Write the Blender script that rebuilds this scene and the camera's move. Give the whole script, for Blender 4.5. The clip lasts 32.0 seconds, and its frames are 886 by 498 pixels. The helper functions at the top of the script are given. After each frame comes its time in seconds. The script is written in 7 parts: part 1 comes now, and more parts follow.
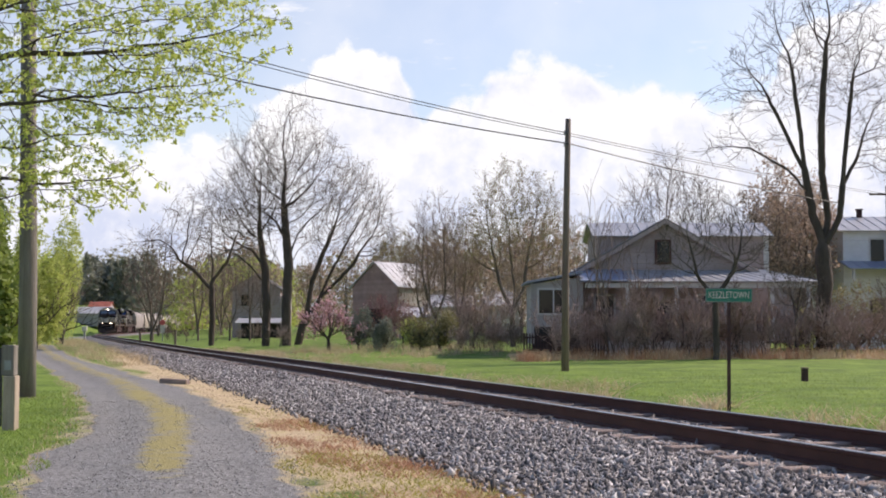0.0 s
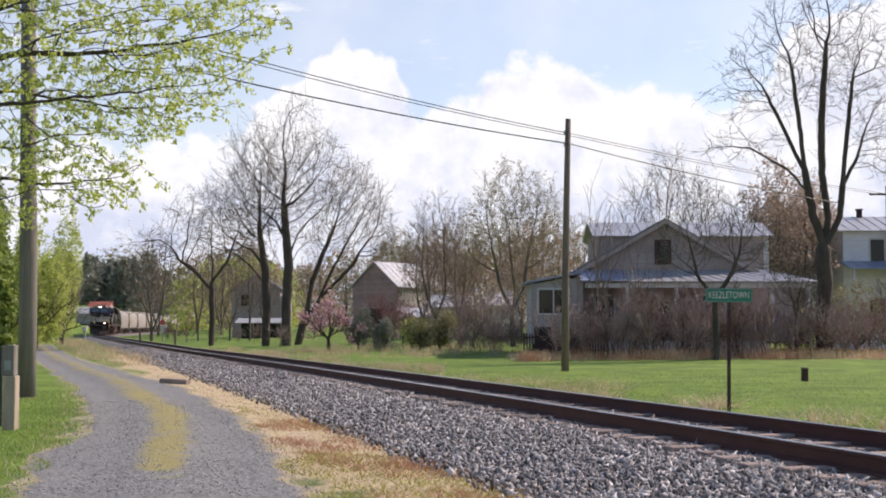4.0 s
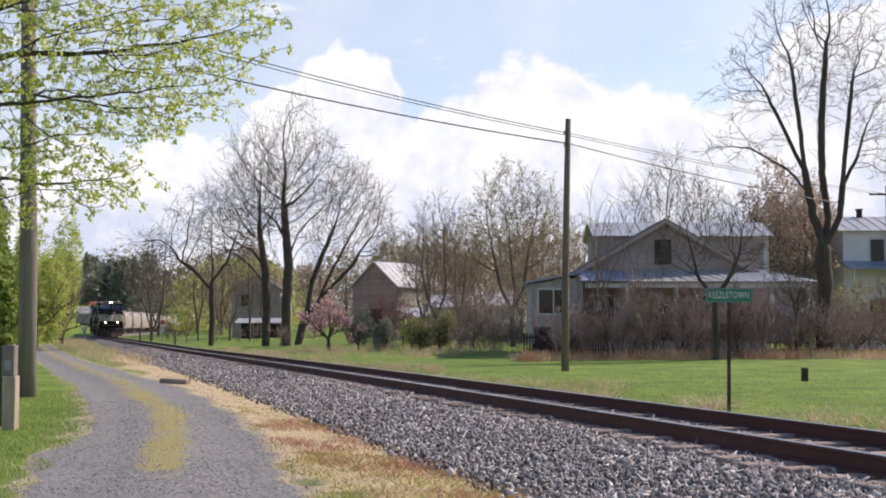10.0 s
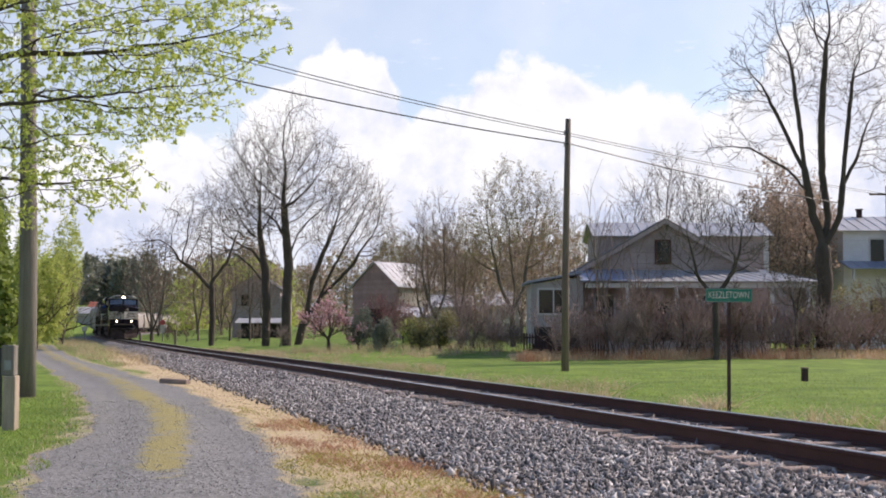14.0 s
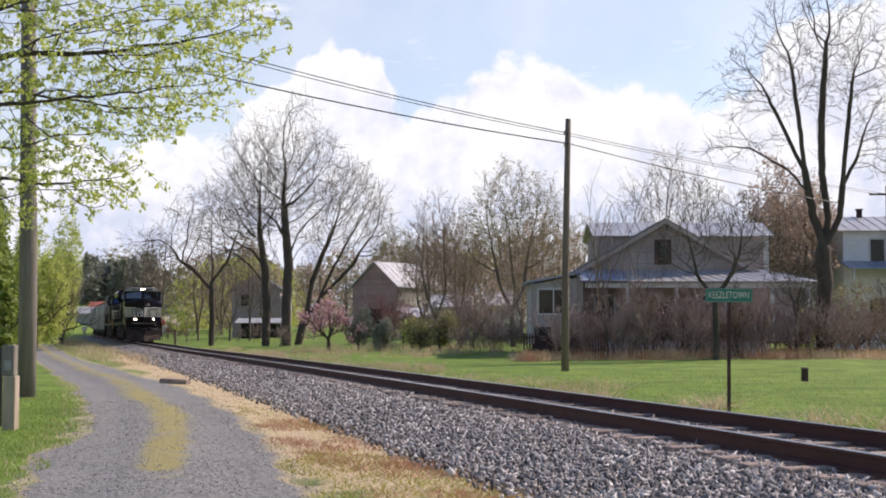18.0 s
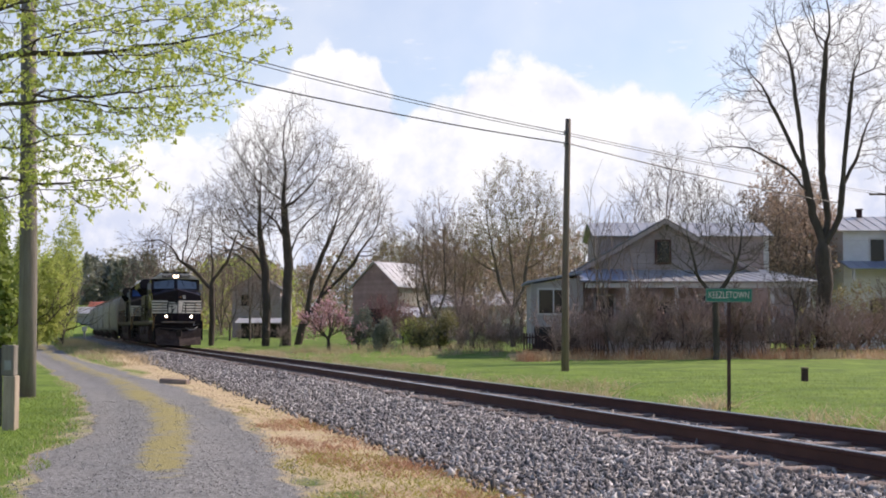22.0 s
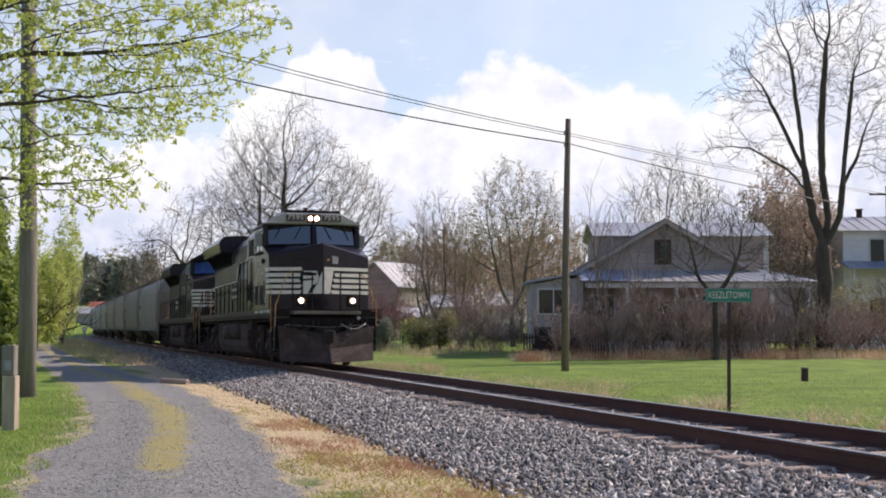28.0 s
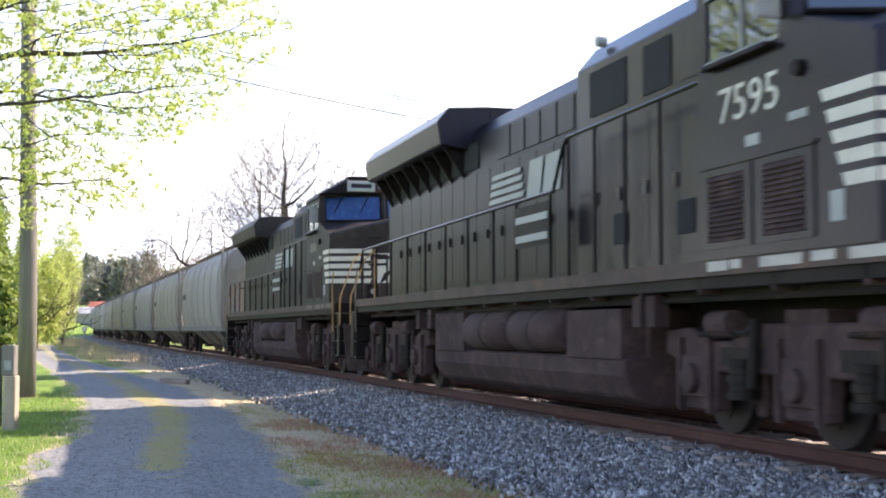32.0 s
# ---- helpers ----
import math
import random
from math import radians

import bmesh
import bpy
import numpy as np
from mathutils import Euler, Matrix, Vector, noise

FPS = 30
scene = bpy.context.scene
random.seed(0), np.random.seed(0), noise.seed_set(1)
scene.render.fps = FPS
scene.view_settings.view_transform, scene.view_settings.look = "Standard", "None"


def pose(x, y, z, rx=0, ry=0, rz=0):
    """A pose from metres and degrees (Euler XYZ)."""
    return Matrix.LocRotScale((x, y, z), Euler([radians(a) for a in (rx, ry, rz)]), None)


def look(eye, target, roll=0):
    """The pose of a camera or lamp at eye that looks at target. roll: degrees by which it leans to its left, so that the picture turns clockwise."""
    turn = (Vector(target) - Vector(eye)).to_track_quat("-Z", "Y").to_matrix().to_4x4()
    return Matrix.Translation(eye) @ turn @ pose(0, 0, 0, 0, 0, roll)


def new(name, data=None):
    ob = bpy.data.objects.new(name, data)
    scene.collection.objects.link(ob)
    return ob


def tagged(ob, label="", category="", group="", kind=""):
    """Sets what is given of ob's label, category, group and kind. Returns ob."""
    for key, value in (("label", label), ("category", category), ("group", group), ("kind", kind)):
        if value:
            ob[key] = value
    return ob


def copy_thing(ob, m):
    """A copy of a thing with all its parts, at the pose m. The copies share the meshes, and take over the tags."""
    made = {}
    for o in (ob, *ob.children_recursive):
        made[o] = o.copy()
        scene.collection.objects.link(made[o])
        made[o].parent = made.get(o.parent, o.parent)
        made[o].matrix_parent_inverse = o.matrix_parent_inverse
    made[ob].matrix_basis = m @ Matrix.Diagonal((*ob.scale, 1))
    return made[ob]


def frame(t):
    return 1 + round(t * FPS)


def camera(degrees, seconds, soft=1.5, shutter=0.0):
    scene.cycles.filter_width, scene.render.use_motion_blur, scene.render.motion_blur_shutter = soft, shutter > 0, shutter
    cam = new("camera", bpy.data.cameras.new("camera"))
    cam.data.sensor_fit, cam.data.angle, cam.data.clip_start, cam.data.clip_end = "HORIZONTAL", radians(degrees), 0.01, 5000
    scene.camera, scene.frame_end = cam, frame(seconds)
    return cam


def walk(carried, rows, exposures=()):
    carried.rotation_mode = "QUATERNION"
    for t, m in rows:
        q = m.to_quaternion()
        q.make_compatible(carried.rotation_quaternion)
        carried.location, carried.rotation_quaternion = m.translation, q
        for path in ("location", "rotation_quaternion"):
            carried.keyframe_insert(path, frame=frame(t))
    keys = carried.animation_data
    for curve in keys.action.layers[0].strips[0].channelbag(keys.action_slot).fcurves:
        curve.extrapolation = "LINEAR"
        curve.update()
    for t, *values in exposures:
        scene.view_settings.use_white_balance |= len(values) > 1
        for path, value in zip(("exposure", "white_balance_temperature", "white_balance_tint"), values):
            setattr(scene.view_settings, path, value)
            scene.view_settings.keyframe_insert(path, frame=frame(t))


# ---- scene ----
# camera: it stands on a low tripod beside the lane and never moves
EYE = 1.42
cam = camera(36.15, 32.0, soft=1.9, shutter=0.4)
CAMERA_POSE = pose(0, 0, EYE, 90 + 3.4586, 0, 0)
walk(cam, [(0.0, CAMERA_POSE), (32.0, CAMERA_POSE)],
     exposures=[(t, e + 0.15, 6600, 20) for t, e in ((0.0, 0.0), (29.0, 0.0), (29.8, 0.08), (30.4, 0.38), (31.0, 0.82), (31.5, 1.12), (32.0, 1.36))])

# sun and sky
SUN = Vector((1.20, 0.765, 1.0)).normalized()
world = bpy.data.worlds.new("sky")
scene.world = world
world.use_nodes = True
wn = world.node_tree.nodes
sky = wn.new("ShaderNodeTexSky")
sky.sky_type = "NISHITA"
sky.sun_disc = False
sky.sun_elevation = math.asin(SUN.z)
sky.sun_rotation = math.atan2(SUN.x, SUN.y)
sky.air_density, sky.dust_density, sky.ozone_density = 1.0, 0.6, 1.5
wn["Background"].inputs["Strength"].default_value = 0.135
world.node_tree.links.new(sky.outputs["Color"], wn["Background"].inputs["Color"])
sun_data = bpy.data.lights.new("sun", "SUN")
sun_data.energy, sun_data.angle, sun_data.color = 4.6, radians(0.6), (1.0, 0.90, 0.77)
sun_lamp = new("sun", sun_data)
sun_lamp.matrix_world = look(SUN * 50, (0, 0, 0))

# ---- materials ----
def nodes_of(name):
    m = bpy.data.materials.new(name)
    m.use_nodes = True
    return m, m.node_tree.nodes, m.node_tree.links


def noise_node(N, L, coord, scale, detail=6.0, rough=0.6):
    n = N.new("ShaderNodeTexNoise")
    n.inputs["Scale"].default_value = scale
    n.inputs["Detail"].default_value = detail
    n.inputs["Roughness"].default_value = rough
    L.new(coord, n.inputs["Vector"])
    return n.outputs["Fac"]


def ramp(N, L, fac, lo, hi, c0=(0, 0, 0, 1), c1=(1, 1, 1, 1)):
    r = N.new("ShaderNodeValToRGB")
    r.color_ramp.elements[0].position, r.color_ramp.elements[1].position = lo, hi
    r.color_ramp.elements[0].color, r.color_ramp.elements[1].color = c0, c1
    L.new(fac, r.inputs["Fac"])
    return r.outputs["Color"]


def mix(N, L, fac, a, b, mode="MIX"):
    n = N.new("ShaderNodeMix")
    n.data_type, n.blend_type = "RGBA", mode
    for key, v in ((0, fac), (6, a), (7, b)):
        if isinstance(v, (int, float)):
            n.inputs[key].default_value = v
        elif isinstance(v, tuple):
            n.inputs[key].default_value = (*v[:3], 1)
        else:
            L.new(v, n.inputs[key])
    return n.outputs[2]


def maths(N, L, op, a, b=0.0, clamp=False):
    n = N.new("ShaderNodeMath")
    n.operation, n.use_clamp = op, clamp
    for key, v in ((0, a), (1, b)):
        if isinstance(v, (int, float)):
            n.inputs[key].default_value = v
        else:
            L.new(v, n.inputs[key])
    return n.outputs[0]


def bump(N, L, height, strength, distance):
    b = N.new("ShaderNodeBump")
    b.inputs["Strength"].default_value, b.inputs["Distance"].default_value = strength, distance
    L.new(height, b.inputs["Height"])
    return b.outputs["Normal"]


def surface(name, c1, c2, big=0.6, fine=18.0, rough=0.7, metal=0.0, relief=0.2, depth=0.01, dirt=None, dirt_amount=0.35, spread=0.0,
            stretch=(1, 1, 1), coat=0.0, gloss=0.4, vary=0.25):
    """A surface of two mingled colours at two scales, with fine relief and patches of dirt. spread: how far pieces differ in tone."""
    m, N, L = nodes_of(name)
    bsdf = N["Principled BSDF"]
    tc = N.new("ShaderNodeTexCoord")
    mp = N.new("ShaderNodeMapping")
    mp.inputs["Scale"].default_value = stretch
    L.new(tc.outputs["Object"], mp.inputs["Vector"])
    co = mp.outputs["Vector"]
    a = noise_node(N, L, co, big)
    f = noise_node(N, L, co, fine, 8.0, 0.7)
    both = maths(N, L, "ADD", maths(N, L, "MULTIPLY", a, 0.6), maths(N, L, "MULTIPLY", f, 0.4))
    col = mix(N, L, ramp(N, L, both, 0.36, 0.64), c1, c2)
    if dirt:
        d = noise_node(N, L, co, big * 2.7, 10.0, 0.72)
        col = mix(N, L, maths(N, L, "MULTIPLY", ramp(N, L, d, 0.48, 0.72), dirt_amount), col, dirt)
    if spread:
        info = N.new("ShaderNodeObjectInfo")
        geo = N.new("ShaderNodeNewGeometry")
        r = maths(N, L, "FRACT", maths(N, L, "ADD", info.outputs["Random"], geo.outputs["Random Per Island"]))
        k = maths(N, L, "ADD", maths(N, L, "MULTIPLY", r, 2 * spread), 1 - spread)
        hsv = N.new("ShaderNodeHueSaturation")
        L.new(k, hsv.inputs["Value"])
        L.new(col, hsv.inputs["Color"])
        col = hsv.outputs["Color"]
    L.new(col, bsdf.inputs["Base Color"])
    rr = maths(N, L, "ADD", maths(N, L, "MULTIPLY", f, vary), rough - vary / 2, True)
    L.new(rr, bsdf.inputs["Roughness"])
    bsdf.inputs["Specular IOR Level"].default_value = gloss
    bsdf.inputs["Metallic"].default_value = metal
    bsdf.inputs["Coat Weight"].default_value = coat
    if relief:
        L.new(bump(N, L, f, relief, depth), bsdf.inputs["Normal"])
    return m


def leaf_surface(name, c1, c2, glow=0.45, rough=0.6):
    """Thin leaves or petals that let part of the light through; every leaf has its own tone."""
    m, N, L = nodes_of(name)
    bsdf = N["Principled BSDF"]
    geo = N.new("ShaderNodeNewGeometry")
    col = mix(N, L, geo.outputs["Random Per Island"], c1, c2)
    L.new(col, bsdf.inputs["Base Color"])
    bsdf.inputs["Roughness"].default_value = rough
    tr = N.new("ShaderNodeBsdfTranslucent")
    L.new(col, tr.inputs["Color"])
    ms = N.new("ShaderNodeMixShader")
    ms.inputs["Fac"].default_value = glow
    L.new(bsdf.outputs[0], ms.inputs[1])
    L.new(tr.outputs[0], ms.inputs[2])
    L.new(ms.outputs[0], N["Material Output"].inputs["Surface"])
    return m


def lamp_surface(name, colour, strength):
    m, N, L = nodes_of(name)
    b = N["Principled BSDF"]
    b.inputs["Emission Color"].default_value = (*colour, 1)
    b.inputs["Emission Strength"].default_value = strength
    return m


def glass_surface(name, tint, rough=0.03):
    m, N, L = nodes_of(name)
    b = N["Principled BSDF"]
    b.inputs["Base Color"].default_value = (*tint, 1)
    b.inputs["Roughness"].default_value = rough
    b.inputs["IOR"].default_value = 1.5
    b.inputs["Specular IOR Level"].default_value = 0.8
    n = noise_node(N, L, N.new("ShaderNodeTexCoord").outputs["Object"], 3.0)
    L.new(bump(N, L, n, 0.05, 0.01), b.inputs["Normal"])
    return m


M = {}
M["steel_dark"] = surface("dark_oily_steel", (0.016, 0.013, 0.012), (0.036, 0.028, 0.024), 1.5, 20, 0.7, 0.2, 0.25, 0.01, (0.09, 0.06, 0.042), 0.5, gloss=0.2)
M["rail_side"] = surface("rusty_rail", (0.07, 0.028, 0.023), (0.112, 0.045, 0.036), 2.0, 30, 0.75, 0.2, 0.3, 0.004)
M["rail_head"] = surface("polished_rail_head", (0.42, 0.40, 0.39), (0.55, 0.53, 0.52), 3.0, 40, 0.3, 0.9, 0.05, 0.002)
M["tie"] = surface("weathered_tie", (0.19, 0.135, 0.112), (0.40, 0.31, 0.26), 1.2, 22, 0.9, 0, 0.6, 0.012, (0.36, 0.31, 0.27), 0.4, 0.4, (1, 6, 6))
M["bed"] = surface("ballast_bed", (0.085, 0.08, 0.078), (0.28, 0.265, 0.26), 9.0, 24, 0.9, 0, 1.0, 0.05, (0.13, 0.095, 0.07), 0.35)
M["stone"] = surface("ballast_stone", (1, 1, 1), (1, 1, 1), 6.0, 40, 0.85, 0, 0.4, 0.006, gloss=0.3)
_n, _l = M["stone"].node_tree.nodes, M["stone"].node_tree.links
_g = _n.new("ShaderNodeNewGeometry")
_c = _n.new("ShaderNodeValToRGB")
_c.color_ramp.elements[0].position, _c.color_ramp.elements[0].color = 0.0, (0.105, 0.096, 0.092, 1)
_c.color_ramp.elements[1].position, _c.color_ramp.elements[1].color = 1.0, (0.66, 0.625, 0.60, 1)
for _p, _v in ((0.4, (0.215, 0.197, 0.19, 1)), (0.65, (0.33, 0.30, 0.282, 1)), (0.85, (0.46, 0.43, 0.415, 1))):
    _c.color_ramp.elements.new(_p).color = _v
_l.new(_g.outputs["Random Per Island"], _c.inputs["Fac"])
_l.new(_c.outputs["Color"], _n["Principled BSDF"].inputs["Base Color"])
M["gravel"] = surface("lane_gravel_stone", (0.22, 0.215, 0.205), (0.40, 0.39, 0.375), 6.0, 40, 0.9, 0, 0.3, 0.004, spread=0.45, gloss=0.25)
M["black_paint"] = surface("black_paint", (0.0085, 0.0065, 0.0095), (0.0140, 0.0110, 0.0160), 0.7, 3, 0.24, 0, 0.004, 0.004, (0.018, 0.015, 0.016), 0.4, 0, (1.6, 1.6, 0.22), gloss=0.42, vary=0.12)
M["black_hood"] = surface("weathered_black_paint", (0.0085, 0.0065, 0.0092), (0.0145, 0.0112, 0.0152), 0.7, 4, 0.32, 0, 0.005, 0.004, (0.020, 0.016, 0.017), 0.4, 0, (1.6, 1.6, 0.22), gloss=0.25, vary=0.14)
M["black_dull"] = surface("dusty_black_paint", (0.012, 0.0095, 0.0095), (0.021, 0.0165, 0.016), 0.7, 12, 0.5, 0, 0.1, 0.005, (0.05, 0.034, 0.028), 0.5, gloss=0.16)
M["sill_grey"] = surface("worn_grey_sill", (0.10, 0.085, 0.072), (0.21, 0.18, 0.155), 1.4, 14, 0.65, 0, 0.12, 0.004, (0.16, 0.075, 0.04), 0.6)
M["sill_dark"] = surface("grimy_sill_edge", (0.055, 0.038, 0.034), (0.12, 0.082, 0.07), 1.4, 14, 0.65, 0, 0.12, 0.004, (0.22, 0.10, 0.055), 0.6, gloss=0.25)
M["plough_steel"] = surface("grimy_plough_steel", (0.030, 0.020, 0.018), (0.058, 0.040, 0.036), 1.2, 16, 0.8, 0, 0.2, 0.01, (0.15, 0.105, 0.088), 0.5, gloss=0.25)
M["underframe"] = surface("dusty_underframe", (0.042, 0.025, 0.024), (0.085, 0.053, 0.050), 1.1, 16, 0.85, 0, 0.3, 0.012, (0.175, 0.112, 0.098), 0.55, gloss=0.2)
M["faded_black"] = surface("faded_dusty_black", (0.027, 0.022, 0.020), (0.047, 0.038, 0.034), 0.7, 10, 0.5, 0, 0.08, 0.005, (0.10, 0.08, 0.062), 0.5, gloss=0.25)
M["wheel"] = surface("wheel_steel", (0.032, 0.022, 0.020), (0.060, 0.042, 0.038), 2.0, 20, 0.7, 0.2, 0.2, 0.006)
M["tread"] = surface("wheel_tread", (0.12, 0.11, 0.1), (0.2, 0.18, 0.17), 3.0, 30, 0.5, 0.8, 0.05, 0.002)
M["white_paint"] = surface("white_paint", (0.62, 0.565, 0.49), (0.78, 0.725, 0.64), 0.8, 14, 0.5, 0, 0.05, 0.003, (0.38, 0.34, 0.29), 0.5)
M["grey_logo"] = surface("off_white_paint", (0.34, 0.335, 0.325), (0.46, 0.455, 0.44), 0.9, 12, 0.55, 0, 0.04, 0.003, (0.3, 0.29, 0.27), 0.5)
M["yellow_paint"] = surface("safety_yellow", (0.34, 0.17, 0.06), (0.48, 0.27, 0.08), 1.8, 20, 0.5, 0, 0.05, 0.003, (0.16, 0.08, 0.05), 0.75)
M["cab_glass"] = glass_surface("cab_glass", (0.012, 0.018, 0.03))
M["cab_glass"].node_tree.nodes["Principled BSDF"].inputs["IOR"].default_value = 2.0
M["blue_shade"] = surface("blue_sun_film", (0.015, 0.045, 0.16), (0.03, 0.08, 0.26), 1.0, 10, 0.25, 0, 0.03, 0.002)
M["headlamp"] = lamp_surface("headlamp_glow", (1.0, 0.82, 0.58), 22.0)
M["ditchlamp"] = lamp_surface("ditch_lamp_glow", (1.0, 0.80, 0.55), 18.0)
# warm halo of the lit lamps, put into a glowing rim disc
M["lamp_halo"] = lamp_surface("lamp_halo_glow", (1.0, 0.50, 0.22), 0.9)
M["hose"] = surface("grey_hose", (0.2, 0.19, 0.19), (0.4, 0.39, 0.38), 3, 30, 0.6, 0, 0.1, 0.003)
M["hopper_grey"] = surface("hopper_grey_paint", (0.27, 0.235, 0.22), (0.35, 0.31, 0.29), 0.45, 6, 0.55, 0, 0.08, 0.006, (0.27, 0.22, 0.17), 0.45, 0.08, (1, 1, 0.3))
M["hopper_tan"] = surface("hopper_tan_paint", (0.26, 0.225, 0.19), (0.33, 0.29, 0.25), 0.45, 6, 0.6, 0, 0.08, 0.006, (0.25, 0.18, 0.13), 0.5, 0.08, (1, 1, 0.3))
M["hopper_end"] = surface("grimy_hopper_end", (0.14, 0.13, 0.12), (0.25, 0.235, 0.21), 0.8, 10, 0.7, 0, 0.1, 0.005, (0.14, 0.08, 0.05), 0.6)
M["pole"] = surface("weathered_pole", (0.12, 0.088, 0.07), (0.23, 0.175, 0.142), 0.8, 16, 0.9, 0, 0.5, 0.02, (0.3, 0.28, 0.25), 0.4, 0, (7, 7, 0.5))
M["pole_near"] = surface("grey_pole_wood", (0.13, 0.115, 0.095), (0.25, 0.225, 0.19), 1.0, 18, 0.9, 0, 0.6, 0.02, (0.33, 0.31, 0.27), 0.45, 0, (8, 8, 0.45))
M["post_wood"] = surface("pale_fence_wood", (0.28, 0.22, 0.16), (0.46, 0.38, 0.29), 1.6, 22, 0.85, 0, 0.4, 0.01, (0.18, 0.15, 0.12), 0.4, 0, (8, 8, 0.8))
M["wire"] = surface("black_wire", (0.03, 0.03, 0.03), (0.06, 0.06, 0.06), 2, 10, 0.6)
M["galvanised"] = surface("galvanised_steel", (0.22, 0.23, 0.23), (0.34, 0.35, 0.35), 3, 25, 0.5, 0.7, 0.08, 0.002)
M["sign_green"] = surface("sign_green", (0.01, 0.16, 0.10), (0.015, 0.20, 0.13), 2, 20, 0.45, 0, 0.03, 0.001, (0.06, 0.16, 0.12), 0.3)
M["sign_red"] = surface("sign_red", (0.5, 0.09, 0.085), (0.6, 0.13, 0.12), 2, 20, 0.5)
M["bark"] = surface("grey_brown_bark", (0.09, 0.07, 0.056), (0.18, 0.145, 0.118), 1.2, 14, 0.95, 0, 0.7, 0.03, (0.2, 0.175, 0.15), 0.35, 0, (3, 3, 0.7))
M["bark_dark"] = surface("dark_bark", (0.05, 0.038, 0.032), (0.11, 0.085, 0.07), 1.2, 14, 0.95, 0, 0.7, 0.03, (0.15, 0.13, 0.11), 0.35, 0, (3, 3, 0.7))
M["twig"] = surface("twigs", (0.16, 0.112, 0.09), (0.28, 0.205, 0.16), 0.8, 6, 0.95, 0, 0.0)
M["twig_red"] = surface("reddish_twigs", (0.15, 0.08, 0.07), (0.24, 0.13, 0.11), 0.8, 6, 0.95, 0, 0.0)
M["brush_twig"] = surface("brush_twigs", (0.24, 0.175, 0.155), (0.44, 0.34, 0.30), 0.8, 6, 0.95, 0, 0.0)
M["leaf_spring"] = leaf_surface("young_yellow_green_leaves", (0.42, 0.50, 0.085), (0.70, 0.76, 0.23), 0.55)
M["leaf_green"] = leaf_surface("fresh_green_leaves", (0.36, 0.42, 0.10), (0.58, 0.62, 0.20), 0.55)
M["leaf_deep"] = leaf_surface("deep_green_leaves", (0.15, 0.21, 0.04), (0.28, 0.35, 0.08), 0.4)
M["leaf_olive"] = leaf_surface("olive_buds", (0.18, 0.17, 0.075), (0.33, 0.30, 0.14), 0.45)
# conifer green greyed and lightened, so distance haze is put into it
M["leaf_dark"] = leaf_surface("hazed_conifer_needles", (0.19, 0.205, 0.155), (0.30, 0.31, 0.235), 0.3)
M["leaf_bronze"] = leaf_surface("bronze_buds", (0.34, 0.26, 0.20), (0.52, 0.40, 0.31), 0.45)
M["blossom"] = leaf_surface("pink_blossom", (0.62, 0.30, 0.33), (0.85, 0.58, 0.60), 0.4)
M["redbud"] = leaf_surface("dusky_red_blossom", (0.22, 0.075, 0.085), (0.36, 0.15, 0.15), 0.35)
M["grass_blade"] = leaf_surface("grass_blades", (0.15, 0.24, 0.045), (0.33, 0.42, 0.10), 0.45)
M["straw_blade"] = leaf_surface("dry_grass_blades", (0.40, 0.30, 0.18), (0.68, 0.55, 0.36), 0.35)
M["verge_blade"] = leaf_surface("yellow_green_blades", (0.26, 0.26, 0.045), (0.46, 0.41, 0.11), 0.4)
M["rust_blade"] = leaf_surface("rusty_dry_weeds", (0.34, 0.165, 0.09), (0.56, 0.33, 0.20), 0.3)
M["siding_grey"] = surface("grey_siding", (0.34, 0.272, 0.255), (0.45, 0.365, 0.345), 0.8, 12, 0.8, 0, 0.1, 0.004, (0.2, 0.18, 0.16), 0.4, 0.06)
M["siding_mauve"] = surface("mauve_grey_siding", (0.33, 0.265, 0.25), (0.43, 0.355, 0.335), 0.8, 12, 0.8, 0, 0.1, 0.004, (0.2, 0.17, 0.16), 0.4, 0.06)
M["siding_pale"] = surface("pale_siding", (0.35, 0.32, 0.305), (0.45, 0.415, 0.40), 0.8, 12, 0.8, 0, 0.08, 0.004, (0.32, 0.31, 0.29), 0.3, 0.05)
M["siding_white"] = surface("white_siding", (0.66, 0.67, 0.68), (0.76, 0.77, 0.78), 0.8, 12, 0.75, 0, 0.06, 0.004, (0.5, 0.5, 0.5), 0.3, 0.04)
M["siding_barn"] = surface("brown_barn_boards", (0.36, 0.22, 0.19), (0.48, 0.315, 0.28), 0.7, 10, 0.9, 0, 0.2, 0.006, (0.16, 0.11, 0.09), 0.4, 0.1)
M["tin_roof"] = surface("bright_tin_roof", (0.42, 0.42, 0.43), (0.58, 0.58, 0.59), 0.7, 9, 0.45, 0.35, 0.06, 0.004, (0.36, 0.3, 0.26), 0.35)
M["blue_roof"] = surface("blue_metal_roof", (0.26, 0.30, 0.40), (0.37, 0.41, 0.50), 0.7, 9, 0.45, 0.2, 0.05, 0.004, (0.3, 0.33, 0.4), 0.3)
M["old_roof"] = surface("dull_old_tin_roof", (0.17, 0.16, 0.155), (0.28, 0.265, 0.255), 0.8, 9, 0.6, 0.2, 0.06, 0.004, (0.2, 0.14, 0.11), 0.4)
M["cream"] = surface("dusty_cream_paint", (0.46, 0.41, 0.365), (0.58, 0.53, 0.475), 1.2, 12, 0.6, 0, 0.06, 0.003, (0.22, 0.18, 0.14), 0.5)
M["red_roof"] = surface("rusty_red_roof", (0.36, 0.10, 0.07), (0.46, 0.15, 0.1), 0.8, 9, 0.7)
M["house_glass"] = glass_surface("house_glass", (0.015, 0.016, 0.02))
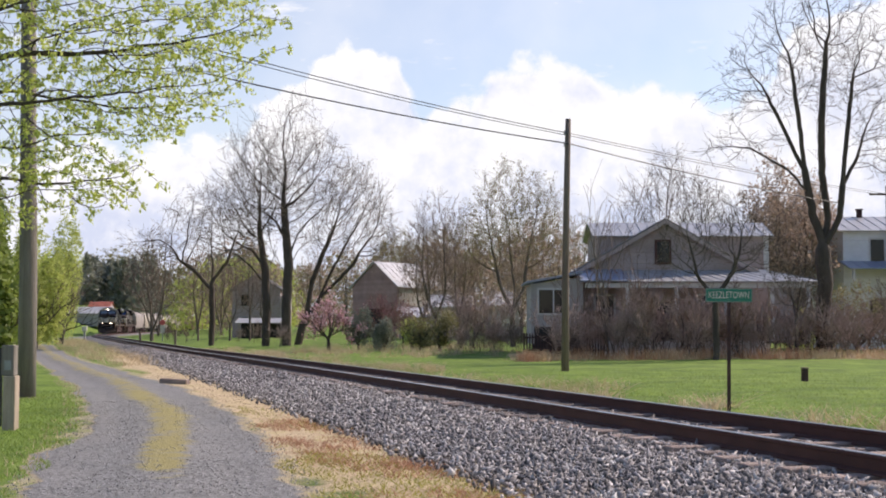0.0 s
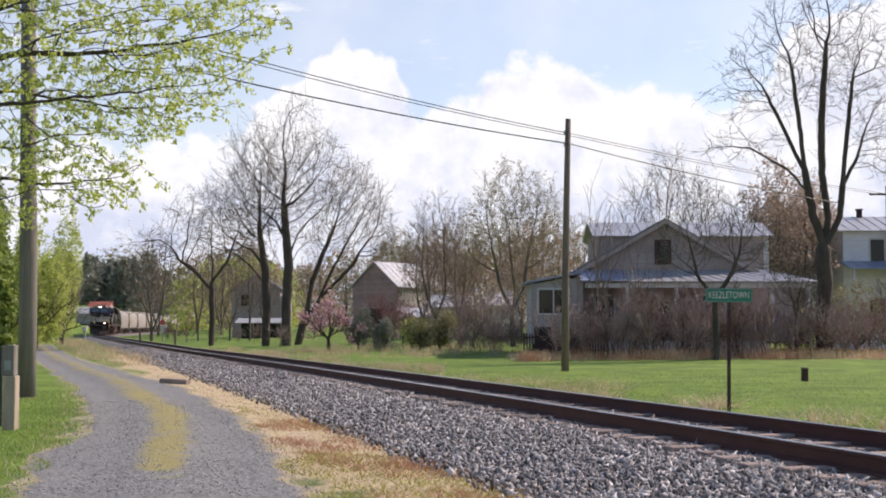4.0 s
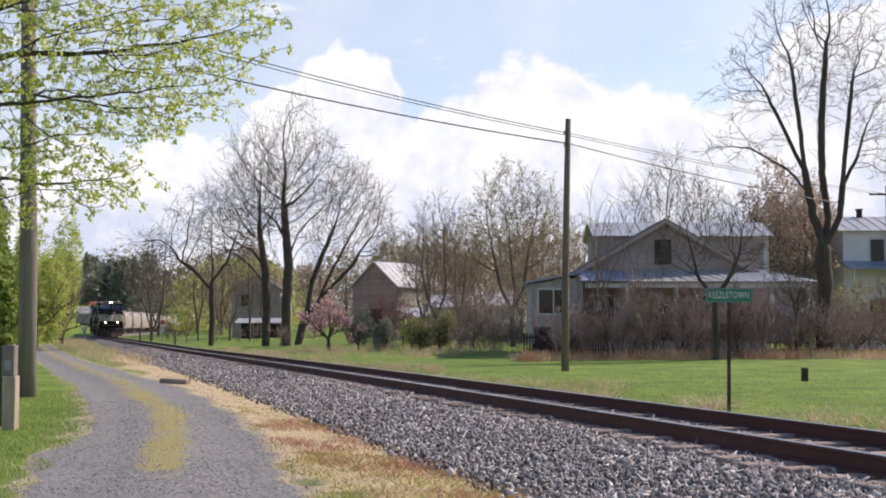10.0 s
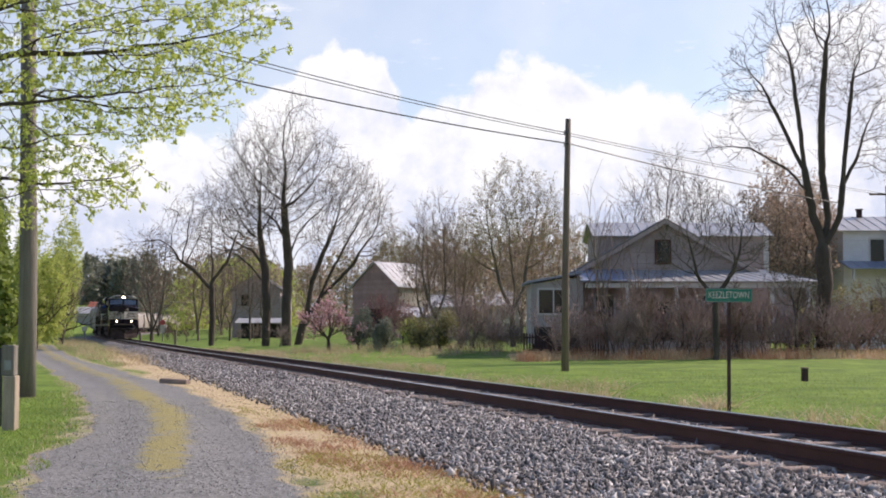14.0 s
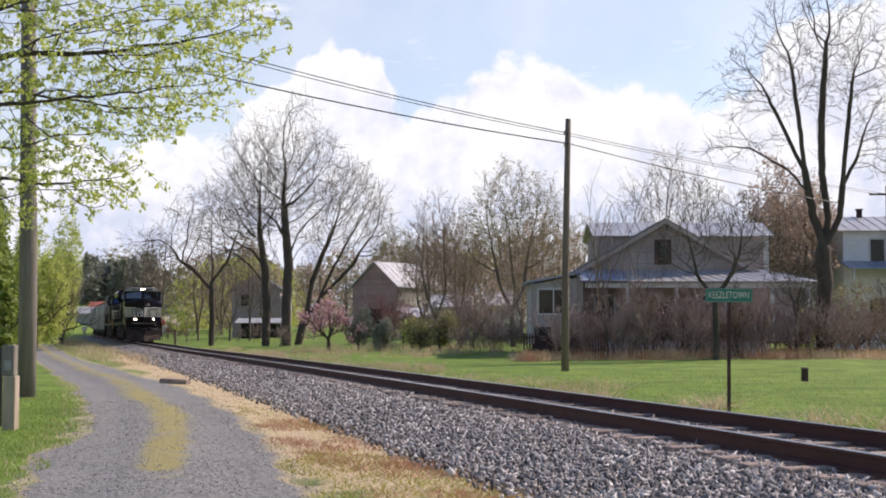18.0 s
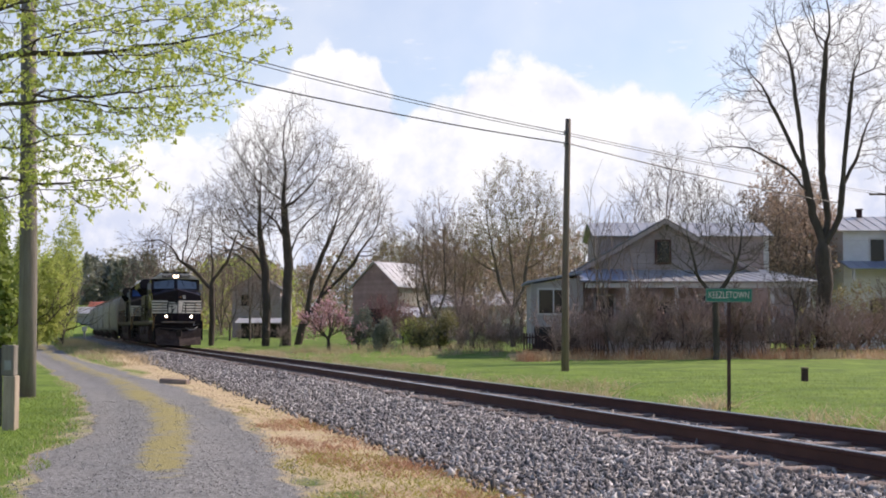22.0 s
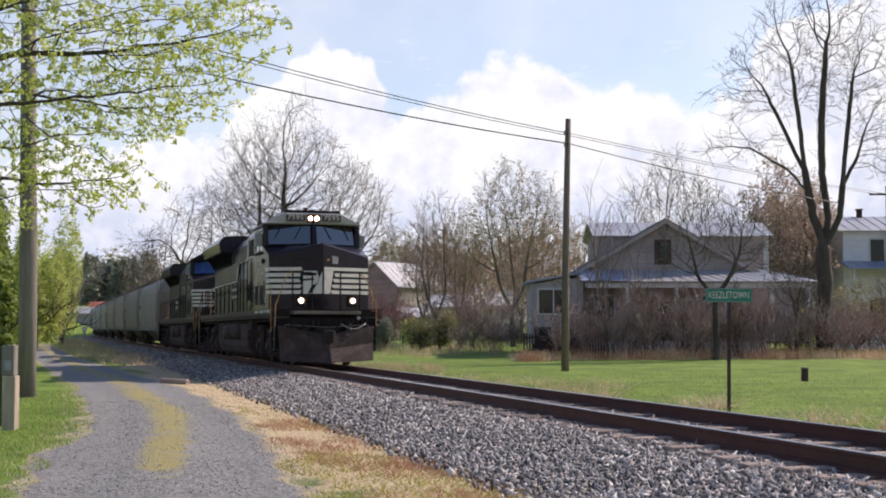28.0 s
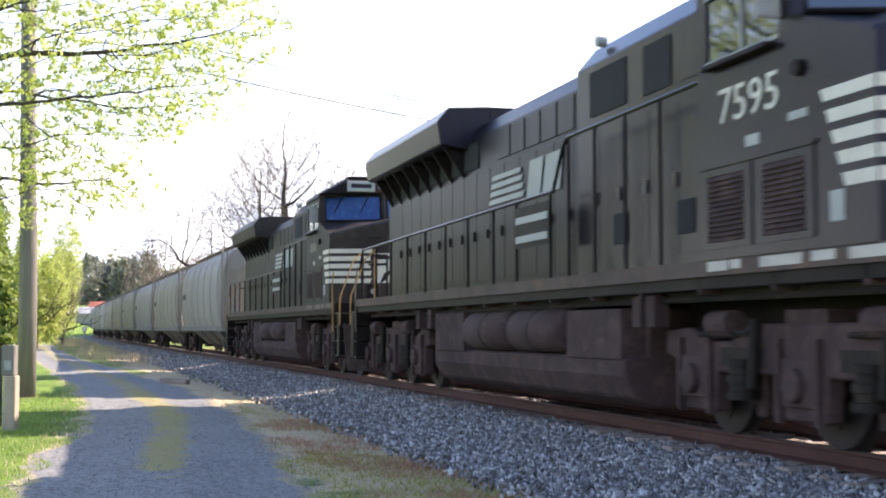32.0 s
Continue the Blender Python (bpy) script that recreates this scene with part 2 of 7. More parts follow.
M["house_glass"].node_tree.nodes["Principled BSDF"].inputs["Specular IOR Level"].default_value = 0.35
M["trim_white"] = surface("white_trim", (0.54, 0.53, 0.51), (0.66, 0.65, 0.63), 1.5, 15, 0.6, 0, 0.05, 0.003, (0.45, 0.43, 0.4), 0.3)
M["brick_chimney"] = surface("pale_chimney", (0.5, 0.47, 0.43), (0.6, 0.57, 0.53), 2, 14, 0.9, 0, 0.3, 0.01)
# near-black for doors and seats, and for shaded depth put into colour
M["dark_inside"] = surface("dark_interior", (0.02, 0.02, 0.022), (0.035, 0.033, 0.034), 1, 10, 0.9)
M["mesh_fence"] = surface("black_wire_mesh", (0.03, 0.03, 0.032), (0.05, 0.05, 0.05), 2, 10, 0.5)
for _key in ("black_paint", "black_hood", "black_dull", "faded_black"):
    M[_key].node_tree.nodes["Principled BSDF"].inputs["Specular Tint"].default_value = (0.97, 0.82, 1.0, 1)
    M[_key].node_tree.nodes["Principled BSDF"].inputs["IOR"].default_value = 1.38
# ---- mesh helpers ----
class Geo:
    """Collects vertices and faces; done() turns them into one mesh."""

    def __init__(self):
        self.v, self.f = [], []

    def add(self, vs, fs):
        n = len(self.v)
        self.v.extend(tuple(p) for p in vs)
        self.f.extend(tuple(i + n for i in q) for q in fs)
        return self

    def box(self, x0, x1, y0, y1, z0, z1):
        return self.add([(x, y, z) for z in (z0, z1) for y in (y0, y1) for x in (x0, x1)],
                        [(0, 2, 3, 1), (4, 5, 7, 6), (0, 1, 5, 4), (2, 6, 7, 3), (0, 4, 6, 2), (1, 3, 7, 5)])

    def prism(self, outline, axis, a, b):
        """An outline drawn across the axis and drawn out from a to b."""
        k = len(outline)
        put = {"x": lambda p, q, r: (r, p, q), "y": lambda p, q, r: (p, r, q), "z": lambda p, q, r: (p, q, r)}[axis]
        vs = [put(p, q, r) for r in (a, b) for p, q in outline]
        return self.add(vs, [tuple(range(k))[::-1], tuple(range(k, 2 * k))] + [(i, (i + 1) % k, (i + 1) % k + k, i + k) for i in range(k)])

    def framed(self, outer, hole, y0, y1):
        """An upright wall slab from y0 to y1 with one opening; outer and hole are (x0, x1, z0, z1)."""
        vs = [(x, y, z) for y in (y0, y1) for a, b, c, d in (outer, hole) for x, z in ((a, c), (b, c), (b, d), (a, d))]
        fs = []
        for i in range(4):
            j = (i + 1) % 4
            fs += [(i, j, j + 4, i + 4), (i + 8, j + 8, j + 12, i + 12), (i, j, j + 8, i + 8), (i + 4, j + 4, j + 12, i + 12)]
        return self.add(vs, fs)

    def loft(self, rings, caps=True):
        k = len(rings[0])
        vs = [p for r in rings for p in r]
        fs = [(j * k + i, j * k + (i + 1) % k, (j + 1) * k + (i + 1) % k, (j + 1) * k + i) for j in range(len(rings) - 1) for i in range(k)]
        if caps:
            fs += [tuple(range(k))[::-1], tuple(range((len(rings) - 1) * k, len(rings) * k))]
        return self.add(vs, fs)

    def pipe(self, points, radius, sides=6, caps=True):
        """A round pipe along points; radius may be one number or one for each point."""
        pts = [Vector(p) for p in points]
        rad = radius if isinstance(radius, (list, tuple)) else [radius] * len(pts)
        d0 = (pts[1] - pts[0]).normalized()
        side = d0.cross(Vector((0, 0, 1)) if abs(d0.z) < 0.9 else Vector((1, 0, 0))).normalized()
        rings = []
        for i, p in enumerate(pts):
            d = (pts[min(i + 1, len(pts) - 1)] - pts[max(i - 1, 0)]).normalized()
            side = (side - d * side.dot(d)).normalized()
            up = d.cross(side)
            rings.append([p + (side * math.cos(a) + up * math.sin(a)) * rad[i] for a in (2 * math.pi * j / sides for j in range(sides))])
        return self.loft(rings, caps)

    def drum(self, centre, axis, radius, half, sides=16):
        """A cylinder about an axis through its centre."""
        c, a = Vector(centre), Vector({"x": (1, 0, 0), "y": (0, 1, 0), "z": (0, 0, 1)}[axis])
        return self.pipe([c - a * half, c + a * half], radius, sides)

    def mesh(self, name, smooth=False, bevel=0.0):
        me = bpy.data.meshes.new(name)
        me.from_pydata(self.v, [], self.f)
        bm = bmesh.new()
        bm.from_mesh(me)
        bmesh.ops.recalc_face_normals(bm, faces=bm.faces)
        if bevel:
            sharp = [e for e in bm.edges if len(e.link_faces) == 2 and e.calc_face_angle(0) > 0.6]
            bmesh.ops.bevel(bm, geom=sharp, offset=bevel, segments=1, affect="EDGES", clamp_overlap=True)
        bm.to_mesh(me)
        bm.free()
        if smooth:
            me.polygons.foreach_set("use_smooth", [True] * len(me.polygons))
        return me


def part(name, shape, material, parent=None, label="", bevel=0.0, smooth=False, at=None):
    """One mesh object from a Geo, a bmesh or a mesh, under its thing or part."""
    if isinstance(shape, Geo):
        me = shape.mesh(name, smooth, bevel)
    elif isinstance(shape, bpy.types.Mesh):
        me = shape
    else:
        me = bpy.data.meshes.new(name)
        shape.to_mesh(me)
        shape.free()
    if material and not me.materials:
        me.materials.append(material)
    ob = new(name, me)
    ob.parent = parent
    if at is not None:
        ob.matrix_basis = at
    return tagged(ob, label) if label else ob


def thing(name, label, category, at=None, group="", kind=""):
    ob = new(name)
    ob.empty_display_size = 0.3
    if at is not None:
        ob.matrix_basis = at
    return tagged(ob, label, category, group, kind)


def letters(text, height, depth=0.004):
    """The characters as a flat raised mesh in the xz plane, centred, with their face to -y."""
    cu = bpy.data.curves.new("letters", "FONT")
    cu.body, cu.size, cu.extrude, cu.align_x, cu.align_y = text, height * 1.38, depth / 2, "CENTER", "CENTER"
    cu.resolution_u = 3
    ob = new("letters", cu)
    bpy.context.view_layer.update()
    me = bpy.data.meshes.new_from_object(ob)
    bpy.data.objects.remove(ob)
    me.transform(Matrix.Rotation(math.pi / 2, 4, "X"))
    return me


def quads_mesh(name, corners, material):
    """A mesh of loose four-cornered leaves from an array of shape (n, 4, 3)."""
    n = len(corners)
    me = bpy.data.meshes.new(name)
    me.vertices.add(4 * n)
    me.vertices.foreach_set("co", np.asarray(corners, dtype=np.float32).ravel())
    me.loops.add(4 * n)
    me.loops.foreach_set("vertex_index", np.arange(4 * n, dtype=np.int32))
    me.polygons.add(n)
    me.polygons.foreach_set("loop_start", np.arange(0, 4 * n, 4, dtype=np.int32))
    me.update(calc_edges=True)
    me.materials.append(material)
    return me


def leaves_at(rng, centres, size, spread, count):
    """Diamond leaves scattered round centres, at random tilts: corners of shape (n, 4, 3)."""
    c = np.repeat(np.asarray(centres, dtype=float), count, axis=0)
    n = len(c)
    c = c + rng.normal(0, spread, (n, 3))
    a = rng.normal(0, 1, (n, 3))
    a /= np.linalg.norm(a, axis=1)[:, None]
    b = np.cross(a, rng.normal(0, 1, (n, 3)))
    b /= np.linalg.norm(b, axis=1)[:, None] + 1e-9
    s = (size * rng.uniform(0.6, 1.3, n))[:, None]
    return np.stack([c - a * s, c + b * s * 0.5 + np.cross(a, b) * s * 0.15, c + a * s, c - b * s * 0.5 + np.cross(a, b) * s * 0.15], axis=1)


def blades_at(rng, roots, height, width, lean=0.35):
    """Upright grass blades on their roots, tapered to the tip."""
    p = np.asarray(roots, dtype=float)
    n = len(p)
    h = (height * rng.uniform(0.4, 1.25, n))[:, None]
    ang = rng.uniform(0, 2 * np.pi, n)
    d = np.stack([np.cos(ang), np.sin(ang), np.zeros(n)], 1) * width / 2
    tilt = rng.normal(0, lean, (n, 3))
    tilt[:, 2] = 0
    tip = p + np.array([0, 0, 1.0]) * h + tilt * h
    return np.stack([p - d, p + d, tip + d * 0.25, tip - d * 0.25], axis=1)


def stones_mesh(name, rng, centres, size, material):
    """Angular stones, each a squashed and crooked octahedron."""
    n = len(centres)
    base = np.array([(1, 0, 0), (0, 1, 0), (-1, 0, 0), (0, -1, 0), (0, 0, 1), (0, 0, -1)], dtype=float)
    v = base[None] * rng.uniform(0.55, 1.25, (n, 6, 1)) + rng.normal(0, 0.16, (n, 6, 3))
    v = v * (size * rng.uniform(0.6, 1.35, n))[:, None, None] * rng.uniform((0.8, 0.5, 0.45), (1.65, 0.95, 0.8), (n, 3))[:, None, :]
    a = rng.normal(0, 1, (n, 4))
    a /= np.linalg.norm(a, axis=1)[:, None]
    w, x, y, z = a.T
    R = np.stack([1 - 2 * (y * y + z * z), 2 * (x * y - z * w), 2 * (x * z + y * w), 2 * (x * y + z * w), 1 - 2 * (x * x + z * z),
                  2 * (y * z - x * w), 2 * (x * z - y * w), 2 * (y * z + x * w), 1 - 2 * (x * x + y * y)], 1).reshape(n, 3, 3)
    v = np.einsum("nij,nkj->nki", R, v) + np.asarray(centres)[:, None]
    tri = np.array([(0, 1, 4), (1, 2, 4), (2, 3, 4), (3, 0, 4), (1, 0, 5), (2, 1, 5), (3, 2, 5), (0, 3, 5)])
    idx = (tri[None] + 6 * np.arange(n)[:, None, None]).ravel().astype(np.int32)
    me = bpy.data.meshes.new(name)
    me.vertices.add(6 * n)
    me.vertices.foreach_set("co", v.astype(np.float32).ravel())
    me.loops.add(len(idx))
    me.loops.foreach_set("vertex_index", idx)
    me.polygons.add(8 * n)
    me.polygons.foreach_set("loop_start", np.arange(0, 24 * n, 3, dtype=np.int32))
    me.update(calc_edges=True)
    me.materials.append(material)
    return me


# ---- clouds: a plain sheet far behind everything, drifting slowly ----
def cloud_material():
    m, N, L = nodes_of("clouds")
    N.remove(N["Principled BSDF"])
    co = N.new("ShaderNodeTexCoord").outputs["Object"]
    sep = N.new("ShaderNodeSeparateXYZ")
    L.new(co, sep.inputs[0])
    x, z = sep.outputs["X"], sep.outputs["Z"]
    warp = noise_node(N, L, co, 0.007, 10.0, 0.6)
    puff = noise_node(N, L, co, 0.022, 8.0, 0.58)
    soft = noise_node(N, L, co, 0.0035, 5.0, 0.5)
    # height of the cloud tops across the sky, from heap to heap
    tops = N.new("ShaderNodeValToRGB")
    heights = ((-900, 60), (-830, 300), (-560, 330), (-360, 360), (-300, 440), (-240, 480), (-190, 516), (-130, 524), (-80, 508), (-55, 450), (-35, 400), (50, 425), (85, 492), (150, 505), (255, 492), (285, 462), (350, 445), (420, 425), (510, 400), (560, 440), (600, 545), (680, 570), (900, 620))
    e = tops.color_ramp.elements
    for i, (px, h) in enumerate(heights):
        s = e[i] if i < 2 else e.new(1.0)
        s.position, s.color = (px + 900) / 1800, (h / 700, h / 700, h / 700, 1)
    L.new(maths(N, L, "DIVIDE", maths(N, L, "ADD", x, 900.0), 1800.0), tops.inputs["Fac"])
    gap = maths(N, L, "DIVIDE", maths(N, L, "SUBTRACT", maths(N, L, "MULTIPLY", tops.outputs["Color"], 700.0), z), 55.0)
    ball = N.new("ShaderNodeTexVoronoi")
    ball.inputs["Scale"].default_value = 0.02
    wob = N.new("ShaderNodeVectorMath")
    wob.operation = "SCALE"
    stir = N.new("ShaderNodeTexNoise")
    stir.inputs["Scale"].default_value = 0.03
    stir.inputs["Detail"].default_value = 5.0
    L.new(co, stir.inputs["Vector"])
    L.new(stir.outputs["Color"], wob.inputs[0])
    wob.inputs["Scale"].default_value = 26.0
    stirred = N.new("ShaderNodeVectorMath")
    L.new(co, stirred.inputs[0])
    L.new(wob.outputs[0], stirred.inputs[1])
    L.new(stirred.outputs[0], ball.inputs["Vector"])
    lump = maths(N, L, "SUBTRACT", 0.5, ball.outputs["Distance"])
    rough = maths(N, L, "ADD", maths(N, L, "MULTIPLY", maths(N, L, "SUBTRACT", warp, 0.5), 1.6), maths(N, L, "MULTIPLY", maths(N, L, "SUBTRACT", puff, 0.5), 1.4))
    rough = maths(N, L, "ADD", rough, maths(N, L, "MULTIPLY", lump, 0.9))
    heap = ramp(N, L, maths(N, L, "ADD", gap, rough), 0.0, 0.62)
    # thin streaks high up
    st = N.new("ShaderNodeMapping")
    st.inputs["Scale"].default_value = (0.006, 0.006, 0.022)
    st.inputs["Rotation"].default_value = (0, 0.25, 0)
    L.new(co, st.inputs["Vector"])
    streak = noise_node(N, L, st.outputs["Vector"], 1.0, 9.0, 0.62)
    wisp = maths(N, L, "MULTIPLY", ramp(N, L, streak, 0.52, 0.72), 0.85)
    veil = maths(N, L, "ADD", maths(N, L, "MULTIPLY", ramp(N, L, soft, 0.35, 0.7), 0.26), 0.22)
    cover = maths(N, L, "MAXIMUM", heap, maths(N, L, "MAXIMUM", wisp, veil))
    # bright tops, duller hollows and undersides
    low = maths(N, L, "MULTIPLY", ramp(N, L, gap, 0.7, 3.5), 0.5)
    body = maths(N, L, "ADD", maths(N, L, "MULTIPLY", warp, 0.6), maths(N, L, "MULTIPLY", puff, 0.4))
    base = maths(N, L, "MULTIPLY", ramp(N, L, maths(N, L, "DIVIDE", z, 700.0), 0.2, 0.5, (1, 1, 1, 1), (0, 0, 0, 1)), ramp(N, L, body, 0.38, 0.62, (1, 1, 1, 1), (0.35, 0.35, 0.35, 1)))
    dull = maths(N, L, "MULTIPLY", low, ramp(N, L, body, 0.40, 0.55, (1, 1, 1, 1), (0, 0, 0, 1)))
    dull = maths(N, L, "ADD", dull, maths(N, L, "MULTIPLY", base, 0.5))
    colour = mix(N, L, maths(N, L, "ADD", dull, maths(N, L, "MULTIPLY", ramp(N, L, soft, 0.36, 0.62, (1, 1, 1, 1), (0, 0, 0, 1)), 0.2)), (0.955, 1.0, 0.985), (0.62, 0.71, 0.85))
    em = N.new("ShaderNodeEmission")
    em.inputs["Strength"].default_value = 0.97
    L.new(colour, em.inputs["Color"])
    tr = N.new("ShaderNodeBsdfTransparent")
    ms = N.new("ShaderNodeMixShader")
    L.new(cover, ms.inputs[0])
    L.new(tr.outputs[0], ms.inputs[1])
    L.new(em.outputs[0], ms.inputs[2])
    L.new(ms.outputs[0], N["Material Output"].inputs["Surface"])
    return m


def build_clouds():
    g = Geo()
    n = 24
    vs = []
    for i in range(n + 1):
        a = radians(-50 + 100 * i / n)
        vs += [(math.sin(a) * 2400, math.cos(a) * 2400 - 2400, z) for z in (-60, 900)]
    g.add(vs, [(2 * i, 2 * i + 2, 2 * i + 3, 2 * i + 1) for i in range(n)])
    ob = part("backdrop_clouds", g, cloud_material(), at=pose(0, 2400, 0))
    return tagged(ob, "white heaped clouds drifting over a pale blue sky", "clouds", kind="structure")


CLOUDS = build_clouds()

# ---- the line of the track ----
RAIL_TOP = 0.406
SLOPE_Y = [-80, 10, 45, 80, 205, 255, 320, 700]
SLOPE_M = [0.10, 0.262, 0.288, 0.2935, 0.289, 0.15, 0.10, 0.06]
TY = np.arange(-80, 700.01, 0.5)
_m = np.interp(TY, SLOPE_Y, SLOPE_M)
TX = -np.concatenate([[0], np.cumsum((_m[1:] + _m[:-1]) / 4)])
TX = TX - np.interp(25.5, TY, TX) + 0.55
TS = np.concatenate([[0], np.cumsum(np.hypot(np.diff(TX), np.diff(TY)))])


def rise(y):
    """How far the line climbs towards the distance."""
    return np.interp(y, [80, 122, 178, 232, 320, 700], [0, 0.12, 0.22, 0.46, 0.8, 1.2])


def on_track(s, across=0.0, z=0.0):
    """The point at arc length s, across metres to the lane's side, z above the rail heads; and the heading."""
    y = np.interp(s, TS, TY)
    th = math.atan(np.interp(y, SLOPE_Y, SLOPE_M))
    return Vector((np.interp(s, TS, TX) - math.cos(th) * across, y - math.sin(th) * across, RAIL_TOP + rise(y) + z)), th


def arc_at(y):
    return np.interp(y, TY, TS)


def smooth(v, a, b):
    k = np.clip((v - a) / (b - a), 0, 1)
    return k * k * (3 - 2 * k)


def beside(x, y):
    """Distance from the track's centre, positive on the lane's side."""
    return (np.interp(y, TY, TX) - x) * 0.96


def ground_z(x, y):
    x, y = np.asarray(x, dtype=float), np.asarray(y, dtype=float)
    v = beside(x, y)
    z = rise(y) + 0.0 * x
    z = z + np.minimum(0.005 * np.maximum(y - 45, 0), 3.0) * smooth(-v, 3, 18)
    z = z + np.minimum(0.075 * np.maximum(y - 238, 0), 7.5) * smooth(v, 4, 18)
    z = z + 0.05 * np.sin(x * 0.21 + 1.3) * np.sin(y * 0.17) * smooth(np.abs(v), 4, 9) * smooth(y, 5, 20)
    return z - 0.10 * smooth(4.6 - np.abs(v), 0, 2.0)


# lane: centre line and half width
LANE_Y = [-60, -5, 5, 11.7, 17, 24, 32.8, 46, 63, 90, 140, 200]
LANE_X = [3.0, -0.4, -1.4, -2.4, -3.45, -5.0, -7.45, -11.75, -17.6, -26.2, -42, -62]


def lane_x(y):
    return np.interp(y, LANE_Y, LANE_X)


def ground_material():
    m, N, L = nodes_of("lawn_and_straw")
    b = N["Principled BSDF"]
    co = N.new("ShaderNodeTexCoord").outputs["Object"]
    big, mid, fine = noise_node(N, L, co, 0.22), noise_node(N, L, co, 1.6), noise_node(N, L, co, 26.0, 8.0, 0.75)
    tone = maths(N, L, "ADD", maths(N, L, "MULTIPLY", mid, 0.5), maths(N, L, "MULTIPLY", fine, 0.5))
    lawn = mix(N, L, ramp(N, L, tone, 0.36, 0.64), (0.068, 0.14, 0.020), (0.25, 0.355, 0.055))
    lawn = mix(N, L, maths(N, L, "MULTIPLY", ramp(N, L, big, 0.45, 0.7), 0.55), lawn, (0.27, 0.35, 0.085))
    # darker mottling of the grass, deepened to stand in for soft tree shade
    lawn = mix(N, L, maths(N, L, "MULTIPLY", ramp(N, L, noise_node(N, L, co, 0.55), 0.46, 0.62), 0.75), lawn, (0.085, 0.135, 0.03))
    straw = mix(N, L, ramp(N, L, tone, 0.36, 0.64), (0.38, 0.28, 0.165), (0.72, 0.585, 0.39))
    straw = mix(N, L, maths(N, L, "MULTIPLY", ramp(N, L, mid, 0.52, 0.66), 0.55), straw, (0.34, 0.31, 0.085))
    earth = mix(N, L, ramp(N, L, tone, 0.36, 0.64), (0.12, 0.085, 0.06), (0.25, 0.19, 0.14))
    gravel = mix(N, L, ramp(N, L, fine, 0.36, 0.62), (0.12, 0.12, 0.12), (0.34, 0.335, 0.33))
    col = lawn
    for name, other in (("straw", straw), ("earth", earth), ("gravel", gravel)):
        at = N.new("ShaderNodeAttribute")
        at.attribute_name = name
        k = maths(N, L, "ADD", at.outputs["Fac"], maths(N, L, "MULTIPLY", maths(N, L, "SUBTRACT", tone, 0.5), 1.3))
        col = mix(N, L, ramp(N, L, k, 0.42, 0.58), col, other)
    L.new(col, b.inputs["Base Color"])
    b.inputs["Roughness"].default_value = 0.95
    b.inputs["Specular IOR Level"].default_value = 0.2
    L.new(bump(N, L, tone, 0.9, 0.05), b.inputs["Normal"])
    return m


def grid_object(name, xs, ys, zs, material, masks):
    """A sheet over the grid xs by ys (2D arrays) with named masks at its vertices."""
    r, c = xs.shape
    i = np.arange(r * c).reshape(r, c)
    quads = np.stack([i[:-1, :-1], i[:-1, 1:], i[1:, 1:], i[1:, :-1]], -1).reshape(-1, 4)
    me = bpy.data.meshes.new(name)
    me.vertices.add(r * c)
    me.vertices.foreach_set("co", np.stack([xs, ys, zs], -1).astype(np.float32).ravel())
    me.loops.add(quads.size)
    me.loops.foreach_set("vertex_index", quads.ravel().astype(np.int32))
    me.polygons.add(len(quads))
    me.polygons.foreach_set("loop_start", np.arange(0, quads.size, 4, dtype=np.int32))
    me.polygons.foreach_set("use_smooth", [True] * len(quads))
    me.update(calc_edges=True)
    for key, val in masks.items():
        me.attributes.new(key, "FLOAT", "POINT").data.foreach_set("value", val.astype(np.float32).ravel())
    me.materials.append(material)
    return new(name, me)


def build_ground():
    gy = np.concatenate([np.arange(-400, -60, 40), np.arange(-60, 10, 4), np.arange(10, 70, 0.4), np.arange(70, 140, 2.0), np.arange(140, 400, 7.0),
                         400 * 1.12 ** np.arange(0, 21)])
    mid = np.arange(-24, 22, 0.4)
    out = 0.5 * 1.135 ** np.arange(0, 52)
    gx = np.concatenate([(-24 - np.cumsum(out))[::-1], mid, 21.6 + np.cumsum(out)])
    X, Y = np.meshgrid(gx, gy)
    Z = ground_z(X, Y)
    v = beside(X, Y)
    straw = 0.9 * smooth(v, 2.2, 2.8) * (1 - smooth(v, 4.2 + 0.5 * np.sin(Y * 0.5), 5.4)) * (1 - 0.5 * smooth(Y, 60, 90))
    straw = np.maximum(straw, 0.75 * smooth(-v, 1.5, 2.2) * (1 - smooth(-v, 2.6 + 0.5 * np.sin(Y * 0.35) + 0.25 * np.sin(Y * 1.7), 4.2)))
    right = smooth(-v, 3, 8)
    brush = smooth(Y + 0.12 * X, 64, 67) * (1 - smooth(Y, 74, 80)) * smooth(X, 2, 5) * right
    straw = np.maximum(straw, 0.9 * brush)
    straw = np.maximum(straw, 0.34 * smooth(Y, 60, 75) * (1 - smooth(Y, 85, 100)) * (1 - smooth(X, -2, 2)) * right)
    lane_d = np.abs(X - lane_x(Y))
    straw = np.maximum(straw, 0.52 * (1 - smooth(lane_d, 1.4, 1.75)) * smooth(Y, -10, 5))
    earth = 0.55 * brush + 0.5 * (1 - smooth(np.hypot(X + 8.8, Y - 28.8), 0.3, 1.3))
    gravel = np.maximum(smooth(2.6 - np.abs(v), 0, 0.6) * 0.9, 0.45 * (1 - smooth(lane_d, 1.3, 1.9)))
    ob = grid_object("ground", X, Y, Z, ground_material(), {"straw": straw, "earth": earth, "gravel": gravel})
    tagged(ob, "spring-green mown lawn with dry straw-coloured verges", "ground", kind="structure")


